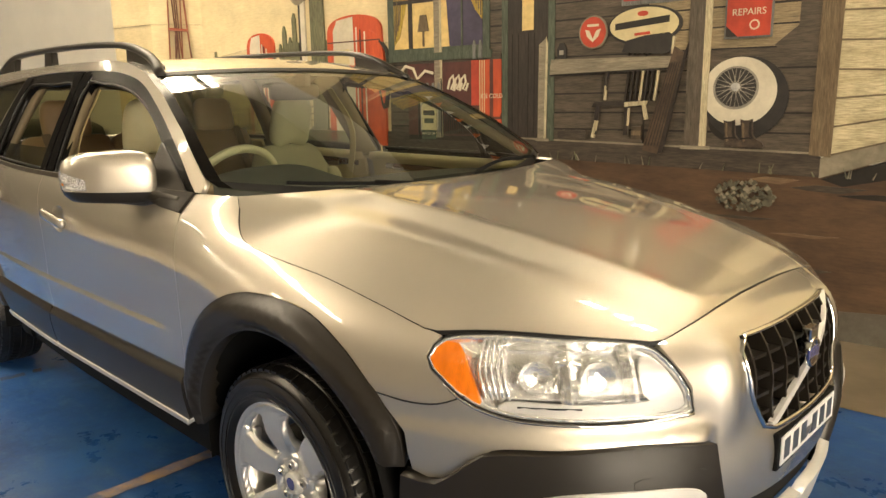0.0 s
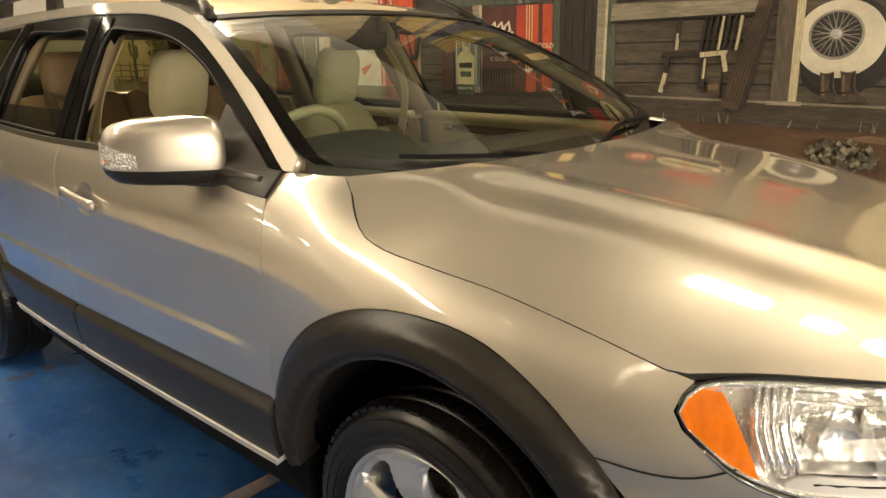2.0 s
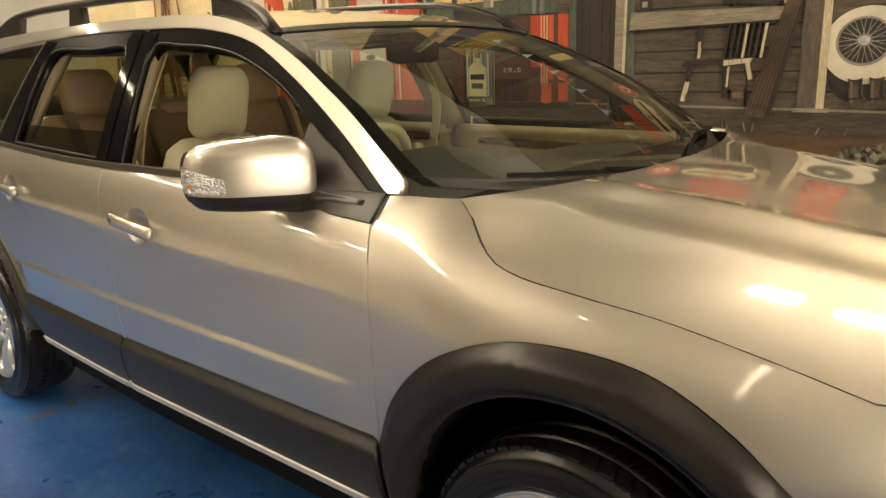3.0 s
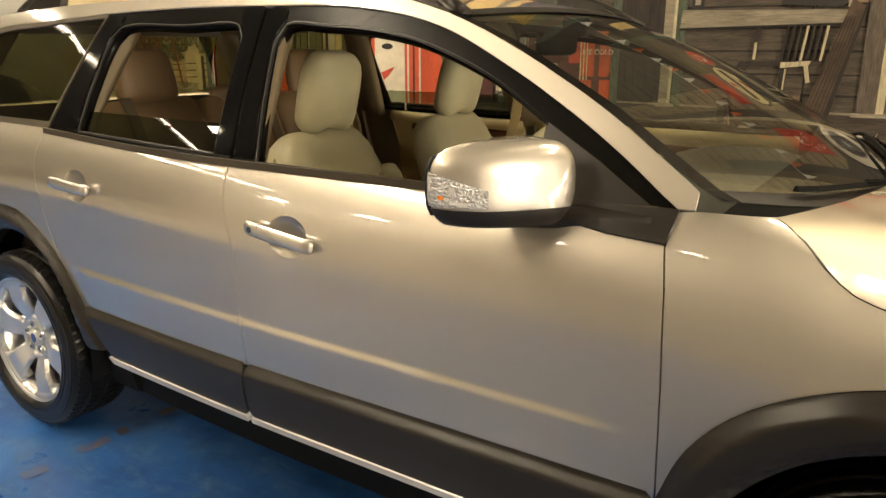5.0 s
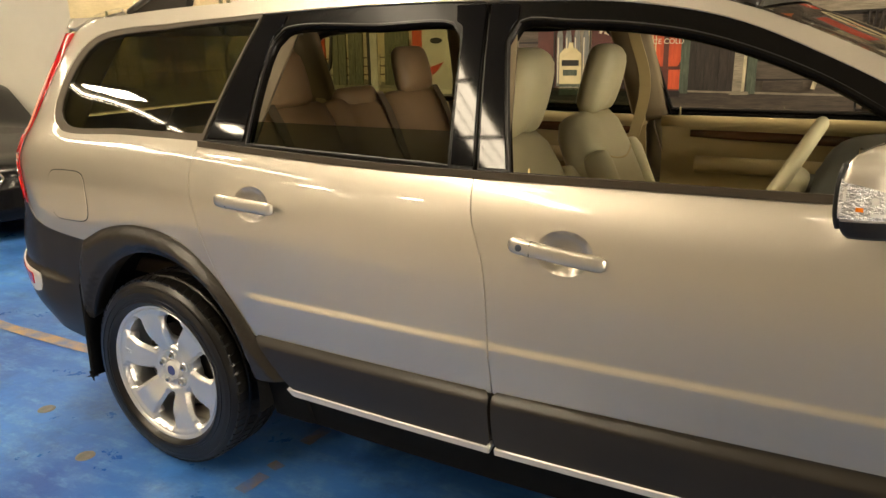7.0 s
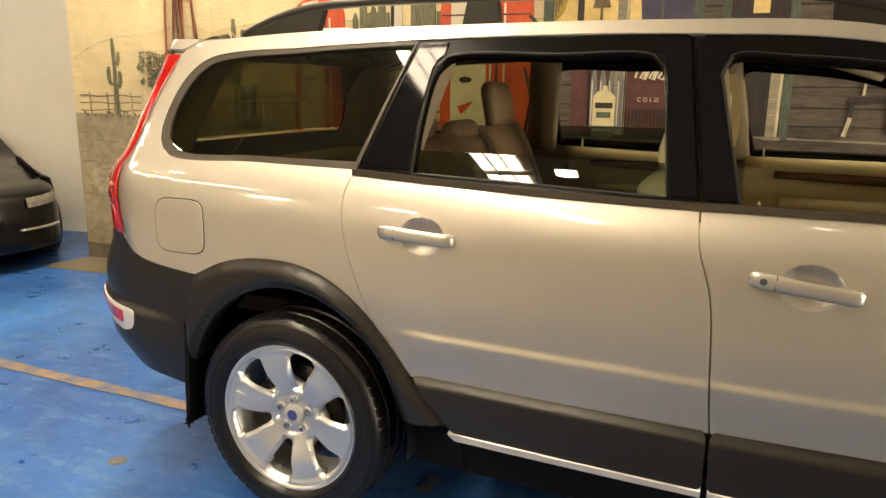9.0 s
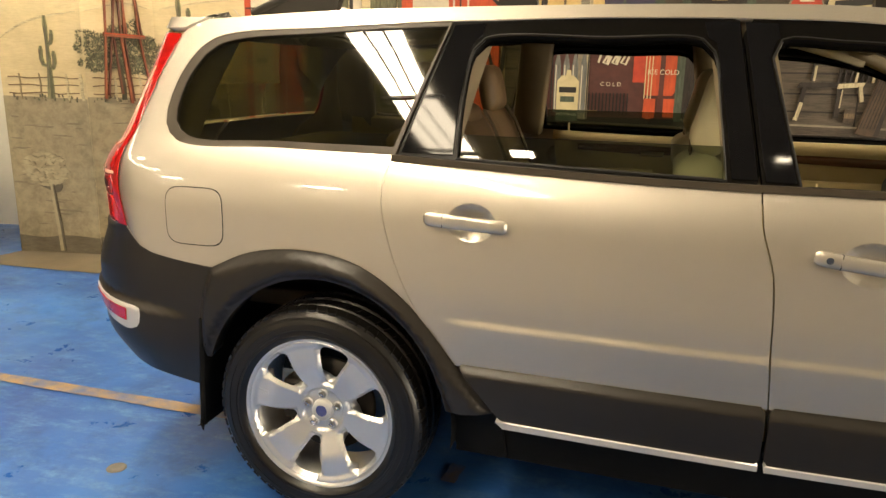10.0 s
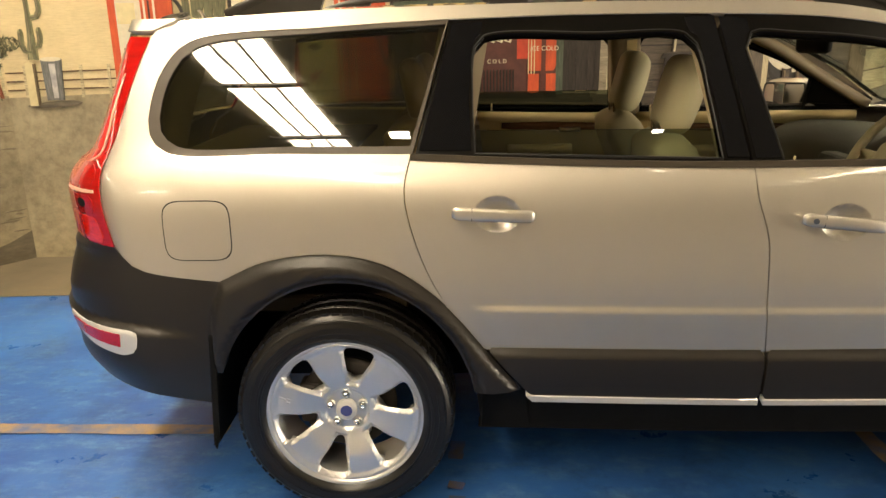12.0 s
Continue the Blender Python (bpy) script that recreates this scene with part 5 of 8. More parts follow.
    box(bm, (-0.16, o * 0.0 - 0.03, -0.07), (-0.09, o * 0.0 + 0.045, 0.07), 0.012)
    part("brake_caliper", bm, DISC, hub)
    # small raised mark near the rim's edge
    if cx < 1:
        for dx, dz, w, h in ((-0.206, 0.004, 0.010, 0.0018), (-0.198, -0.001, 0.0018, 0.006), (-0.186, 0.005, 0.006, 0.0016), (-0.186, -0.006, 0.006, 0.0016), (-0.192, 0.0, 0.0016, 0.006)):
            bm = bmesh.new()
            m = Matrix.Rotation(-turn + radians(30), 4, "Y")
            box(bm, (dx - w, o * 0.0945 - 0.001, dz - h), (dx + w, o * 0.0945 + 0.001, dz + h), 0.0, m)
            part("rim_mark", bm, SATIN, hub)
    # wheel well
    vs, fs = [], []
    k = 30
    for i in range(k + 1):
        a = math.radians(-8 + 196 * i / k)
        for y in (sgn * 0.89, sgn * 0.50):
            vs.append((cx + 0.415 * math.cos(a), y, 0.35 + 0.44 * math.sin(a)))
    for i in range(k):
        fs.append((2 * i, 2 * i + 1, 2 * i + 3, 2 * i + 2))
    fs.append(tuple(range(1, 2 * k + 2, 2)))
    add_mesh("wheel_well", vs, fs, UNDER, car)
    return hub


for cx in (0.0, 2.815):
    for sgn in (-1, 1):
        wheel(cx, sgn)
for sgn in (-1, 1):
    bm = bmesh.new()
    box(bm, (-0.405, 0.64, 0.235), (-0.385, 0.893, 0.60), 0.007)
    bmesh.ops.bevel(bm, geom=[e for e in bm.edges if all(v.co.z < 0.25 for v in e.verts) and abs(e.verts[0].co.x - e.verts[1].co.x) > 0.004], offset=0.03, segments=4, affect="EDGES")
    for v in bm.verts:
        k = (0.60 - v.co.z) / 0.375
        v.co.x += 0.045 * k * (1 - k) - 0.02 * k
        v.co.y *= sgn
    part("mud_flap", bm, UNDER, car, "black rear mud flap")
bm = bmesh.new()
box(bm, (0.48, -0.74, 0.20), (2.34, 0.74, 0.30), 0.02)
part("floor_pan", bm, UNDER, car)
bm = bmesh.new()
box(bm, (-0.88, -0.50, 0.36), (0.44, 0.50, 0.54), 0.03)
part("rear_floor_pan", bm, UNDER, car)
bm = bmesh.new()
box(bm, (2.37, -0.50, 0.24), (3.68, 0.50, 0.80), 0.04)
part("engine_bay", bm, UNDER, car)

# ---------------------------------------------------------------- the hall
WHITE_WALL = material("white_painted_wall", (0.68, 0.65, 0.58), 0.7, noise_scale=1.5, amount=0.10, bump=0.05, bump_scale=30)
UNSEEN_DARK_WALL = material("darkened_unseen_wall", (0.09, 0.08, 0.062), 0.7, noise_scale=1.2, amount=0.35, bump=0.05, bump_scale=30)
CEIL = material("dark_roof_sheet", (0.36, 0.345, 0.28), 0.7, noise_scale=2, amount=0.4)
STEEL = material("grey_steel_purlin", (0.16, 0.15, 0.13), 0.6, noise_scale=4, amount=0.3)
SKYLIGHT = material("translucent_roof_sheet", (0.9, 0.9, 0.86), 0.5, emit=(1.0, 0.83, 0.59), strength=20.5)
LAMP_GLOW = material("lamp_glow", (1, 1, 1), 0.5, emit=(1.0, 0.83, 0.585), strength=40.0)
LINE = material("worn_ochre_line", (0.34, 0.21, 0.045), 0.5, noise_scale=9, alt=(0.05, 0.10, 0.24), bump=0.1, bump_scale=60)
LINE_OLD = material("old_line_paint", (0.15, 0.095, 0.04), 0.5, noise_scale=14, alt=(0.03, 0.09, 0.26), bump=0.1, bump_scale=60)
STRIP = material("brown_painted_floor", (0.16, 0.13, 0.085), 0.55, noise_scale=3, amount=0.4, bump=0.1, bump_scale=40)


def wy(x):
    """The painted wall's line on the floor plan."""
    return 2.39 + 0.08 * (x - 2.51)


bm = bmesh.new()
v = [bm.verts.new(p) for p in ((-14, -12, 0), (14, -12, 0), (14, 9, 0), (-14, 9, 0))]
bm.faces.new(v)
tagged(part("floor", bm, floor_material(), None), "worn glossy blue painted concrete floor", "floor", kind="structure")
bm = bmesh.new()
box(bm, (-11, -9, 0.0), (11, -3.1, 0.004))
tagged(part("floor_aisle", bm, material("pale_trodden_concrete", (0.36, 0.315, 0.25), 0.45, noise_scale=1.5, amount=0.3, bump=0.1, bump_scale=60), None), "pale trodden concrete aisle floor", "floor", kind="structure")
H = 5.2


def wall(name, a, b, mat, label, z0=0.0, z1=H, t=0.15):
    bm = bmesh.new()
    a, b = Vector((*a, 0)), Vector((*b, 0))
    d = (b - a).normalized()
    n = Vector((-d.y, d.x, 0)) * t
    lo = [a, b, b + n, a + n]
    vs = [bm.verts.new(p + Vector((0, 0, z))) for z in (z0, z1) for p in lo]
    for f in ((0, 1, 2, 3), (4, 5, 6, 7), (0, 1, 5, 4), (1, 2, 6, 5), (2, 3, 7, 6), (3, 0, 4, 7)):
        bm.faces.new([vs[i] for i in f])
    return tagged(part(name, bm, mat, None), label, "wall", kind="structure")


# unseen shop front added to brighten the nose: glazed east opening, daylight outside
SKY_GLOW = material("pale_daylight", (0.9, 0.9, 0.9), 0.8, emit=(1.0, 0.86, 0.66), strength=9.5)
wall("wall_east", (11, -9), (11, -6.0), WHITE_WALL, "plain cream hall wall")
wall("wall_east_2", (11, -0.5), (11, 6), WHITE_WALL, "plain cream hall wall")
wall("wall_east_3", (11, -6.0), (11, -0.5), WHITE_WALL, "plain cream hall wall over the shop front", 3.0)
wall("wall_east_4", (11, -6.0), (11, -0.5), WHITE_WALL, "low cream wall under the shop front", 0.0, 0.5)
shop = tagged(new("window_1"), "unseen wide shop window in dark metal frames, added to light the car's nose", "window", kind="structure")
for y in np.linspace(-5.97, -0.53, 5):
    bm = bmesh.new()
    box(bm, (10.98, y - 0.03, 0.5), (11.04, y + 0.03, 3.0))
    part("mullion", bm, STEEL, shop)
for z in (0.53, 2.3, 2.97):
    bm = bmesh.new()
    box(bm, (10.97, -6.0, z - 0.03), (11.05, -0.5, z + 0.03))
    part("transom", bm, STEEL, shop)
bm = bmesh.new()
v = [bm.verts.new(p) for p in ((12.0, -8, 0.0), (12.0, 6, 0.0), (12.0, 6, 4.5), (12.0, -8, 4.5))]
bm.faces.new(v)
tagged(part("backdrop", bm, SKY_GLOW, None), "pale daylight glow added outside the unseen shop front", "daylight", kind="structure")
# unseen walls, coloured pale or dark to set the brightness the car's side reflects
wall("wall_south", (-11, -9), (-3.0, -9), WHITE_WALL, "plain cream hall wall")
wall("wall_south_2", (-3.0, -9), (2.5, -9), UNSEEN_DARK_WALL, "unseen hall wall, darkened to keep the car's reflections dim")
wall("wall_south_3", (2.5, -9), (4.5, -9), UNSEEN_DARK_WALL, "unseen hall wall, darkened to keep the car's reflections dim")
wall("wall_south_4", (4.5, -9), (11, -9), UNSEEN_DARK_WALL, "unseen hall wall, darkened to keep the car's reflections dim")
wall("wall_west", (-11, 6), (-11, -9), UNSEEN_DARK_WALL, "unseen hall wall, darkened to keep the car's reflections dim")
wall("wall_north", (-3.55, 2.45), (-11, 1.35), WHITE_WALL, "white painted hall wall")
wall("wall_north_2", (11, 6), (9, wy(9)), WHITE_WALL, "plain cream hall wall")
bm = bmesh.new()
box(bm, (-11, -9, H), (11, 6, H + 0.1))
tagged(part("ceiling", bm, CEIL, None), "dark corrugated hall roof", "ceiling", kind="structure")


def skylight(x, y0, y1, w, tilt=0.0):
    s = tagged(new("roof_light"), "long translucent roof light crossed by purlins", "roof light", "roof lights")
    bm = bmesh.new()
    box(bm, (-w / 2, y0, -0.02), (w / 2, y1, 0.0))
    part("translucent_sheet", bm, SKYLIGHT, s)
    y = y0
    while y < y1:
        bm = bmesh.new()
        box(bm, (-w / 2 - 0.1, y, -0.10), (w / 2 + 0.1, y + 0.05, -0.03))
        part("purlin", bm, STEEL, s)
        y += 1.3
    for k in (-1, 1):
        bm = bmesh.new()
        box(bm, (k * w / 6 - 0.008, y0, -0.032), (k * w / 6 + 0.008, y1, -0.021))
        part("sheet_rib", bm, STEEL, s)
    s.location = (x, 0, H - 0.01)
    s.rotation_euler = (0, 0, radians(tilt))
    return s


skylight(-1.92, -8.6, 2.2, 0.52, 4)
skylight(-7.9, -8.6, 1.0, 0.13, 4)
skylight(4.06, -8.6, -1.6, 0.07, 4)


def hall_lamp(x, y, z=4.6, size=1.0):
    s = tagged(new("high_bay_lamp"), "square metal high-bay lamp hanging from the roof", "lamp", "high-bay lamps")
    bm = bmesh.new()
    box(bm, (-0.22, -0.17, 0.02), (0.22, 0.17, 0.12), 0.02)
    part("housing", bm, STEEL, s)
    bm = bmesh.new()
    box(bm, (-0.19, -0.14, 0.008), (0.19, 0.14, 0.021))
    part("glowing_lens", bm, LAMP_GLOW, s)
    for k in (-0.15, 0.15):
        vs, fs = lathe([(0.11, 0.006), (H - z, 0.006)], 6, "z", (k, 0, 0))
        add_mesh("hanger", vs, fs, STEEL, s)
    s.location = (x, y, z)
    s.scale = (size, size, 1)


# the lamp at x = 6.6 is unseen, added to brighten the nose
for x, y, k in ((-0.6, -4.1, 0.6), (1.9, -4.0, 0.3), (-5.1, -4.2, 0.75), (-6.2, -3.4, 0.75), (6.6, 1.0, 1.25), (-3.6, 0.4, 1.0)):
    hall_lamp(x, y, 4.6, k)
# a row over the painted wall and a row along the far side
for x in (3.2, 4.1, 5.0):
    hall_lamp(x, 1.6, 4.8, 1.08)
# unseen far-side pair, added to brighten the pale south wall
for x in (-6.4, -4.2):
    hall_lamp(x, -8.2, 3.7, 1.1)
wall("mural_wall", (9.0, wy(9.0)), (-2.80, wy(-2.80)), WHITE_WALL, "plastered hall wall under the mural", t=-0.15)

# brown strip of floor along the painted wall
bm = bmesh.new()
pts = [(-3.62, 1.075), (9.0, 1.80), (9.0, wy(9)), (-2.65, wy(-2.65)), (-2.93, 1.575), (-3.545, 1.465)]
vv = [bm.verts.new((x, y, 0.004)) for x, y in pts]
bm.faces.new(vv)
tagged(part("floor_strip", bm, STRIP, None), "brown painted floor strip along the mural", "floor", kind="structure")


def floor_line(name, pts, w, paint=None):
    L, R = [], []
    for i, p in enumerate(pts):
        a, b = pts[max(i - 1, 0)], pts[min(i + 1, len(pts) - 1)]
        d = Vector((b[0] - a[0], b[1] - a[1])).normalized()
        k = w * (1 + 0.12 * math.sin(i * 2.3))
        L.append((p[0] - d.y * k, p[1] + d.x * k, 0.004))
        R.append((p[0] + d.y * k, p[1] - d.x * k, 0.004))
    vs = L + R
    n = len(L)
    ob = add_mesh(name, vs, [(i, i + 1, n + i + 1, n + i) for i in range(n - 1)], paint or LINE, None, smooth=False)
    return tagged(ob, "worn ochre bay line painted on the floor", "floor line", kind="structure")


floor_line("bay_line", straight([(-6.0, -0.36), (-0.55, -0.395)], 0.2), 0.036)
floor_line("bay_line_2", straight([(1.855, -1.15), (1.845, -0.35)], 0.1), 0.034)
for n, (y0, y1) in enumerate(((-1.13, -1.05), (-0.93, -0.82), (-0.78, -0.74), (-0.60, -0.48))):
    floor_line("bay_line_%d" % (n + 3), straight([(0.325, y0), (0.335, y1)], 0.03), 0.026, LINE_OLD)
for x, y in ((-0.79, -0.862), (-0.33, -1.02)):
    vs, fs = lathe([(0.0, 0.034), (0.003, 0.031), (0.003, 0.018), (0.0015, 0.014), (0.0015, 0.0)], 24, "z", (x, y, 0.0))
    tagged(add_mesh("floor_socket", vs, fs, STEEL), "round metal socket set in the blue floor", "floor socket")

# ---------------------------------------------------------------- cabin
def cushion(bm, lo, hi, m=None, r=0.05, bulge=0.0):
    """A soft block with rounded edges and swollen faces."""
    n = 8
    c, h = [(a + b) / 2 for a, b in zip(lo, hi)], [(b - a) / 2 for a, b in zip(lo, hi)]
    bmesh.ops.create_cube(bm, size=2)
    bmesh.ops.subdivide_edges(bm, edges=bm.edges[:], cuts=n, use_grid_fill=True)
    vs = bm.verts[:]
    for v in vs:
        p = [max(-1, min(1, q)) for q in v.co]
        d = [p[i] * h[i] for i in range(3)]
        core = [max(-(h[i] - r), min(h[i] - r, d[i])) if h[i] > r else 0 for i in range(3)]
        e = Vector([d[i] - core[i] for i in range(3)])
        L = max(abs(q) for q in e)
        if e.length > 1e-9:
            e = e.normalized() * (L if L < r else r)
        q = Vector([core[i] + e[i] for i in range(3)])
        if bulge:
            q.x += bulge * (1 - p[1] ** 2) * (1 - p[2] ** 2) * (1 if p[0] > 0 else 0.2) * abs(p[0])
        v.co = Vector([c[i] + q[i] for i in range(3)])
    if m is not None:
        bmesh.ops.transform(bm, matrix=m, verts=vs)
    return vs


def front_seat(y, name="front_seat"):
    s = tagged(new(name), "cream leather front seat with headrest")
    s.parent = car
    s.location = (1.16, y, 0.0)
    bm = bmesh.new()
    cushion(bm, (0.0, -0.25, 0.46), (0.52, 0.25, 0.62), None, 0.06)
    part("seat_cushion", bm, LEATHER, s, smooth=True)
    lean = Matrix.Translation((0.10, 0, 0.60)) @ Matrix.Rotation(radians(-23), 4, "Y")
    bm = bmesh.new()
    cushion(bm, (-0.10, -0.24, -0.05), (0.05, 0.24, 0.580), lean, 0.065, 0.02)
    for v in bm.verts:
        k = max(0.0, (v.co.z - 0.86) / 0.28)
        v.co.y *= 1 - 0.32 * k * k
    part("backrest", bm, LEATHER, s, smooth=True)
    for k in (-1, 1):
        bm = bmesh.new()
        cushion(bm, (-0.02, k * 0.205 - 0.045, 0.0), (0.085, k * 0.205 + 0.045, 0.42), lean, 0.04)
        part("side_bolster", bm, LEATHER, s, smooth=True)
    # stitched seams
    for z in (0.20, 0.36):
        line = [lean @ Vector((0.070 - 0.01 * abs(q), 0.155 * q, z + 0.03 * q * q)) for q in np.linspace(-1, 1, 13)]
        vs, fs = sweep(line, ring(0.0035, 5))
        add_mesh("seam", vs, fs, CREAM, s)
    bm = bmesh.new()
    m = Matrix.Translation((-0.080, 0, 1.255)) @ Matrix.Rotation(radians(14), 4, "Y")
    cushion(bm, (-0.055, -0.112, -0.135), (0.055, 0.112, 0.125), m, 0.05, 0.015)
    for v in bm.verts:
        k = (v.co.z - 1.262) / 0.122
        v.co.y *= 1 - 0.20 * max(0, k) ** 2 - 0.04 * max(0, -k) ** 2
        if k < -0.55 and abs(v.co.y) < 0.07:
            v.co.z += 0.02 * (1 - abs(v.co.y) / 0.07)
    part("headrest", bm, LEATHER, s, smooth=True)
    for k in (-0.05, 0.05):
        vs, fs = lathe([(1.08, 0.007), (1.18, 0.007)], 8, "z", (-0.145, k, 0))
        add_mesh("headrest_post", vs, fs, CHROME, s)
    bm = bmesh.new()
    box(bm, (-0.02, -0.2, 0.28), (0.46, 0.2, 0.47), 0.03)
    part("seat_base", bm, DASH, s)
    return s


front_seat(-0.385)
front_seat(0.385)


def rear_bench():
    s = tagged(new("rear_bench"), "tan leather rear bench with headrests")
    s.parent = car
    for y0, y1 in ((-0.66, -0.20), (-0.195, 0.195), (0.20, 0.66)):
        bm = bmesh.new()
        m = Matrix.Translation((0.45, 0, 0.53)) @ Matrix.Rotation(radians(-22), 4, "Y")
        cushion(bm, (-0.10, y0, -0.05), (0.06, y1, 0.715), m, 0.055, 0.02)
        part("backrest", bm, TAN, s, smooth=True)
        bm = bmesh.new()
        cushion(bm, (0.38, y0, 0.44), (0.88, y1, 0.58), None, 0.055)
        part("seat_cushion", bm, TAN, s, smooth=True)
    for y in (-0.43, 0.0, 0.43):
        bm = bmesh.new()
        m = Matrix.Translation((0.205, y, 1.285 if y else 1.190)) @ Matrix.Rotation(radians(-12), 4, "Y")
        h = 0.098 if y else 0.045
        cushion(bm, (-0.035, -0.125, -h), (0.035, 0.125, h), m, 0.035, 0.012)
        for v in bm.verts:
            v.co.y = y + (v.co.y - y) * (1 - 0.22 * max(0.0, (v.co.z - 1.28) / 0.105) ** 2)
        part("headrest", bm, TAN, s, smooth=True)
    for y in (-0.55, 0.55, 0.1):
        line = [Vector((0.25, y, 1.21)), Vector((0.29, y, 1.15)), Vector((0.45, y, 0.77)), Vector((0.55, y, 0.61))]
        vs, fs = sweep(cr([tuple(p) for p in line], 0.05), [(-0.022, -0.002), (0.022, -0.002), (0.022, 0.002), (-0.022, 0.002)])
        add_mesh("seat_belt", vs, fs, CARPET, s, smooth=False)


rear_bench()


def cabin():
    bm = bmesh.new()
    box(bm, (0.60, -0.72, 0.30), (2.25, 0.72, 0.34))
    part("carpet", bm, CARPET, car, "dark tan carpet")
    bm = bmesh.new()
    box(bm, (-0.82, -0.70, 0.60), (0.18, 0.70, 0.66), 0.01)
    part("load_floor", bm, CARPET, car)
    # load cover
    bm = bmesh.new()
    box(bm, (-0.70, -0.66, 1.03), (-0.05, 0.66, 1.05), 0.008)
    part("load_cover", bm, CARPET, car, "dark tan load cover")
    for sgn in (-1, 1):
        surf, fl = (RIGHT, False) if sgn < 0 else (LEFT, True)

        def inner(u, v, surf=surf, sgn=sgn):
            p = surf(u, v)
            return p - Vector((0, sgn * (0.085 + 0.03 * ease((0.80 - v) / 0.05)), 0))
        for x0, x1, name in ((1.22, 2.28, "front_door_trim"), (0.43, 1.15, "rear_door_trim")):
            ol = straight([(x0 + (0.1 if x0 < 1 else 0), 0.42), (x1, 0.42), (x1, belt(x1) - 0.03), (x0, belt(x0) - 0.03)], 0.05, True)
            t = panel(name, ol, inner, CREAM, car, step=0.05, thick=0.02, flip=not fl, label="cream door lining")
            top = [inner(x, belt(x) - 0.03) + Vector((0, sgn * 0.022, 0.002)) for x in np.linspace(x0, x1, 14)]
            vs, fs = sweep(top, [(-0.034, -0.03), (0.034, -0.03), (0.030, 0.010), (-0.024, 0.014)])
            add_mesh("door_top_lining", vs, fs, CREAM, t)
            z = belt(x0) - 0.085
            line = [inner(x, z - 0.02 * (x - x0)) - Vector((0, sgn * 0.008, 0)) for x in np.linspace(x0 + 0.12, x1 - 0.05, 14)]
            vs, fs = sweep(line, [(-0.006, -0.020), (0.005, -0.020), (0.008, 0.0), (0.005, 0.020), (-0.006, 0.020)], scales=[0.55 + 0.45 * math.sin(math.pi * (0.12 + 0.76 * i / 13)) for i in range(14)])
            add_mesh("wood_inlay", vs, fs, WOOD, t, "dark walnut inlay")
            line = [inner(x, z - 0.13) - Vector((0, sgn * 0.03, 0)) for x in np.linspace(x0 + 0.15, x1 - 0.25, 8)]
            vs, fs = sweep(line, ring(0.035, 10))
            add_mesh("armrest", vs, fs, CREAM, t)
            c = inner(x1 - 0.26, z - 0.025) - Vector((0, sgn * 0.016, 0))
            bm = bmesh.new()
            box(bm, (c.x - 0.055, c.y - 0.008, c.z - 0.014), (c.x + 0.055, c.y + 0.008, c.z + 0.014), 0.006)
            part("inner_handle", bm, CHROME, t, "chrome inner handle")
            c = inner(x0 + 0.07, belt(x0) - 0.02) + Vector((0, sgn * 0.03, 0))
            vs, fs = lathe([(0, 0.005), (0.038, 0.004), (0.042, 0.0)], 8, "z", c)
            add_mesh("lock_pin", vs, fs, CREAM, t)
        # pillar linings
        for pts, name in (([(1.165, 1.06), (1.13, 1.28), (1.09, 1.49)], "b_pillar_lining"), ([(0.30, 1.08), (0.33, 1.30), (0.36, 1.49)], "c_pillar_lining"), ([(-0.56, 1.1), (-0.54, 1.3), (-0.50, 1.47)], "d_pillar_lining"),
                          ([(2.33, 1.10), (2.10, 1.225), (1.80, 1.385), (1.62, 1.46)], "a_pillar_lining")):
            line = [surf(x, z) - Vector((0, sgn * (0.035 if name[0] == "a" else 0.055), 0.0)) for x, z in cr(pts, 0.05)]
            wdt = {"b": 0.078, "c": 0.075, "d": 0.10, "a": 0.024}[name[0]]
            sec = [(-wdt, -0.012), (wdt, -0.012), (wdt * 0.8, 0.022), (-wdt * 0.8, 0.022)]
            vs, fs = sweep(line, sec, up=Vector((0, -sgn, 0.3)))
            add_mesh(name, vs, fs, PILLAR, car, "taupe plastic pillar lining")
        # belt on the B pillar
        line = cr([tuple(surf(1.11, 1.42) - Vector((-0.02, sgn * 0.085, 0))), tuple(surf(1.13, 1.2) - Vector((-0.03, sgn * 0.09, 0))), (1.08, sgn * 0.74, 0.8), (1.10, sgn * 0.72, 0.5)], 0.05)
        vs, fs = sweep(line, [(-0.002, -0.023), (0.002, -0.023), (0.002, 0.023), (-0.002, 0.023)], up=Vector((1, 0, 0)))
        add_mesh("seat_belt", vs, fs, CREAM, car, smooth=False)
        # inner skin at the rear quarters
        q = straight([(-0.60, 0.82), (0.22, 0.82), (0.20, belt(0.2) - 0.01), (-0.58, belt(-0.58) - 0.01)], 0.08, True)
        panel("load_side_lining", q, inner, CREAM, car, step=0.08, thick=0.02, flip=not fl)
        for x0, x1 in ((-0.55, 0.30), (0.30, 1.10), (1.10, 1.68)):
            line = [surf(x, float(np.interp(x, [-0.5, 0.3, 1.09, 1.44, 1.69], [1.46, 1.497, 1.502, 1.472, 1.40])) + 0.012) - Vector((0, sgn * 0.045, 0)) for x in np.linspace(x0, x1, 8)]
            vs, fs = sweep(line, [(-0.02, -0.02), (0.02, -0.02), (0.02, 0.02), (-0.02, 0.02)])
            add_mesh("roof_side_lining", vs, fs, HEADLINER, car)
    # dashboard
    vs, fs = [], []
    prof = [(1.86, 0.62), (1.84, 0.80), (1.86, 0.93), (1.92, 1.005), (2.02, 1.035), (2.20, 1.045), (2.40, 1.040), (2.54, 1.03)]
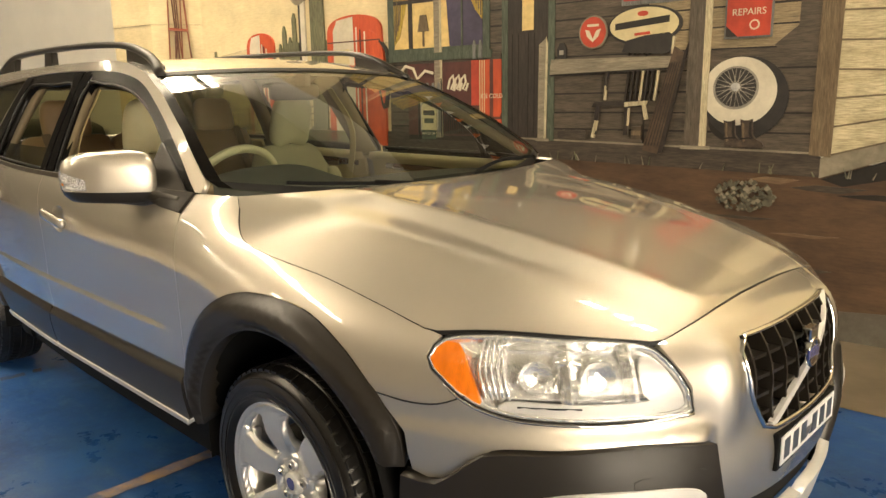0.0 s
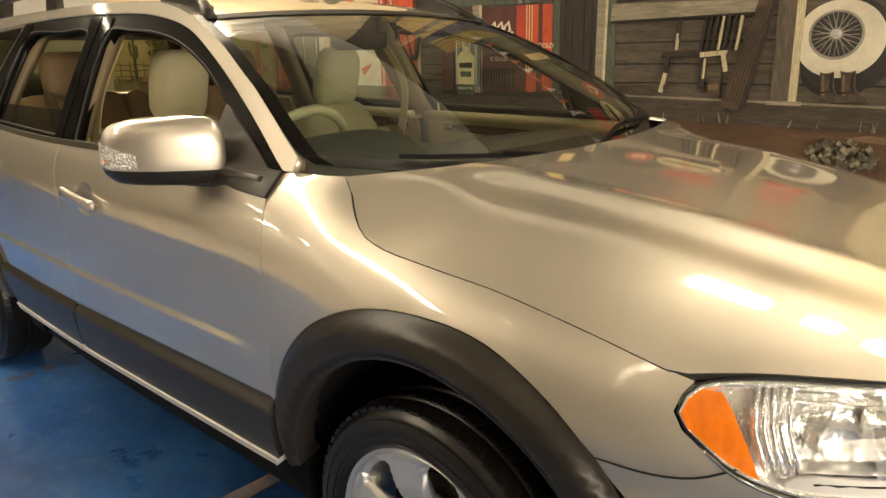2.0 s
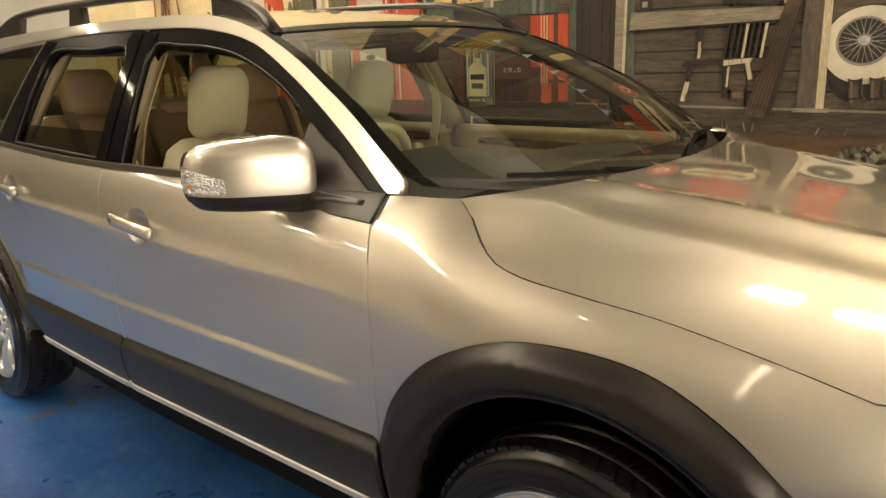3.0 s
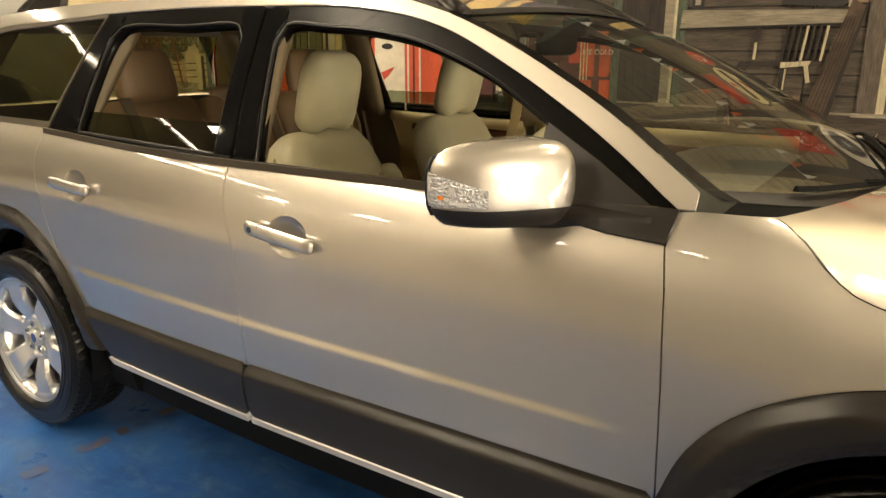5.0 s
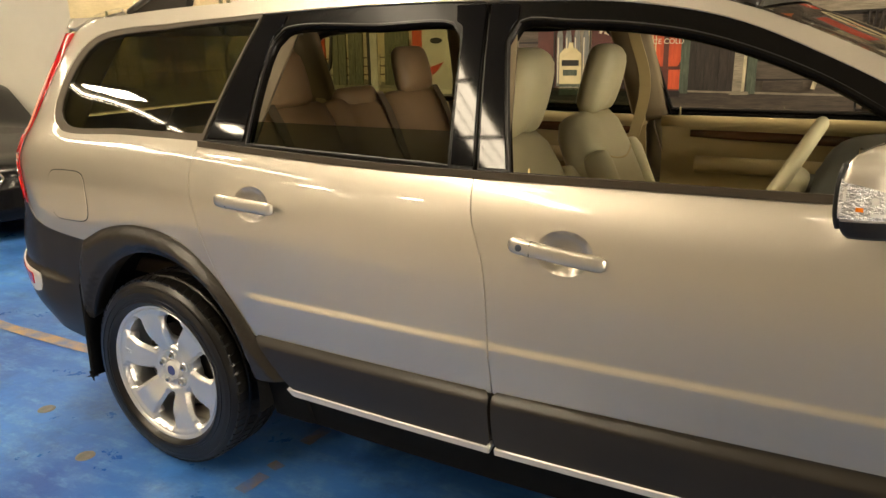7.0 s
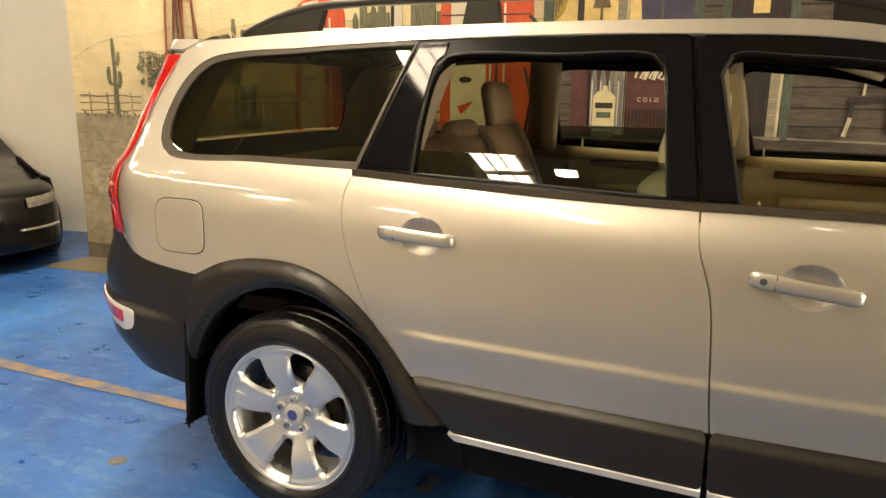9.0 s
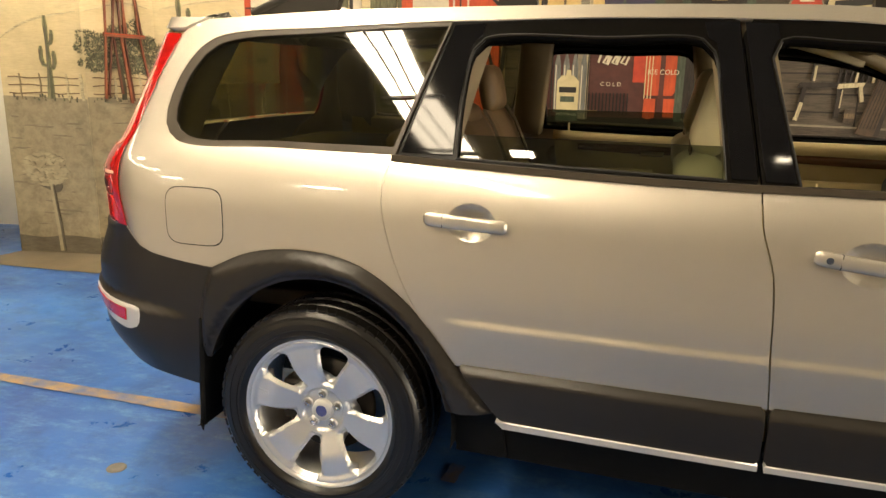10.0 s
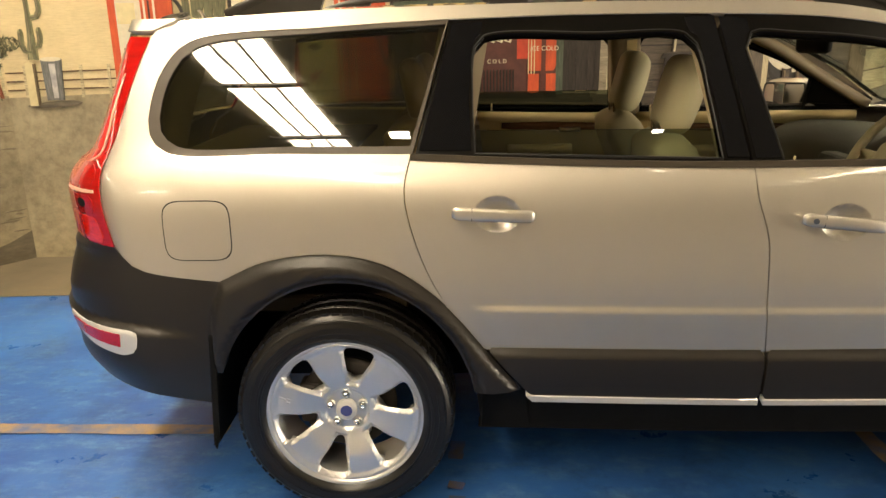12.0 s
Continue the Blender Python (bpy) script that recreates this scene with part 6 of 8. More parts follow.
    prof = cr(prof, 0.04)
    ys = np.linspace(-0.80, 0.80, 41)
    for y in ys:
        hump = 0.085 * math.exp(-((y + 0.385) / 0.27) ** 4) + 0.012
        for x, z in prof:
            k = ease((z - 0.9) / 0.1)
            vs.append(Vector((x - 0.02 * math.cos(y * 1.7) * k - 0.12 * (y / 0.8) ** 2 * ease((x - 2.1) / 0.4), y * (1 - 0.12 * ease((x - 2.2) / 0.3)), z + hump * k * ease((2.35 - x) / 0.35) - 0.02 * (y / 0.8) ** 4 * k)))
    w = len(prof)
    for i in range(len(ys) - 1):
        for j in range(w - 1):
            a = i * w + j
            fs.append((a, a + 1, a + w + 1, a + w))
    dash = add_mesh("dashboard", vs, fs, DASH, car, "dark grey dashboard")
    bm = bmesh.new()
    box(bm, (1.80, -0.12, 0.45), (1.90, 0.12, 0.98), 0.02)
    part("centre_console", bm, DASH, dash)
    bm = bmesh.new()
    box(bm, (1.05, -0.11, 0.34), (1.85, 0.11, 0.62), 0.03)
    part("tunnel_console", bm, CREAM, dash)
    # steering wheel
    st = tagged(new("steering_wheel"), "cream leather steering wheel")
    st.parent = car
    m = Matrix.Translation((1.79, -0.385, 1.025)) @ Matrix.Rotation(radians(28), 4, "Y")
    line = [m @ Vector((0, 0.185 * math.cos(a), 0.185 * math.sin(a))) for a in np.linspace(0, 2 * math.pi, 49)[:-1]]
    vs, fs = sweep(line, ring(0.0165, 10), closed=True, up=m.to_3x3() @ Vector((1, 0, 0)))
    add_mesh("wheel_rim", vs, fs, LEATHER, st)
    bm = bmesh.new()
    cushion(bm, (-0.01, -0.075, -0.065), (0.06, 0.075, 0.065), m, 0.03)
    part("wheel_hub", bm, LEATHER, st, smooth=True)
    for a in (0, math.pi, -math.pi / 2):
        line = [m @ Vector((0.02, r * math.cos(a), r * math.sin(a))) for r in (0.05, 0.12, 0.18)]
        vs, fs = sweep(line, [(-0.02, -0.008), (0.02, -0.008), (0.02, 0.008), (-0.02, 0.008)], up=Vector((1, 0, 0.3)))
        add_mesh("wheel_spoke", vs, fs, LEATHER, st)
    line = [m @ Vector((0.05, 0, 0)), Vector((2.05, -0.385, 0.88))]
    vs, fs = sweep(line, ring(0.04, 10))
    add_mesh("steering_column", vs, fs, DASH, st)
    # rear-view mirror
    bm = bmesh.new()
    cushion(bm, (1.66, -0.125, 1.365), (1.70, 0.125, 1.435), None, 0.02)
    rm = part("rear_view_mirror", bm, UNDER, car, "black rear-view mirror", smooth=True)
    bm = bmesh.new()
    box(bm, (1.70, -0.015, 1.42), (1.78, 0.015, 1.475), 0.006)
    part("mirror_stalk", bm, UNDER, rm)
    for y in (-0.385, 0.385):
        bm = bmesh.new()
        box(bm, (1.44, y - 0.2, 1.478), (1.66, y + 0.2, 1.490), 0.005)
        part("sun_visor", bm, HEADLINER, car)


cabin()

# ---------------------------------------------------------------- the painted wall
def brush(name, color, alt, scale=4.0, stretch=(1, 1, 1), rough=0.6, grain=0.0):
    m = material("mural_" + name, color, rough, noise_scale=scale, alt=alt, stretch=stretch, bump=0.04, bump_scale=90)
    nt = m.node_tree
    b = nt.nodes["Principled BSDF"]
    col = b.inputs["Base Color"].links[0].from_socket
    tc = nt.nodes.new("ShaderNodeTexCoord")
    # fine brush strokes along the grain, then broad uneven tone
    for k, sc, st, lo, hi, low in ((0, 14.0, (1, 1, 1), 0.34, 0.60, grain or (0.50 if max(stretch) >= 5 else 0.80)), (1, 1.7, (1, 1, 1), 0.30, 0.62, 0.78)):
        mp = nt.nodes.new("ShaderNodeMapping")
        mp.inputs["Scale"].default_value = tuple(2.2 * s if s > 1 else 1.0 for s in stretch) if k == 0 else st
        nt.links.new(tc.outputs["Object"], mp.inputs["Vector"])
        n = nt.nodes.new("ShaderNodeTexNoise")
        n.inputs["Scale"].default_value = sc
        n.inputs["Detail"].default_value = 9
        n.inputs["Roughness"].default_value = 0.7
        nt.links.new(mp.outputs[0], n.inputs["Vector"])
        r = nt.nodes.new("ShaderNodeMapRange")
        r.inputs["From Min"].default_value, r.inputs["From Max"].default_value = lo, hi
        r.inputs["To Min"].default_value, r.inputs["To Max"].default_value = low, 1.08
        nt.links.new(n.outputs["Fac"], r.inputs["Value"])
        v = nt.nodes.new("ShaderNodeVectorMath")
        v.operation = "SCALE"
        nt.links.new(col, v.inputs[0])
        nt.links.new(r.outputs[0], v.inputs["Scale"])
        col = v.outputs[0]
    nt.links.new(col, b.inputs["Base Color"])
    return m


M_SKY = brush("sky_cream", (0.65, 0.55, 0.335), (0.54, 0.44, 0.25), 0.9, (1, 1, 3), grain=0.93)
M_DUNE = brush("dune", (0.60, 0.495, 0.295), (0.50, 0.40, 0.225), 1.2, (1, 1, 4), grain=0.93)
M_SAND = brush("desert_sand", (0.36, 0.305, 0.195), (0.255, 0.212, 0.135), 3.0, (1, 1, 1), grain=0.70)
M_SAND2 = brush("desert_shade", (0.16, 0.135, 0.095), (0.09, 0.075, 0.05), 5, (1, 1, 2))
M_SAND3 = brush("desert_furrow", (0.24, 0.20, 0.135), (0.16, 0.13, 0.085), 4, (1, 1, 2))
M_BUSH_P = brush("bush_pale", (0.42, 0.36, 0.23), (0.33, 0.28, 0.18), 9)
M_CACTUS_L = brush("cactus_pale", (0.33, 0.31, 0.17), (0.20, 0.19, 0.10), 20, (5, 5, 1))
M_LEAF_D = brush("leaf_dark", (0.085, 0.075, 0.040), (0.045, 0.04, 0.022), 16)
M_RUST_D = brush("tower_shade", (0.17, 0.062, 0.032), (0.10, 0.04, 0.022), 10)
M_RAIL = brush("fence_rail_brown", (0.15, 0.092, 0.048), (0.09, 0.055, 0.03), 10)
M_DIRT = brush("red_dirt", (0.115, 0.066, 0.034), (0.05, 0.028, 0.016), 2.6, (1, 1, 3.2))
M_DIRT_L = brush("dirt_light", (0.19, 0.125, 0.07), (0.12, 0.075, 0.04), 6, (1, 1, 4))
M_GREY = brush("grey_base", (0.13, 0.115, 0.09), (0.085, 0.075, 0.06), 2.0)
M_PORCH = brush("porch_board", (0.085, 0.066, 0.048), (0.04, 0.03, 0.022), 6, (1, 1, 5))
M_STONE = brush("pale_stone", (0.27, 0.235, 0.17), (0.17, 0.145, 0.10), 8)
M_PLANK = brush("shaded_plank", (0.125, 0.10, 0.072), (0.05, 0.038, 0.028), 5, (1, 1, 7))
M_PLANK_L = brush("sunlit_plank", (0.36, 0.285, 0.17), (0.22, 0.165, 0.095), 5, (1, 1, 7))
M_GAP = brush("plank_gap", (0.022, 0.016, 0.012), (0.012, 0.01, 0.008), 8)
M_POST = brush("grey_post", (0.14, 0.115, 0.085), (0.075, 0.058, 0.042), 9, (6, 6, 1))
M_CREAMPOST = brush("cream_edge", (0.60, 0.52, 0.34), (0.47, 0.40, 0.25), 9, (6, 6, 1))
M_TANPOST = brush("tan_post", (0.20, 0.145, 0.082), (0.115, 0.08, 0.045), 7, (7, 7, 1))
M_CLAP = brush("cream_clapboard", (0.60, 0.52, 0.33), (0.47, 0.39, 0.23), 4, (1, 1, 5))
M_CLAPSH = brush("clapboard_shade", (0.17, 0.13, 0.075), (0.10, 0.075, 0.045), 6)
M_BEAM = brush("weathered_beam", (0.33, 0.285, 0.205), (0.20, 0.17, 0.12), 6, (1, 1, 8))
M_DARK = brush("dark_wood", (0.045, 0.034, 0.026), (0.02, 0.015, 0.012), 6, (6, 6, 1))
M_BOARD = brush("leaning_board", (0.11, 0.072, 0.045), (0.05, 0.032, 0.02), 7)
M_GREEN = brush("green_frame", (0.10, 0.125, 0.085), (0.055, 0.07, 0.05), 6, (5, 5, 1))
M_RED = brush("sign_red", (0.47, 0.060, 0.028), (0.36, 0.04, 0.02), 5)
M_ORANGE = brush("pump_red", (0.56, 0.095, 0.028), (0.40, 0.055, 0.02), 5, (4, 4, 1))
M_MAROON = brush("cooler_maroon", (0.105, 0.035, 0.026), (0.06, 0.022, 0.018), 5)
M_WHITE = brush("pump_white", (0.60, 0.55, 0.43), (0.48, 0.43, 0.32), 4, grain=0.93)
M_YELLOW = brush("sign_cream", (0.60, 0.52, 0.30), (0.50, 0.42, 0.23), 5, grain=0.93)
M_CURTAIN = brush("curtain_yellow", (0.52, 0.38, 0.06), (0.33, 0.22, 0.03), 12, (5, 5, 1))
M_GLOW = brush("lit_pane", (0.72, 0.55, 0.24), (0.60, 0.40, 0.13), 3)
M_NIGHT = brush("dusk_pane", (0.075, 0.06, 0.11), (0.045, 0.04, 0.07), 3)
M_BLACK = brush("tyre_black", (0.02, 0.018, 0.016), (0.035, 0.03, 0.026), 12)
M_WW = brush("whitewall", (0.62, 0.57, 0.45), (0.52, 0.47, 0.36), 4, grain=0.93)
M_SPOKE = brush("wire_grey", (0.33, 0.30, 0.25), (0.18, 0.16, 0.13), 9)
M_HUB = brush("hub_chrome", (0.55, 0.53, 0.50), (0.30, 0.29, 0.30), 14)
M_BOOT = brush("boot_brown", (0.095, 0.068, 0.045), (0.04, 0.028, 0.02), 14)
M_BUSH = brush("sage_bush", (0.155, 0.14, 0.095), (0.05, 0.045, 0.03), 22)
M_CACTUS = brush("cactus_green", (0.19, 0.185, 0.10), (0.09, 0.09, 0.05), 16, (5, 5, 1))
M_RUST = brush("rusty_tower", (0.33, 0.105, 0.045), (0.20, 0.06, 0.03), 10)
M_FENCE = brush("fence_wood", (0.33, 0.26, 0.15), (0.20, 0.155, 0.09), 8)
M_STEEL = brush("bucket_grey", (0.22, 0.22, 0.20), (0.12, 0.12, 0.115), 8, (5, 5, 1))
M_TXT = material("mural_cream_paint", (0.58, 0.52, 0.38), 0.6)
M_TXTK = material("mural_black_paint", (0.02, 0.017, 0.014), 0.6)

mural = tagged(new("mural"), "painted mural of an old roadside filling station in a desert", "mural", kind="structure")


def on_main(u, z, d):
    return Vector((u + 0.08 * d, wy(u) - d, z))


LAYER = [0]


def flat(name, pts, mat, lift=None, place=on_main, parent=mural):
    """A painted shape: a thin sheet that stands a hair off the wall."""
    LAYER[0] += 1
    d = 0.004 + (lift if lift is not None else 0) * 0.002 + (LAYER[0] % 9) * 0.00012
    n = len(pts)
    vs = [place(u, z, d) for u, z in pts] + [place(u, z, 0.001) for u, z in pts]
    fs = [tuple(range(n))] + [(i, (i + 1) % n, n + (i + 1) % n, n + i) for i in range(n)]
    bm = bmesh.new()
    bv = [bm.verts.new(v) for v in vs]
    for f in fs:
        try:
            bm.faces.new([bv[i] for i in f])
        except ValueError:
            pass
    return part(name, bm, mat, parent)


def rect(x0, z0, x1, z1, s0=0.0, s1=0.0):
    return [(x0, z0), (x1, z0 + s0), (x1, z1 + s1), (x0, z1)]


def disc(cx, cz, rx, rz, n=36, a0=0.0, a1=2 * math.pi):
    full = abs(a1 - a0 - 2 * math.pi) < 1e-6
    return [(cx + rx * math.cos(a), cz + rz * math.sin(a)) for a in np.linspace(a0, a1, n + (1 if full else 0))[: n if full else None]]


def stroke(p, q, w0, w1=None):
    (x0, z0), (x1, z1) = p, q
    w1 = w0 if w1 is None else w1
    d = math.hypot(x1 - x0, z1 - z0) or 1
    nx, nz = -(z1 - z0) / d, (x1 - x0) / d
    return [(x0 + nx * w0, z0 + nz * w0), (x0 - nx * w0, z0 - nz * w0), (x1 - nx * w1, z1 - nz * w1), (x1 + nx * w1, z1 + nz * w1)]


def band(line, w):
    """A painted line of some width along points."""
    L, R = [], []
    for i, p in enumerate(line):
        a, b = line[max(i - 1, 0)], line[min(i + 1, len(line) - 1)]
        dx, dz = b[0] - a[0], b[1] - a[1]
        d = math.hypot(dx, dz) or 1
        ww = w[i] if isinstance(w, (list, tuple)) else w
        L.append((p[0] - dz / d * ww, p[1] + dx / d * ww))
        R.append((p[0] + dz / d * ww, p[1] - dx / d * ww))
    return L + R[::-1]


def lettering(text, u, z, size, mat, lift=8, place=on_main, yaw=None, spread=1.0):
    cu = bpy.data.curves.new("lettering", "FONT")
    cu.body = text
    cu.size = size
    cu.align_x, cu.align_y = "CENTER", "CENTER"
    cu.extrude = 0.0008
    cu.space_character = spread
    cu.materials.append(mat)
    ob = new("lettering", cu)
    ob.parent = mural
    ob.matrix_basis = Matrix.Translation(place(u, z, 0.004 + lift * 0.002)) @ Matrix.Rotation(math.atan(0.08), 4, "Z") @ Matrix.Rotation(math.pi / 2, 4, "X")
    return ob


rng = random.Random(4)
# grounds
flat("sky", rect(-2.80, 0.95, 0.2, 3.9), M_SKY, 0)
crest = cr([(-2.66, 1.735), (-2.45, 1.765), (-2.15, 1.80), (-1.90, 1.825), (-1.5, 1.80), (-1.0, 1.76), (-0.5, 1.80), (0.1, 1.78)], 0.06)
flat("far_dunes", crest + [(0.1, 1.0), (-2.80, 1.0), (-2.80, 1.70)], M_DUNE, 1)
flat("dune_light", band(crest[1:-1], 0.007), M_CLAP, 2)
flat("desert", [(-2.80, 0.0), (4.9, 0.0), (4.9, 1.12), (3.3, 0.98), (0.0, 1.06), (-1.0, 1.12), (-2.80, 1.10)], M_DIRT, 1)
flat("desert_left", [(-2.80, 0.0), (-0.9, 0.0), (-0.6, 0.5), (-0.3, 1.04), (-1.2, 1.14), (-2.80, 1.10)], M_SAND, 2)
flat("sky_right", rect(3.3, 1.05, 9.0, 3.9), M_SKY, 0)
flat("dirt_far_right", rect(4.9, 0.0, 9.0, 1.10), M_DIRT, 1)
flat("grey_base", [(2.2, 0.0), (9.0, 0.0), (9.0, 0.18), (3.6, 0.20), (3.0, 0.15), (2.4, 0.16)], M_GREY, 3)
for i in range(46):
    x, z = rng.uniform(0.3, 4.8), rng.uniform(0.2, 0.88)
    w = rng.uniform(0.05, 0.28)
    h = rng.uniform(0.006, 0.022)
    flat("dirt_stroke", [(x - w, z), (x - w * 0.3, z + h), (x + w * 0.4, z + h * 0.7), (x + w, z + 0.01), (x + w * 0.3, z - h), (x - w * 0.5, z - h * 0.6)], rng.choice([M_DIRT_L, M_DIRT_L, M_GAP, M_PORCH]), 3 + i % 3)
# building: shaded wall of planks
flat("house_wall", rect(-0.1, 1.02, 3.05, 3.9), M_GAP, 3)
z, k = 1.03, 0
while z < 3.85:
    h = 0.118 + rng.uniform(-0.012, 0.012)
    for x0, x1 in ((-0.1, 0.55), (0.56, 1.0), (1.40, 2.05), (2.06, 3.04)):
        lit = z > 1.56 and x0 > 2
        w = rng.uniform(-0.004, 0.004)
        flat("painted_plank", [(x0, z + w), (x1, z - w), (x1, z + h - 0.012), ((x0 + x1) / 2, z + h - 0.009 + w), (x0, z + h - 0.012)], M_PLANK_L if lit else M_PLANK, 4)
    z += h
# shadow over the right end of the sunlit planks
flat("eave_shadow", [(2.90, 1.55), (3.04, 1.55), (3.04, 3.0), (2.94, 3.0), (2.92, 1.72), (2.80, 1.62)], M_PLANK, 6)
# porch
flat("porch_floor", [(-0.3, 0.97), (3.08, 0.905), (3.08, 1.015), (3.02, 1.035), (1.2, 1.075), (-0.3, 1.10)], M_PORCH, 5)
flat("porch_light_edge", [(1.0, 1.068), (3.03, 1.028), (3.03, 1.040), (1.0, 1.080)], M_STONE, 6)
flat("porch_end", [(3.08, 0.90), (3.45, 1.03), (3.45, 1.12), (3.08, 1.012)], M_STONE, 6)
flat("porch_shadow", [(3.09, 0.895), (3.46, 1.03), (3.9, 1.0), (3.5, 0.93), (3.2, 0.86)], M_GAP, 4)
for i in range(26):
    x = rng.uniform(1.2, 3.5)
    zz = 0.905 + (3.08 - min(x, 3.08)) * 0.02
    flat("grass_blade", stroke((x, zz), (x + rng.uniform(-0.02, 0.02), zz + rng.uniform(0.02, 0.06)), 0.004, 0.001), rng.choice([M_BUSH, M_CACTUS, M_STONE]), 8)
# sunlit clapboards round the corner
z = 1.03
k = 0
while z < 3.6:
    s = 0.075 - 0.03 * k
    flat("painted_clapboard", [(3.13, z), (3.40, z + s + 0.008), (3.40, z + 0.152 + s), (3.13, z + 0.150)], M_CLAP, 6)
    flat("clapboard_shadow", [(3.13, z - 0.006), (3.40, z + s - 0.002), (3.40, z + s + 0.008), (3.13, z + 0.004)], M_CLAPSH, 7)
    z += 0.150 - 0.012 * 0
    k = min(k + 1, 3)
for i in range(7):
    zz = 1.15 + i * 0.16
    flat("far_board", rect(3.41, zz, 4.1, zz + 0.035), M_GAP, 4)
    flat("far_board_light", rect(3.41, zz + 0.035, 4.1, zz + 0.15), M_PLANK, 3)
flat("corner_post", [(3.02, 1.025), (3.13, 1.015), (3.145, 3.8), (3.045, 3.8)], M_TANPOST, 8)
# door and frames
flat("doorway", rect(1.03, 1.06, 1.29, 3.2), M_DARK, 6)
for x in (1.07, 1.12, 1.20, 1.25):
    flat("door_groove", rect(x, 1.08, x + 0.004, 1.78), M_GAP, 7)
flat("door_glass", rect(1.155, 1.80, 1.245, 2.06), M_GLOW, 8)
flat("door_post_green", rect(0.985, 1.06, 1.035, 3.2), M_GREEN, 7)
flat("screen_door", rect(1.36, 1.06, 1.41, 3.2), M_GREEN, 7)
flat("dark_gap", rect(1.29, 1.06, 1.37, 3.2), M_DARK, 6)
# porch posts
flat("porch_post", [(1.285, 1.07), (1.335, 1.07), (1.345, 1.74), (1.29, 1.70)], M_BEAM, 8)
flat("porch_post_light", [(1.335, 1.07), (1.352, 1.07), (1.360, 1.70), (1.345, 1.75)], M_CREAMPOST, 8)
flat("porch_post_upper", rect(1.285, 1.72, 1.345, 3.3), M_DARK, 7)
flat("post_foot", rect(1.27, 1.055, 1.375, 1.074), M_BEAM, 9)
flat("porch_post", rect(2.32, 1.05, 2.415, 3.3), M_POST, 9)
flat("porch_post_light", rect(2.412, 1.05, 2.450, 3.3), M_CREAMPOST, 10)
flat("post_foot", rect(2.30, 1.035, 2.475, 1.056), M_BEAM, 11)
flat("window_post", rect(0.37, 1.06, 0.43, 3.3), M_BEAM, 9)
flat("window_post_light", rect(0.425, 1.06, 0.445, 3.3), M_CREAMPOST, 10)
# rail
flat("porch_rail", [(1.38, 1.500), (2.20, 1.520), (2.26, 1.585), (1.39, 1.598)], M_BEAM, 12)
flat("rail_shadow", [(1.38, 1.488), (2.20, 1.508), (2.20, 1.520), (1.38, 1.500)], M_GAP, 11)
# chair
flat("chair_seat", [(1.70, 1.285), (2.03, 1.300), (2.08, 1.325), (1.72, 1.320)], M_DARK, 13)
flat("chair_seat_light", [(1.93, 1.285), (2.07, 1.300), (2.08, 1.325), (1.93, 1.315)], M_CREAMPOST, 14)
for a, b, w, mt in (((1.745, 1.29), (1.715, 1.11), 0.012, M_DARK), ((1.735, 1.20), (1.71, 1.09), 0.011, M_CREAMPOST), ((1.945, 1.29), (1.94, 1.11), 0.014, M_DARK), ((1.958, 1.28), (1.952, 1.17), 0.004, M_CREAMPOST), ((2.055, 1.30), (2.075, 1.21), 0.010, M_CREAMPOST),
                    ((1.80, 1.50), (1.785, 1.33), 0.010, M_DARK), ((1.795, 1.42), (1.79, 1.33), 0.007, M_CREAMPOST)):
    flat("chair_stick", stroke(a, b, w), mt, 13)
for i in range(7):
    x = 1.93 + i * 0.032
    flat("chair_spindle", stroke((x + 0.02, 1.505), (x, 1.325), 0.006), M_CREAMPOST if i in (3, 6) else M_DARK, 13)
flat("chair_back", [(1.90, 1.620), (1.93, 1.690), (2.05, 1.715), (2.20, 1.725), (2.235, 1.70), (2.225, 1.62), (2.18, 1.60)], M_BLACK, 14)
for i in range(8):
    x = 1.94 + i * 0.034
    flat("chair_spindle", stroke((x + 0.002, 1.64), (x, 1.60), 0.007), M_DARK, 13)
flat("chair_edge", stroke((2.232, 1.70), (2.225, 1.60), 0.006), M_CREAMPOST, 15)
# board leaning on the post
flat("leaning_board", [(2.06, 1.02), (2.16, 1.00), (2.30, 1.60), (2.24, 1.64)], M_BOARD, 15)
flat("board_shadow", [(2.16, 1.00), (2.19, 1.01), (2.325, 1.66), (2.30, 1.60)], M_DARK, 14)
for i in range(5):
    flat("board_grain", stroke((2.08 + i * 0.02, 1.05), (2.22 + i * 0.014, 1.55), 0.002), M_DARK, 16)
flat("tin", rect(1.985, 1.085, 2.045, 1.165), M_BOOT, 13)
flat("tin_label", rect(1.985, 1.11, 2.045, 1.14), M_TANPOST, 14)
flat("lantern", [(1.44, 1.60), (1.50, 1.60), (1.505, 1.66), (1.485, 1.70), (1.455, 1.70), (1.435, 1.66)], M_BLACK, 12)
flat("lantern_glass", rect(1.455, 1.625, 1.485, 1.655), M_SPOKE, 13)
flat("crate", rect(1.45, 1.08, 1.66, 1.135), M_PORCH, 12)
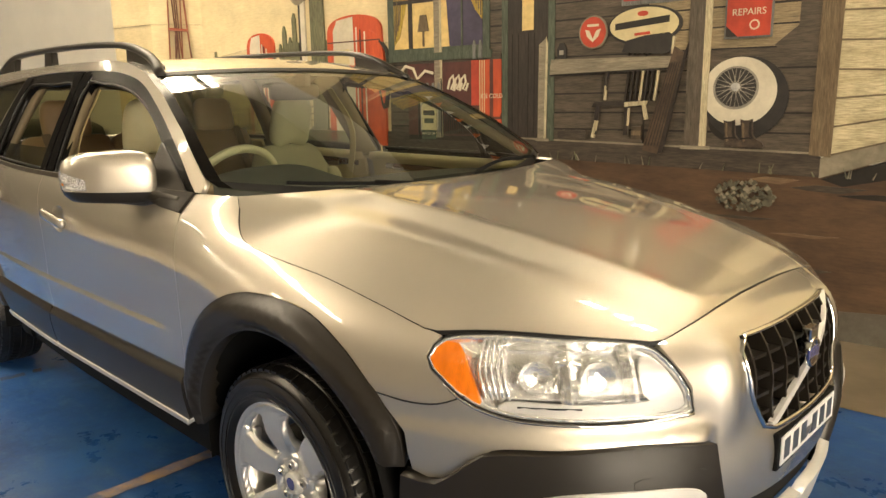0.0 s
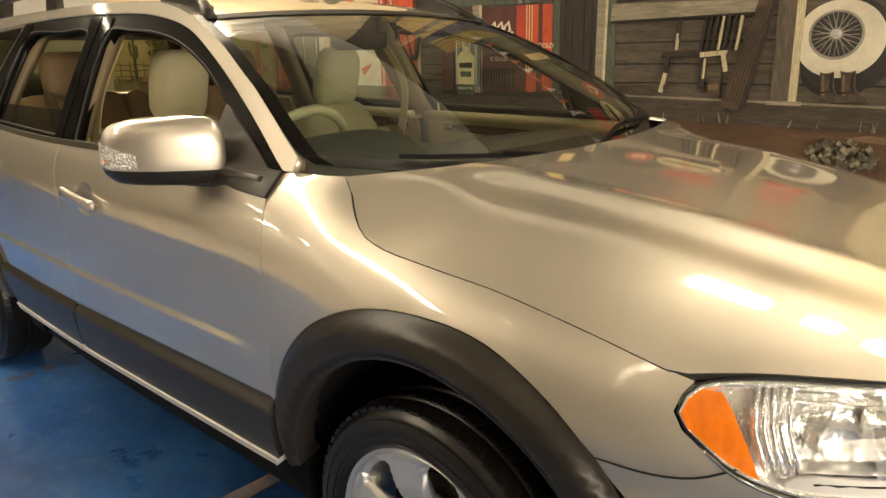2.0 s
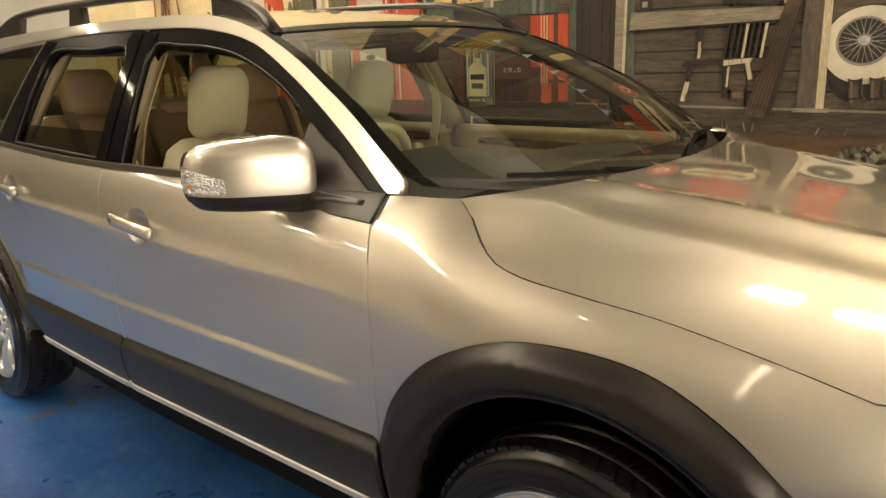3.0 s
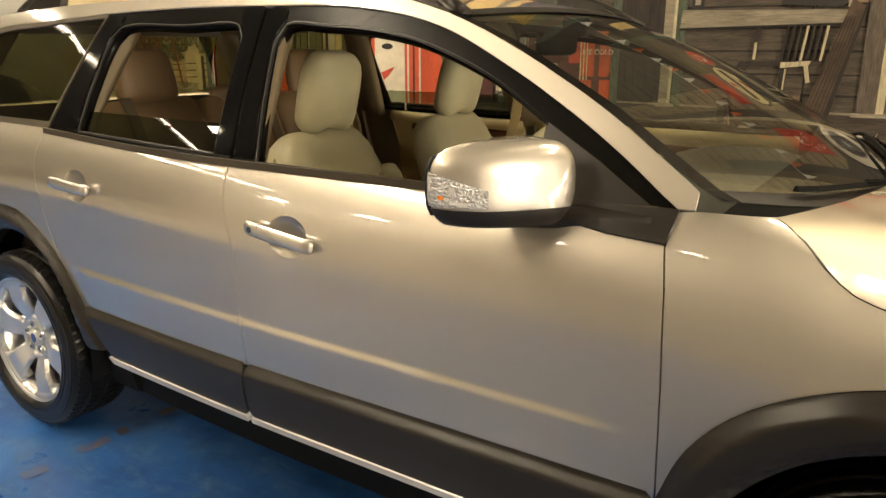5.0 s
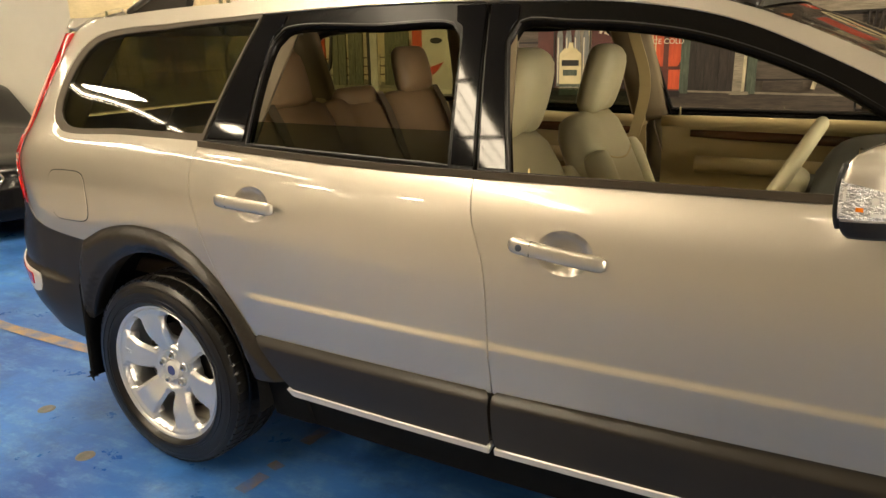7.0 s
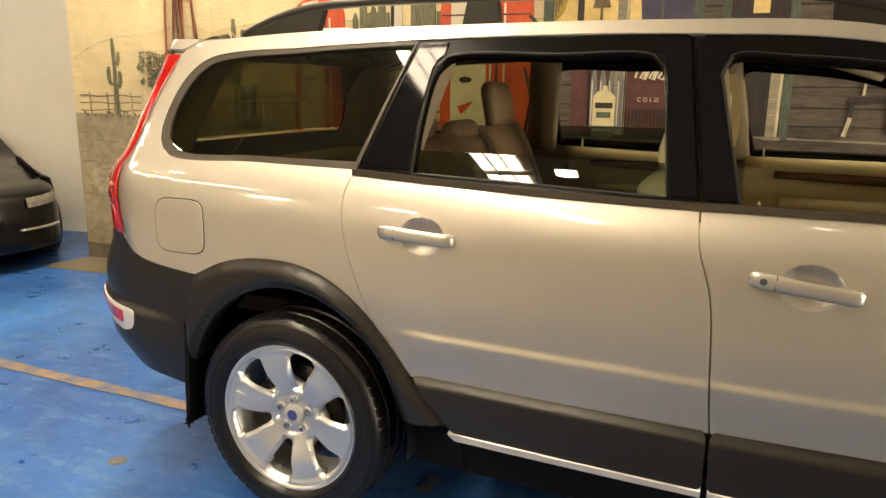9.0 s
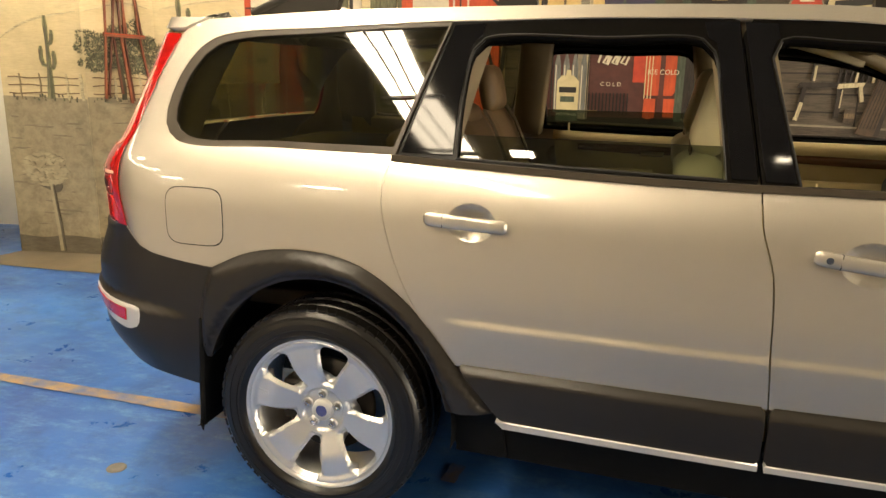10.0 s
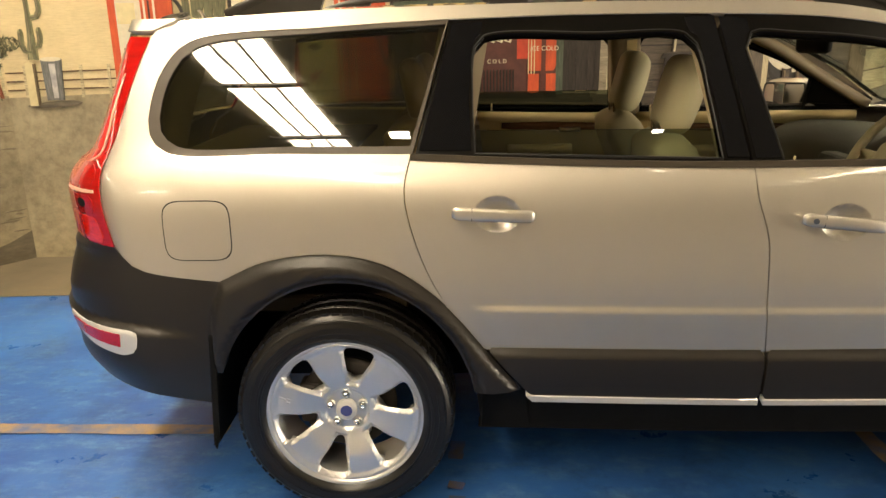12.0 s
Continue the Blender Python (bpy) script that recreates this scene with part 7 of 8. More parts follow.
# tyre with a wire wheel
flat("tyre_side", disc(2.66, 1.335, 0.235, 0.232), M_BLACK, 7)
flat("tyre_shade", disc(2.63, 1.20, 0.17, 0.12), M_GAP, 6)
flat("whitewall", disc(2.625, 1.372, 0.208, 0.192), M_WW, 8)
flat("wheel_rim", disc(2.607, 1.392, 0.128, 0.122), M_SPOKE, 8.6)
flat("wheel_dark", disc(2.607, 1.394, 0.115, 0.109), M_BLACK, 9)
for i in range(28):
    a = 2 * math.pi * i / 28
    b = a + (0.35 if i % 2 else -0.35)
    flat("wire_spoke", stroke((2.607 + 0.022 * math.cos(b), 1.397 + 0.02 * math.sin(b)), (2.607 + 0.113 * math.cos(a), 1.394 + 0.107 * math.sin(a)), 0.0022, 0.0014), M_SPOKE, 9.6)
flat("wheel_hub", disc(2.607, 1.397, 0.026, 0.024), M_HUB, 10)
for dx, k in ((0.0, 1.0), (0.095, 1.04)):
    boot = [(0.0, 0.158), (0.022, 0.150), (0.045, 0.152), (0.066, 0.160), (0.068, 0.120), (0.072, 0.075), (0.088, 0.050), (0.118, 0.036), (0.130, 0.018), (0.126, 0.004), (0.070, 0.0), (0.062, 0.010), (0.048, 0.006), (0.014, 0.004), (0.010, 0.030), (0.012, 0.075), (0.006, 0.115)]
    flat("boot", [(2.552 + dx + x * k, 1.052 + z * k) for x, z in boot], M_BOOT, 12)
    flat("boot_light", [(2.552 + dx + x, 1.052 + z) for x, z in ((0.012, 0.145), (0.024, 0.140), (0.026, 0.080), (0.034, 0.045), (0.024, 0.030), (0.018, 0.07))], M_TANPOST, 13)
    flat("boot_shade", [(2.552 + dx + x, 1.052 + z) for x, z in ((0.052, 0.148), (0.064, 0.152), (0.066, 0.085), (0.078, 0.055), (0.062, 0.050), (0.052, 0.085))], M_GAP, 13)
    flat("boot_strap", [(2.552 + dx + x, 1.052 + z) for x, z in ((0.010, 0.058), (0.066, 0.064), (0.068, 0.054), (0.010, 0.048))], M_GAP, 14)
# signs
flat("oval_sign_edge", disc(2.04, 1.775, 0.238, 0.118), M_BLACK, 10)
flat("oval_sign", disc(2.035, 1.778, 0.222, 0.104), M_YELLOW, 11)
flat("oval_sign_mark", [(1.85, 1.755), (2.20, 1.785), (2.20, 1.825), (1.85, 1.795)], M_TXTK, 12)
flat("oval_sign_mark", disc(2.03, 1.845, 0.035, 0.016, 18), M_RED, 12)
flat("oval_sign_mark", rect(1.98, 1.715, 2.08, 1.732, 0.006, 0.006), M_RED, 12)
flat("round_sign_edge", disc(1.695, 1.755, 0.100, 0.104), M_STONE, 10)
flat("round_sign", disc(1.695, 1.755, 0.090, 0.094), M_RED, 11)
flat("round_sign_mark", [(1.64, 1.775), (1.67, 1.765), (1.695, 1.715), (1.72, 1.765), (1.75, 1.775), (1.735, 1.73), (1.695, 1.695), (1.655, 1.73)], M_TXT, 12)
flat("round_sign_mark", rect(1.655, 1.79, 1.735, 1.805), M_TXT, 12)
flat("long_sign", rect(1.90, 1.925, 2.26, 2.06), M_RED, 11)
flat("long_sign_edge", rect(1.885, 1.90, 2.275, 2.075), M_STEEL, 10)
flat("repairs_sign_edge", rect(2.525, 1.665, 2.785, 2.06), M_STEEL, 10)
flat("repairs_sign", rect(2.535, 1.675, 2.775, 2.05), M_RED, 11)
lettering("REPAIRS", 2.657, 1.805, 0.052, M_TXT, 12)
flat("sign_disc", disc(2.69, 1.735, 0.028, 0.028, 20), M_TXT, 12)
flat("sign_disc_in", disc(2.69, 1.735, 0.019, 0.019, 20), M_RED, 13)
flat("sign_corner", [(2.535, 1.675), (2.60, 1.675), (2.535, 1.735)], M_TXTK, 12)
flat("sign_mark", disc(2.655, 1.90, 0.05, 0.022, 18), M_TXT, 12)
# lit window with curtains
flat("window_frame", rect(-0.10, 1.66, 0.88, 2.9), M_GREEN, 8)
flat("window_glow", rect(-0.03, 1.73, 0.37, 2.9), M_GLOW, 9)
flat("window_dusk", rect(0.44, 1.73, 0.82, 2.9), M_NIGHT, 9)
flat("window_glow_edge", [(0.44, 1.73), (0.52, 1.73), (0.49, 2.1), (0.50, 2.9), (0.44, 2.9)], M_GLOW, 10)
flat("curtain", [(-0.03, 1.76), (0.03, 1.82), (0.10, 2.05), (0.16, 2.9), (-0.03, 2.9)], M_CURTAIN, 10)
flat("curtain", [(0.82, 1.90), (0.76, 1.97), (0.66, 2.15), (0.58, 2.9), (0.82, 2.9)], M_CURTAIN, 10)
for i in range(4):
    flat("curtain_fold", stroke((-0.02 + i * 0.015, 1.79 + i * 0.04), (0.0 + i * 0.045, 2.8), 0.005), M_TANPOST, 11)
    flat("curtain_fold", stroke((0.81 - i * 0.02, 1.93 + i * 0.04), (0.79 - i * 0.055, 2.8), 0.005), M_TANPOST, 11)
flat("sash_bar", rect(0.12, 1.73, 0.16, 2.9), M_DARK, 11)
flat("sash_bar", rect(0.63, 1.73, 0.645, 2.9), M_GREEN, 11)
flat("sash_bar", rect(-0.03, 2.06, 0.37, 2.09), M_DARK, 11)
flat("table_lamp", [(0.215, 1.85), (0.325, 1.85), (0.30, 1.97), (0.24, 1.97)], M_TANPOST, 12)
flat("table_lamp_stem", rect(0.262, 1.74, 0.278, 1.85), M_TANPOST, 12)
flat("window_sill", rect(-0.12, 1.635, 0.90, 1.69), M_GREEN, 12)
for i in range(2):
    vb = 0.735 + i * 0.055
    flat("painted_bottle", [(vb, 1.63), (vb + 0.03, 1.63), (vb + 0.03, 1.72), (vb + 0.02, 1.76), (vb + 0.01, 1.76), (vb, 1.72)], M_STEEL, 13)
# drinks cooler
flat("cooler_top", rect(0.02, 1.615, 0.98, 1.66), M_PORCH, 9)
flat("cooler_body", rect(0.10, 1.06, 0.985, 1.62), M_MAROON, 8)
flat("cooler_red", rect(0.72, 1.30, 0.80, 1.62), M_RED, 10)
flat("cooler_front", [(0.80, 1.22), (0.97, 1.22), (0.985, 1.25), (0.985, 1.62), (0.80, 1.62)], M_ORANGE, 10)
for x in (0.795, 0.815, 0.835):
    flat("cooler_stripe", rect(x, 1.20, x + 0.006, 1.62), M_YELLOW, 11)
flat("cooler_dark", rect(0.885, 1.12, 0.915, 1.62), M_MAROON, 11)
flat("cooler_front_low", [(0.795, 1.08), (0.83, 1.07), (0.87, 1.08), (0.87, 1.20), (0.80, 1.20)], M_ORANGE, 11)
flat("cooler_front_low", rect(0.92, 1.085, 0.985, 1.20), M_ORANGE, 11)
lettering("ICE COLD", 0.905, 1.365, 0.043, M_TXT, 13)
lettering("COLD", 0.585, 1.285, 0.036, M_TXT, 12, spread=1.6)
for k in range(3):
    cx = 0.53 + k * 0.055
    flat("cooler_script", band([(cx - 0.03, 1.42), (cx - 0.01, 1.49), (cx + 0.02, 1.52), (cx + 0.03, 1.47), (cx, 1.42), (cx + 0.03, 1.41), (cx + 0.05, 1.46)], 0.007), M_TXT, 12)
flat("cooler_script", band([(0.06, 1.50), (0.03, 1.56), (0.08, 1.60), (0.16, 1.58), (0.20, 1.50), (0.28, 1.56), (0.36, 1.54)], 0.010), M_TXT, 12)
for i in range(12):
    flat("cooler_slat", rect(0.45 + i * 0.022, 1.09, 0.458 + i * 0.022, 1.23), M_GAP, 11)
flat("cooler_plinth", rect(0.10, 1.04, 0.99, 1.075), M_GAP, 9)
# oil bottles in a rack with a cream plate
flat("oil_rack_plate", [(0.245, 1.06), (0.385, 1.06), (0.385, 1.30), (0.35, 1.335), (0.335, 1.335), (0.33, 1.37), (0.305, 1.37), (0.30, 1.335), (0.275, 1.335), (0.245, 1.30)], M_YELLOW, 13)
flat("oil_rack_band", rect(0.245, 1.045, 0.385, 1.115), M_GREEN, 14)
for zz, w in ((1.245, 0.055), (1.185, 0.045)):
    flat("oil_rack_mark", rect(0.315 - w, zz - 0.018, 0.315 + w, zz + 0.018), M_TXTK if zz > 1.2 else M_GREEN, 14)
lettering("MOTOR OIL", 0.315, 1.088, 0.024, M_TXT, 16)
for i in range(4):
    x = 0.225 + i * 0.055
    flat("painted_bottle", [(x, 1.10), (x + 0.04, 1.10), (x + 0.04, 1.40), (x + 0.027, 1.47), (x + 0.013, 1.47), (x, 1.40)], M_STEEL, 11)
    flat("bottle_light", rect(x + 0.006, 1.12, x + 0.013, 1.40), M_WHITE, 12)
flat("rack_wire", rect(0.205, 1.05, 0.212, 1.5), M_BLACK, 13)
flat("rack_wire", rect(0.435, 1.05, 0.442, 1.5), M_BLACK, 13)


def pump(x0, x1, top, lift, side=1):
    w = x1 - x0
    dome = [(x0 + w * (0.5 - 0.5 * math.cos(a)), top - 0.17 + 0.17 * math.sin(a) ** 0.6) for a in np.linspace(0, math.pi, 18)]
    flat("pump_body", dome + [(x1, 0.95), (x0, 0.95)], M_ORANGE, lift)
    flat("pump_white", [(x0 + w * 0.12, 0.98), (x0 + w * 0.12, top - 0.12), (x0 + w * 0.2, top - 0.035), (x0 + w * 0.50, top - 0.015), (x0 + w * 0.52, 0.98)], M_WHITE, lift + 1)
    flat("pump_panel", rect(x0 + w * 0.14, top - 0.40, x0 + w * 0.42, top - 0.27), M_YELLOW, lift + 2)
    for i, f in enumerate((0.55, 0.62, 0.70)):
        flat("pump_stripe", rect(x0 + w * f, 0.98, x0 + w * f + 0.012, top - 0.10 - 0.02 * i), M_WHITE if i != 1 else M_MAROON, lift + 2)
    flat("pump_groove", rect(x0 + 0.01, top - 0.215, x1 - 0.01, top - 0.205), M_MAROON, lift + 2)
    hose = [(x1 - 0.02, top - 0.22), (x1 + 0.05, top - 0.3), (x1 + 0.06, top - 0.55), (x1 + 0.02, top - 0.75), (x1 - 0.04, top - 0.55)]
    flat("pump_hose", band(cr(hose, 0.03), 0.010), M_BLACK, lift + 3)
    flat("pump_mark", disc(x0 + w * 0.29, 1.40, 0.045, 0.02, 14), M_TXTK, lift + 3)
    flat("pump_mark", [(x0 + w * 0.2, 1.22), (x0 + w * 0.38, 1.26), (x0 + w * 0.30, 1.20), (x0 + w * 0.24, 1.17)], M_RED, lift + 3)


pump(-0.80, -0.17, 2.03, 12)
pump(-1.93, -1.52, 1.96, 8)
flat("pump_side", [(-0.30, 0.95), (-0.14, 0.95), (-0.14, 1.6), (-0.17, 1.84), (-0.30, 1.9)], M_ORANGE, 14)
# lamp post and cacti between the pumps
flat("lamp_post", rect(-1.145, 0.98, -1.085, 2.25), M_WHITE, 9)
flat("lamp_post_shade", rect(-1.165, 0.98, -1.14, 2.25), M_BLACK, 9)
flat("lamp_globe", disc(-1.16, 2.28, 0.11, 0.12), M_STONE, 10)
for x, top, w in ((-1.38, 2.0, 0.03), (-1.30, 1.9, 0.028), (-1.24, 2.1, 0.03), (-0.98, 2.25, 0.05), (-0.90, 2.4, 0.055), (-1.44, 1.85, 0.024)):
    flat("painted_cactus", band([(x, 1.1), (x + 0.01, 1.5), (x, top - 0.05), (x, top)], [w, w, w * 0.8, w * 0.2]), M_CACTUS, 7)
    flat("cactus_arm", band(cr([(x, 1.55), (x + 0.09, 1.62), (x + 0.10, 1.85)], 0.04), w * 0.6), M_CACTUS, 7)
for i in range(3):
    flat("fence_rail", stroke((-2.64, 1.152 + i * 0.055), (-0.75, 1.18 + i * 0.06), 0.0045), M_RAIL, 4)
for i in range(12):
    x = -2.7 + i * 0.18
    flat("fence_post", stroke((x, 1.10), (x + 0.006, 1.31), 0.009), M_CLAP, 5)
# sage bush on the dirt
for i in range(150):
    a = rng.uniform(0, 2 * math.pi)
    r = math.sqrt(rng.random())
    x, z = 2.69 + 0.17 * r * math.cos(a), 0.775 + 0.085 * r * math.sin(a)
    s = rng.uniform(0.008, 0.018)
    flat("bush_leaf", [(x - s, z), (x, z + s * 1.2), (x + s, z), (x, z - s * 0.8)], M_BUSH if i % 3 else M_STONE, 8 + i % 5)

# ---------------------------------------------------------------- the painted pier at the far end
PA, PB, PC = Vector((-3.545, 1.465, 0)), Vector((-2.93, 1.575, 0)), Vector((-2.65, wy(-2.65) - 0.003, 0))


def pier_map(a, b):
    d = (b - a).normalized()
    n = Vector((d.y, -d.x, 0))
    return lambda u, z, k: a + d * u + n * k + Vector((0, 0, z))


FRONT, RETURN = pier_map(PA, PB), pier_map(PB, PC)
LF, LR = (PB - PA).length, (PC - PB).length
bm = bmesh.new()
base = [PA, PB, PC, Vector((-3.65, 2.05, 0))]
vv = [bm.verts.new(p + Vector((0, 0, h))) for h in (0, H) for p in base]
for f in ((0, 1, 2, 3), (4, 5, 6, 7), (0, 1, 5, 4), (1, 2, 6, 5), (2, 3, 7, 6), (3, 0, 4, 7)):
    bm.faces.new([vv[i] for i in f])
pier = tagged(part("wall_pier", bm, M_SKY, None), "hall pier painted with a desert scene", "wall", kind="structure")
for M, L, crest in ((FRONT, LF, [(0, 1.50), (0.10, 1.57), (0.24, 1.635), (0.38, 1.67), (0.52, 1.69)]), (RETURN, LR, [(0, 1.70), (0.10, 1.725), (0.24, 1.765), (0.36, 1.765)])):
    crest = cr(crest + [(L, 1.705 if M is FRONT else 1.735)], 0.03)
    flat("dunes", crest + [(L, 1.08), (0, 1.08)], M_DUNE, 0, M, pier)
    flat("dune_light", band(crest[1:-1], [0.002 + 0.005 * math.sin(math.pi * i / (len(crest) - 3)) for i in range(len(crest) - 2)]), M_CLAP, 1, M, pier)
    flat("sand", [(0, 0), (L, 0), (L, 1.115), (L * 0.5, 1.125), (0, 1.13)], M_SAND, 1, M, pier)
    flat("dark_skirt", cr([(0, 0.13), (L * 0.3, 0.115), (L * 0.6, 0.135), (L, 0.20 if M is RETURN else 0.12)], 0.05) + [(L, 0), (0, 0)], M_SAND2, 2, M, pier)
    for i in range(26):
        x, z = rng.uniform(0.04, L - 0.04), rng.uniform(0.14, 1.09)
        w = rng.uniform(0.02, 0.10)
        h = rng.uniform(0.003, 0.008)
        tilt = rng.uniform(-0.12, 0.12)
        x0, x1 = max(0.005, x - w), min(L - 0.005, x + w)
        flat("sand_stroke", [(x0, z - tilt * w), (x - 0.4 * w, z + h), (x + 0.3 * w, z + 0.7 * h), (x1, z + tilt * w), (x + 0.2 * w, z - h), (x - 0.5 * w, z - 0.5 * h)], M_SAND3, 3, M, pier)
    # scrub along the edge of the sand
    for i in range(22):
        x, z = rng.uniform(0.03, L - 0.03), 1.118 + rng.uniform(-0.03, 0.01)
        flat("scrub", stroke((x, z), (x + rng.uniform(-0.008, 0.008), z + rng.uniform(0.010, 0.026)), 0.005, 0.001), (M_SAND2, M_CACTUS)[i % 2], 4, M, pier)
    for z in (1.152, 1.206, 1.258):
        line = cr([(L * k / 6, z + 0.006 * math.sin(2.1 * k + 40 * z)) for k in range(7)], 0.04)
        flat("fence_rail", band(line[1:-1], 0.0035), M_RAIL, 3, M, pier)
for M, x, w, paint in ((FRONT, 0.14, 0.004, False), (FRONT, 0.29, 0.004, False), (FRONT, 0.49, 0.006, True), (FRONT, 0.595, 0.009, True), (RETURN, 0.19, 0.008, True), (RETURN, 0.36, 0.007, True), (RETURN, 0.462, 0.008, True)):
    flat("fence_post", band([(x - 0.004, 1.285), (x + 0.003, 1.22), (x, 1.16), (x + 0.006, 1.105)], [w * 0.7, w, w, w * 0.8]), M_CLAP if paint else M_FENCE, 4, M, pier)
for M, L in ((FRONT, LF), (RETURN, LR)):
    flat("block_joint", stroke((0.001, 2.10), (L - 0.001, 2.10), 0.002), M_SAND, 1, M, pier)


def cactus_on(M, x, z0, z1, w, arms, owner, lift=5):
    """A ribbed column with upturned arms, dark on one side."""
    h = z1 - z0

    def limb(name, line, ww):
        flat(name, band(line, ww), M_CACTUS_L, lift, M, owner)
        mean = [v * 0.42 for v in ww]
        flat("cactus_shade", band([(a + v * 1.1, b) for (a, b), v in zip(line, mean)], mean), M_CACTUS, lift + 1, M, owner)
        for k in (-0.55, -0.05):
            flat("cactus_rib", band([(a + v * k, b) for (a, b), v in zip(line[1:-1], ww[1:-1])], 0.0022), M_SAND2, lift + 1, M, owner)
    zs = np.linspace(0, 1, 9)
    limb("painted_cactus", [(x + 0.006 * math.sin(3 * t), z0 + h * t) for t in zs], [w * (1.25 - 0.55 * ease(t / 0.4)) if t < 0.4 else w * (0.75 + 0.25 * math.sin(7 * t)) * (0.45 if t == 1 else 1) for t in zs])
    for k, side, reach, up in arms:
        a, b = x, z0 + h * k
        line = cr([(a, b), (a + side * w * reach * 0.75, b + 0.008), (a + side * w * reach, b + 0.04), (a + side * w * reach, b + h * up)], 0.02)
        limb("cactus_arm", line, [w * 0.62 * (0.5 if i == len(line) - 1 else 1) for i in range(len(line))])


cactus_on(FRONT, 0.365, 1.115, 1.672, 0.021, ((0.40, -1, 2.2, 0.24), (0.36, 1, 2.2, 0.22), (0.66, 1, 2.0, 0.17)), pier)
# a pale bush on a bare stem
for i in range(150):
    a, r = rng.uniform(0, 2 * math.pi), math.sqrt(rng.random())
    x, z = 0.265 + 0.17 * r * math.cos(a), 0.62 + 0.115 * r * math.sin(a)
    s = rng.uniform(0.018, 0.040)
    flat("bush_stroke", [(x - s, z), (x - 0.4 * s, z + 0.012), (x + 0.4 * s, z + 0.011), (x + s, z + rng.uniform(-0.012, 0.012)), (x, z - 0.012)], (M_SAND, M_BUSH_P, M_BUSH_P)[i % 3], 4 + i % 4, FRONT, pier)
flat("bush_shade", rounded([(0.19, 0.520), (0.27, 0.535), (0.38, 0.525), (0.375, 0.475), (0.335, 0.445), (0.30, 0.46), (0.22, 0.49)], 2), M_SAND2, 4, FRONT, pier)
flat("sapling", band([(0.335, 0.02), (0.325, 0.2), (0.31, 0.36), (0.30, 0.52)], [0.017, 0.015, 0.014, 0.012]), M_BUSH_P, 8, FRONT, pier)
flat("sapling_shade", band([(0.352, 0.02), (0.342, 0.2), (0.325, 0.36), (0.312, 0.51)], [0.006, 0.006, 0.005, 0.004]), M_SAND2, 9, FRONT, pier)

# tree behind a windmill tower, over the corner and on to the long wall
CROWN = {}
for i in range(2600):
    a, r = rng.uniform(0, 2 * math.pi), math.sqrt(rng.random())
    edge = 1 + 0.16 * math.sin(5 * a + 1) + 0.10 * math.sin(11 * a)
    u, z = 0.262 + 0.30 * edge * r * math.cos(a), 1.42 + 0.205 * edge * r * math.sin(a) * (1 if math.sin(a) > 0 else 0.62)
    t = rng.uniform(0, math.pi)
    ln, th = rng.uniform(0.010, 0.024), rng.uniform(0.0028, 0.0052)
    M, own = RETURN, "return"
    if u < 0.008:
        M, own, u, ln = FRONT, "front", LF + u - 0.012, ln * 0.7
    elif u > LR - 0.004:
        M, own, u = on_main, "main", PC.x + max(u - LR, 0.0)
    tone = (i % 5 > 1) + (i % 5 == 4)
    vs, fs = CROWN.setdefault((own, tone), ([], []))
    k = len(vs)
    dx, dz, d = ln * math.cos(t), ln * math.sin(t), 0.0075 + 0.0003 * (i % 13)
    vs += [M(u - dx, z - dz, d), M(u + dz / ln * th, z - dx / ln * th, d), M(u + dx, z + dz, d), M(u - dz / ln * th, z + dx / ln * th, d)]
    fs.append((k, k + 1, k + 2, k + 3))
for (own, tone), (vs, fs) in CROWN.items():
    tagged(add_mesh("painted_foliage", vs, fs, (M_CACTUS, M_LEAF_D, M_CACTUS_L)[tone], mural if own == "main" else pier, smooth=False), kind="stuff")
flat("tree_trunk", band([(0.245, 1.11), (0.25, 1.2), (0.235, 1.32), (0.225, 1.40)], [0.017, 0.013, 0.012, 0.010]), M_LEAF_D, 5, RETURN, pier)
for a, b, w, paint in (((0.118, 1.12), (0.150, 1.555), 0.010, 1), ((0.150, 1.555), (0.195, 2.75), 0.007, 1), ((0.14, 1.14), (0.235, 1.90), 0.007, 0), ((0.235, 1.90), (0.20, 2.75), 0.006, 0),
                       ((0.294, 1.085), (0.250, 1.555), 0.012, 1), ((0.250, 1.555), (0.235, 2.75), 0.007, 0), ((0.31, 1.10), (0.272, 1.56), 0.006, 0), ((0.272, 1.56), (0.310, 2.75), 0.006, 1),
                       ((0.444, 1.105), (0.375, 1.545), 0.009, 1), ((0.375, 1.545), (0.300, 2.75), 0.006, 1), ((0.395, 1.545), (0.355, 1.90), 0.005, 0), ((0.355, 1.90), (0.315, 2.75), 0.005, 1),
                       ((0.235, 1.15), (0.20, 1.55), 0.009, 0), ((0.20, 1.55), (0.225, 2.0), 0.006, 0), ((0.29, 1.56), (0.265, 1.95), 0.006, 1), ((0.265, 1.95), (0.25, 2.75), 0.006, 0)):
    flat("tower_leg", stroke(a, b, w * 0.75, w * 0.62), M_RUST if paint else M_RUST_D, 14, RETURN, pier)
for z, x0, x1 in ((1.551, 0.135, 0.412), (2.05, 0.165, 0.35), (2.45, 0.18, 0.325)):
    flat("tower_brace", stroke((x0, z + 0.006), (x1, z - 0.006), 0.013), M_RUST, 17, RETURN, pier)
    flat("brace_light", stroke((x0 + 0.004, z + 0.013), (x1 - 0.004, z + 0.001), 0.003), M_ORANGE, 18, RETURN, pier)
cactus_on(on_main, -2.445, 1.345, 1.828, 0.026, ((0.10, -1, 2.2, 0.30), (0.16, 1, 2.3, 0.26), (0.54, 1, 3.0, 0.30)), mural, 7)
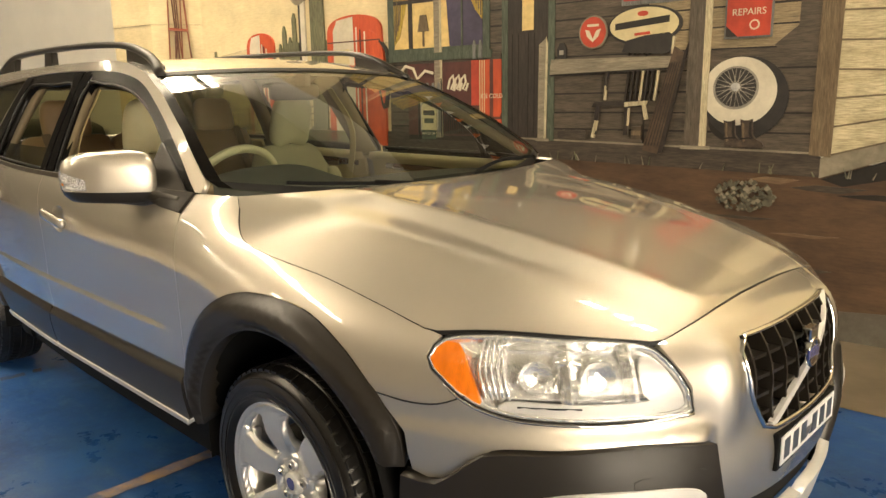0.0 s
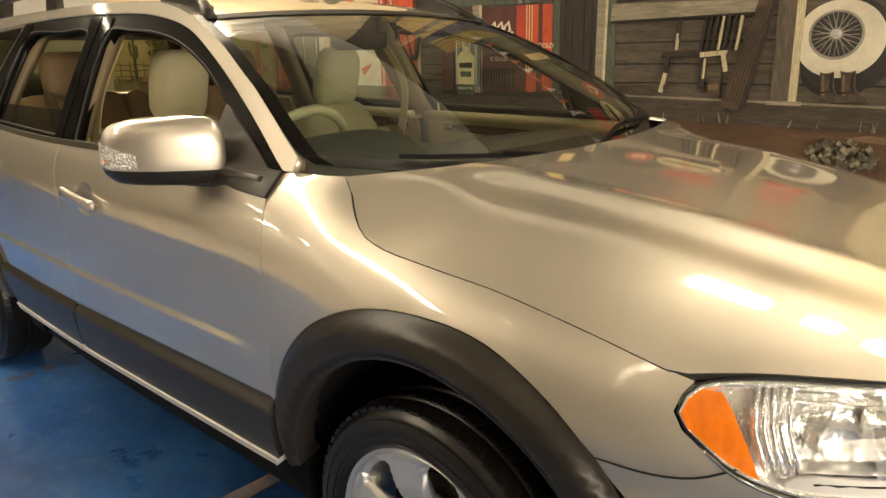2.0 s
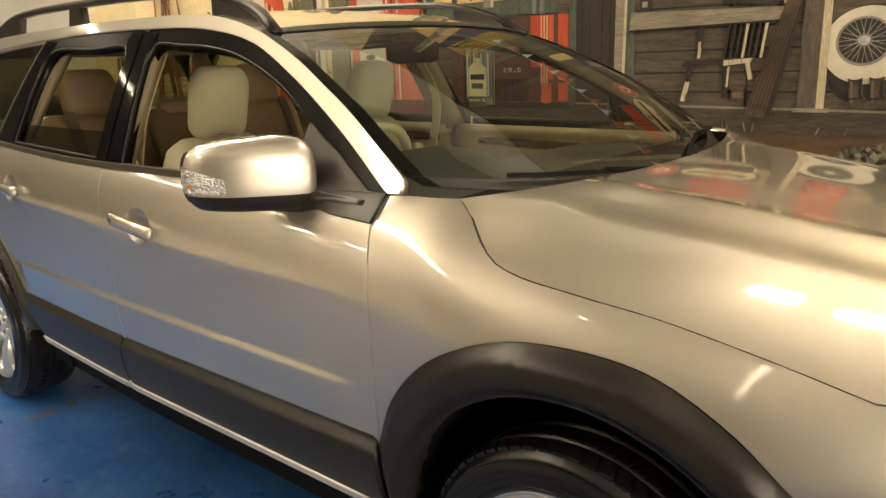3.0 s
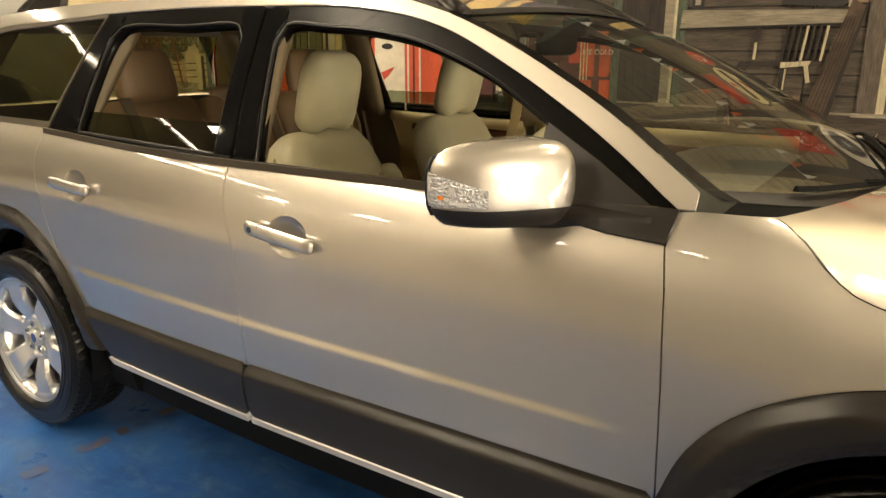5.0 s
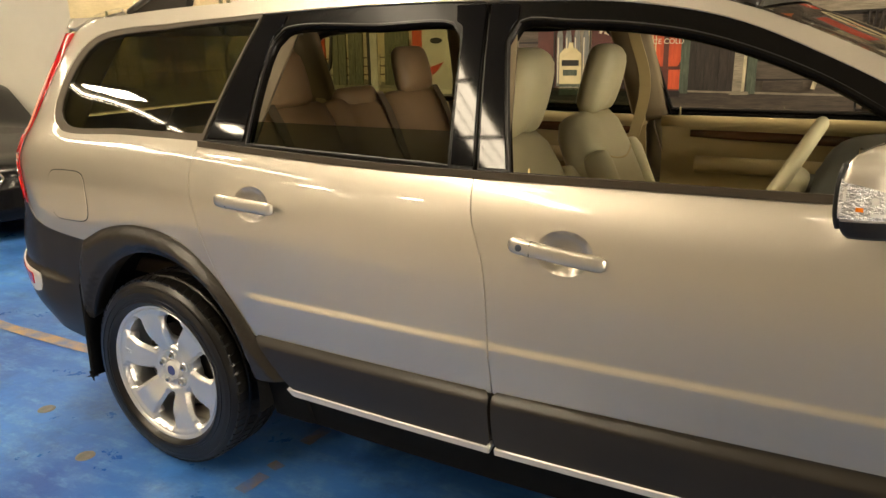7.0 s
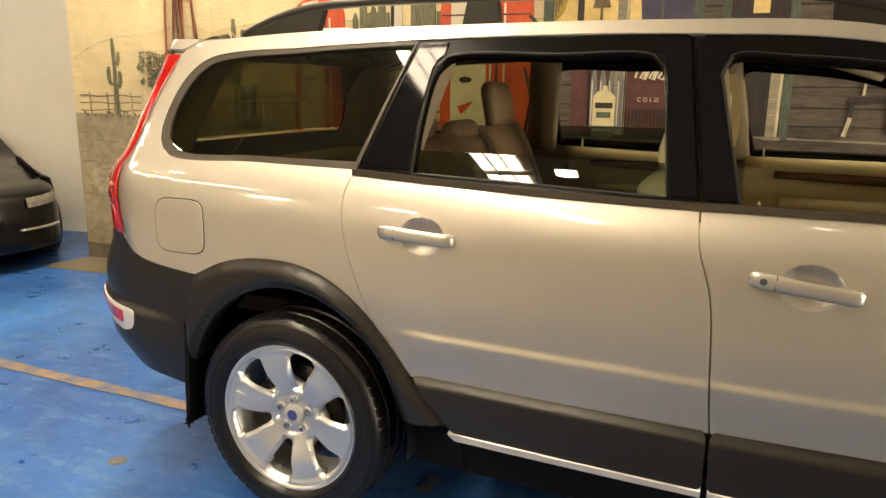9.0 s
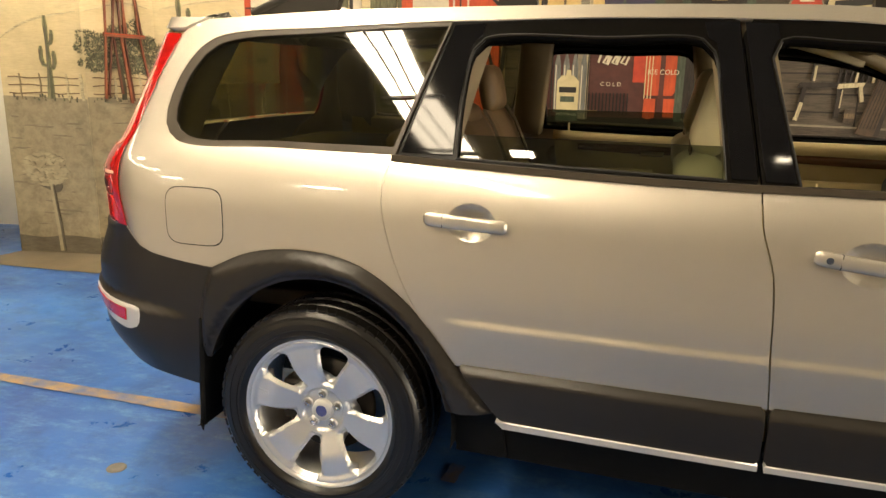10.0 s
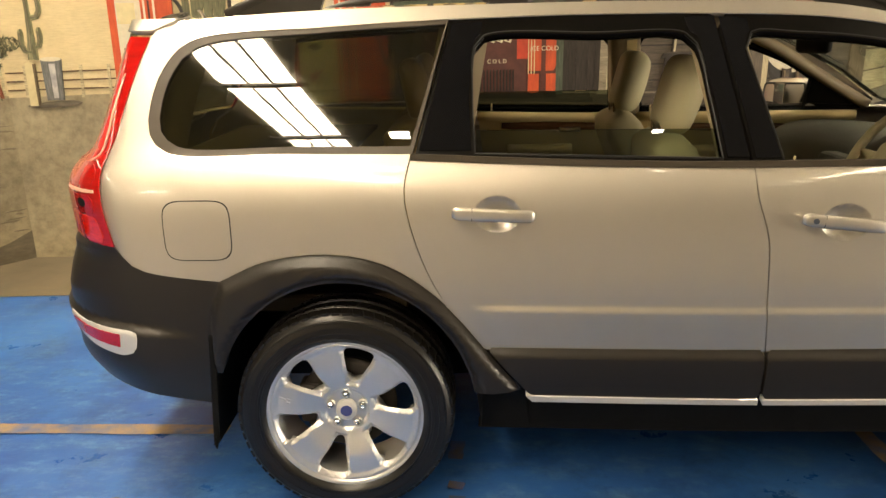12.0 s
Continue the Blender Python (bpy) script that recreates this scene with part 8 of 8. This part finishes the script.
flat("cream_stake", [(-2.505, 1.05), (-2.445, 1.05), (-2.442, 1.325), (-2.47, 1.338), (-2.502, 1.322)], M_YELLOW, 11, on_main, mural)
flat("stake_shade", rect(-2.452, 1.05, -2.440, 1.32), M_TANPOST, 12, on_main, mural)
flat("bucket", [(-2.390, 1.085), (-2.285, 1.085), (-2.270, 1.35), (-2.400, 1.35)], M_STEEL, 10, on_main, mural)
flat("bucket_mouth", disc(-2.335, 1.348, 0.066, 0.014), M_WHITE, 11, on_main, mural)
flat("bucket_light", [(-2.345, 1.10), (-2.315, 1.10), (-2.310, 1.32), (-2.35, 1.32)], M_HUB, 11, on_main, mural)
flat("stake_ground", rounded([(-2.56, 1.05), (-2.40, 1.075), (-2.22, 1.085), (-2.15, 1.06), (-2.40, 1.03)], 2), M_SAND2, 9, on_main, mural)


# ---------------------------------------------------------------- flags on a line by the wall
FLAGS = [material("white_flag", (0.72, 0.70, 0.64), 0.7, noise_scale=12, amount=0.1), material("orange_flag", (0.60, 0.14, 0.03), 0.7, noise_scale=12, amount=0.2)]


def bunting(a, b, sag, n):
    s = tagged(new("bunting"), "string of white and orange pennants along the mural", "bunting", "flag strings")
    P = [Vector(a).lerp(Vector(b), t) - Vector((0, 0, sag * 4 * t * (1 - t))) for t in np.linspace(0, 1, n)]
    vs, fs = sweep(P, ring(0.003, 5))
    add_mesh("cord", vs, fs, PLATE_W, s)
    for i in range(n - 1):
        p, q = P[i], P[i + 1]
        u, v = p.lerp(q, 0.2), p.lerp(q, 0.66)
        tip = (u + v) / 2 - Vector((0.01 * math.sin(i * 1.7), 0.02 * math.sin(i * 2.3), 0.12))
        t = Vector((0, 0.0015, 0))
        add_mesh("pennant", [u + t, v + t, tip + t, u - t, v - t, tip - t], [(0, 1, 2), (5, 4, 3), (0, 3, 4, 1), (1, 4, 5, 2), (2, 5, 3, 0)], FLAGS[(0, 1)[i % 2]], s, smooth=False)


bunting((0.75, wy(0.75) - 0.06, 2.31), (6.0, wy(6.0) - 0.06, 2.31), 0.03, 38)


# ---------------------------------------------------------------- black saloon beyond the car's tail
HEADLIGHT_GREY = material("misted_headlight", (0.34, 0.31, 0.27), 0.18, 0.3, coat=1.0, noise_scale=25, alt=(0.12, 0.11, 0.10))
BLACKPAINT = material("black_car_paint", (0.004, 0.004, 0.005), 0.25, spec=0.25, coat=0.15, noise_scale=3, amount=0.3)


def black_car():
    c = tagged(new("parked_saloon"), "glossy black saloon parked nose out by the white wall", "car")
    m = Matrix.Translation((-3.70, 0.36, 0)) @ Matrix.Rotation(radians(-28), 4, "Z") @ Matrix.Diagonal((1, 1, 0.80, 1))
    n, w = 40, 36
    vs, fs = [], []
    # nose outline: local +x forward, the skin runs from sill to bonnet middle
    prof = [(0.20, 0.02), (0.26, -0.01), (0.40, 0.0), (0.50, 0.01), (0.56, 0.03), (0.64, 0.05), (0.70, 0.10), (0.745, 0.20), (0.78, 0.40)]
    prof = cr(prof, 0.03)
    for z, back in prof:
        for i in range(w + 1):
            a = -math.pi / 2 + math.pi * i / w
            ca, sa = math.cos(a), math.sin(a)
            x = -0.62 + 0.62 * abs(ca) ** (2 / 2.6) - back * (0.5 + 0.5 * abs(ca))
            y = math.copysign(abs(sa) ** (2 / 2.6), sa) * (0.88 - 0.10 * max(0, z - 0.55) - 0.25 * max(0.0, z - 0.70))
            vs.append(m @ Vector((x, y, z)))
    k = w + 1
    for j in range(len(prof) - 1):
        for i in range(w):
            fs.append((j * k + i, j * k + i + 1, (j + 1) * k + i + 1, (j + 1) * k + i))
    add_mesh("front_bumper", vs, fs, BLACKPAINT, c)
    # bonnet, screen, roof and tail as one long crowned skin
    spine = cr([(-0.38, 0.775), (-0.8, 0.86), (-1.35, 0.93), (-1.55, 0.97), (-2.2, 1.36), (-2.6, 1.43), (-3.3, 1.40), (-4.0, 1.05), (-4.5, 1.0), (-4.6, 0.6)], 0.08)
    vs, fs = [], []
    for x, z in spine:
        wd = 0.80 if z < 1.0 else 0.80 - 0.42 * (z - 1.0)
        for i in range(21):
            b = -1 + 2 * i / 20
            vs.append(m @ Vector((x - 0.12 * b * b * (1 if x > -1 else 0.3), b * wd, z - 0.07 * b ** 4 - 0.02 * b * b)))
    for j in range(len(spine) - 1):
        for i in range(20):
            fs.append((j * 21 + i, j * 21 + i + 1, (j + 1) * 21 + i + 1, (j + 1) * 21 + i))
    add_mesh("bonnet_and_roof", vs, fs, BLACKPAINT, c)
    for sg in (-1, 1):
        vs, fs = [], []
        for x in np.linspace(-0.6, -4.6, 30):
            for z, o in ((0.22, 0.03), (0.35, 0.0), (0.6, -0.01), (0.78, 0.02), (0.90, 0.08)):
                vs.append(m @ Vector((x, sg * (0.88 - o), min(z, 0.80 + max(0, (-x - 0.6)) * 0.12))))
        for j in range(29):
            for i in range(4):
                fs.append((j * 5 + i, j * 5 + i + 1, (j + 1) * 5 + i + 1, (j + 1) * 5 + i))
        add_mesh("body_side", vs, fs, BLACKPAINT, c)
        # headlight on the corner
        hv, hf = [], []
        for j in range(7):
            for i in range(13):
                a = sg * math.radians(38 + 34 * i / 12)
                z = 0.585 + 0.085 * j / 6 + 0.02 * i / 12
                ca, sa = math.cos(a), math.sin(a)
                back = float(np.interp(z, [0.56, 0.64, 0.70], [0.03, 0.05, 0.10]))
                hv.append(m @ Vector((-0.62 + 0.62 * abs(ca) ** (2 / 2.6) - back * (0.5 + 0.5 * abs(ca)) + 0.012, math.copysign(abs(sa) ** (2 / 2.6), sa) * (0.89 - 0.10 * max(0, z - 0.55)), z)))
        for j in range(6):
            for i in range(12):
                hf.append((j * 13 + i, j * 13 + i + 1, (j + 1) * 13 + i + 1, (j + 1) * 13 + i))
        add_mesh("headlight", hv, hf, HEADLIGHT_GREY, c, "pale clear headlight")
        line = [m @ Vector((-0.62 + 0.62 * abs(math.cos(a)) ** (2 / 2.6) + 0.012, math.copysign(abs(math.sin(a)) ** (2 / 2.6), math.sin(a)) * 0.89, 0.40)) for a in np.linspace(sg * 0.55, sg * 1.15, 14)]
        vs, fs = sweep(line, ring(0.012, 6))
        add_mesh("chrome_strip", vs, fs, CHROME, c)
        for x in (-0.85, -3.6):
            p = m @ Vector((x, sg * 0.80, 0.32))
            hub = new("wheel")
            hub.parent = c
            hub.matrix_basis = Matrix.Translation(p) @ m.to_3x3().to_4x4()
            vs, fs = lathe([(-0.1, 0.2), (-0.11, 0.28), (-0.09, 0.32), (0.09, 0.32), (0.11, 0.28), (0.1, 0.2), (0.07, 0.19), (0.06, 0.0)], 40, "y")
            add_mesh("tyre", vs, fs, TYRE, hub)
            vs, fs = lathe([(sg * 0.09, 0.20), (sg * 0.085, 0.17), (sg * 0.07, 0.05), (sg * 0.09, 0.0)], 40, "y")
            add_mesh("rim", vs, fs, ALLOY, hub)
        # twin grille
        gv = rounded([(sg * 0.05, 0.52), (sg * 0.36, 0.53), (sg * 0.40, 0.66), (sg * 0.06, 0.68)], 2)
        back = lambda z: float(np.interp(z, [0.50, 0.56, 0.64, 0.70], [0.01, 0.03, 0.05, 0.10]))
        loop = [m @ Vector((0.012 - back(z) - 0.10 * abs(y) ** 2.6, y, z)) for y, z in gv]
        vs, fs = sweep(loop, ring(0.011, 6), closed=True, up=Vector((1, 0, 0)))
        add_mesh("grille_frame", vs, fs, CHROME, c)
        for i in range(6):
            y = sg * (0.09 + i * 0.052)
            line = [m @ Vector((0.008 - back(z) - 0.10 * abs(y) ** 2.6, y, z)) for z in (0.535, 0.60, 0.665)]
            vs, fs = sweep(line, ring(0.007, 5), up=Vector((1, 0, 0)))
            add_mesh("grille_bar", vs, fs, CLAD, c)
    bm = bmesh.new()
    box(bm, (-4.5, -0.8, 0.16), (-0.4, 0.8, 0.30), 0.02, m)
    part("underbody", bm, UNDER, c)


black_car()
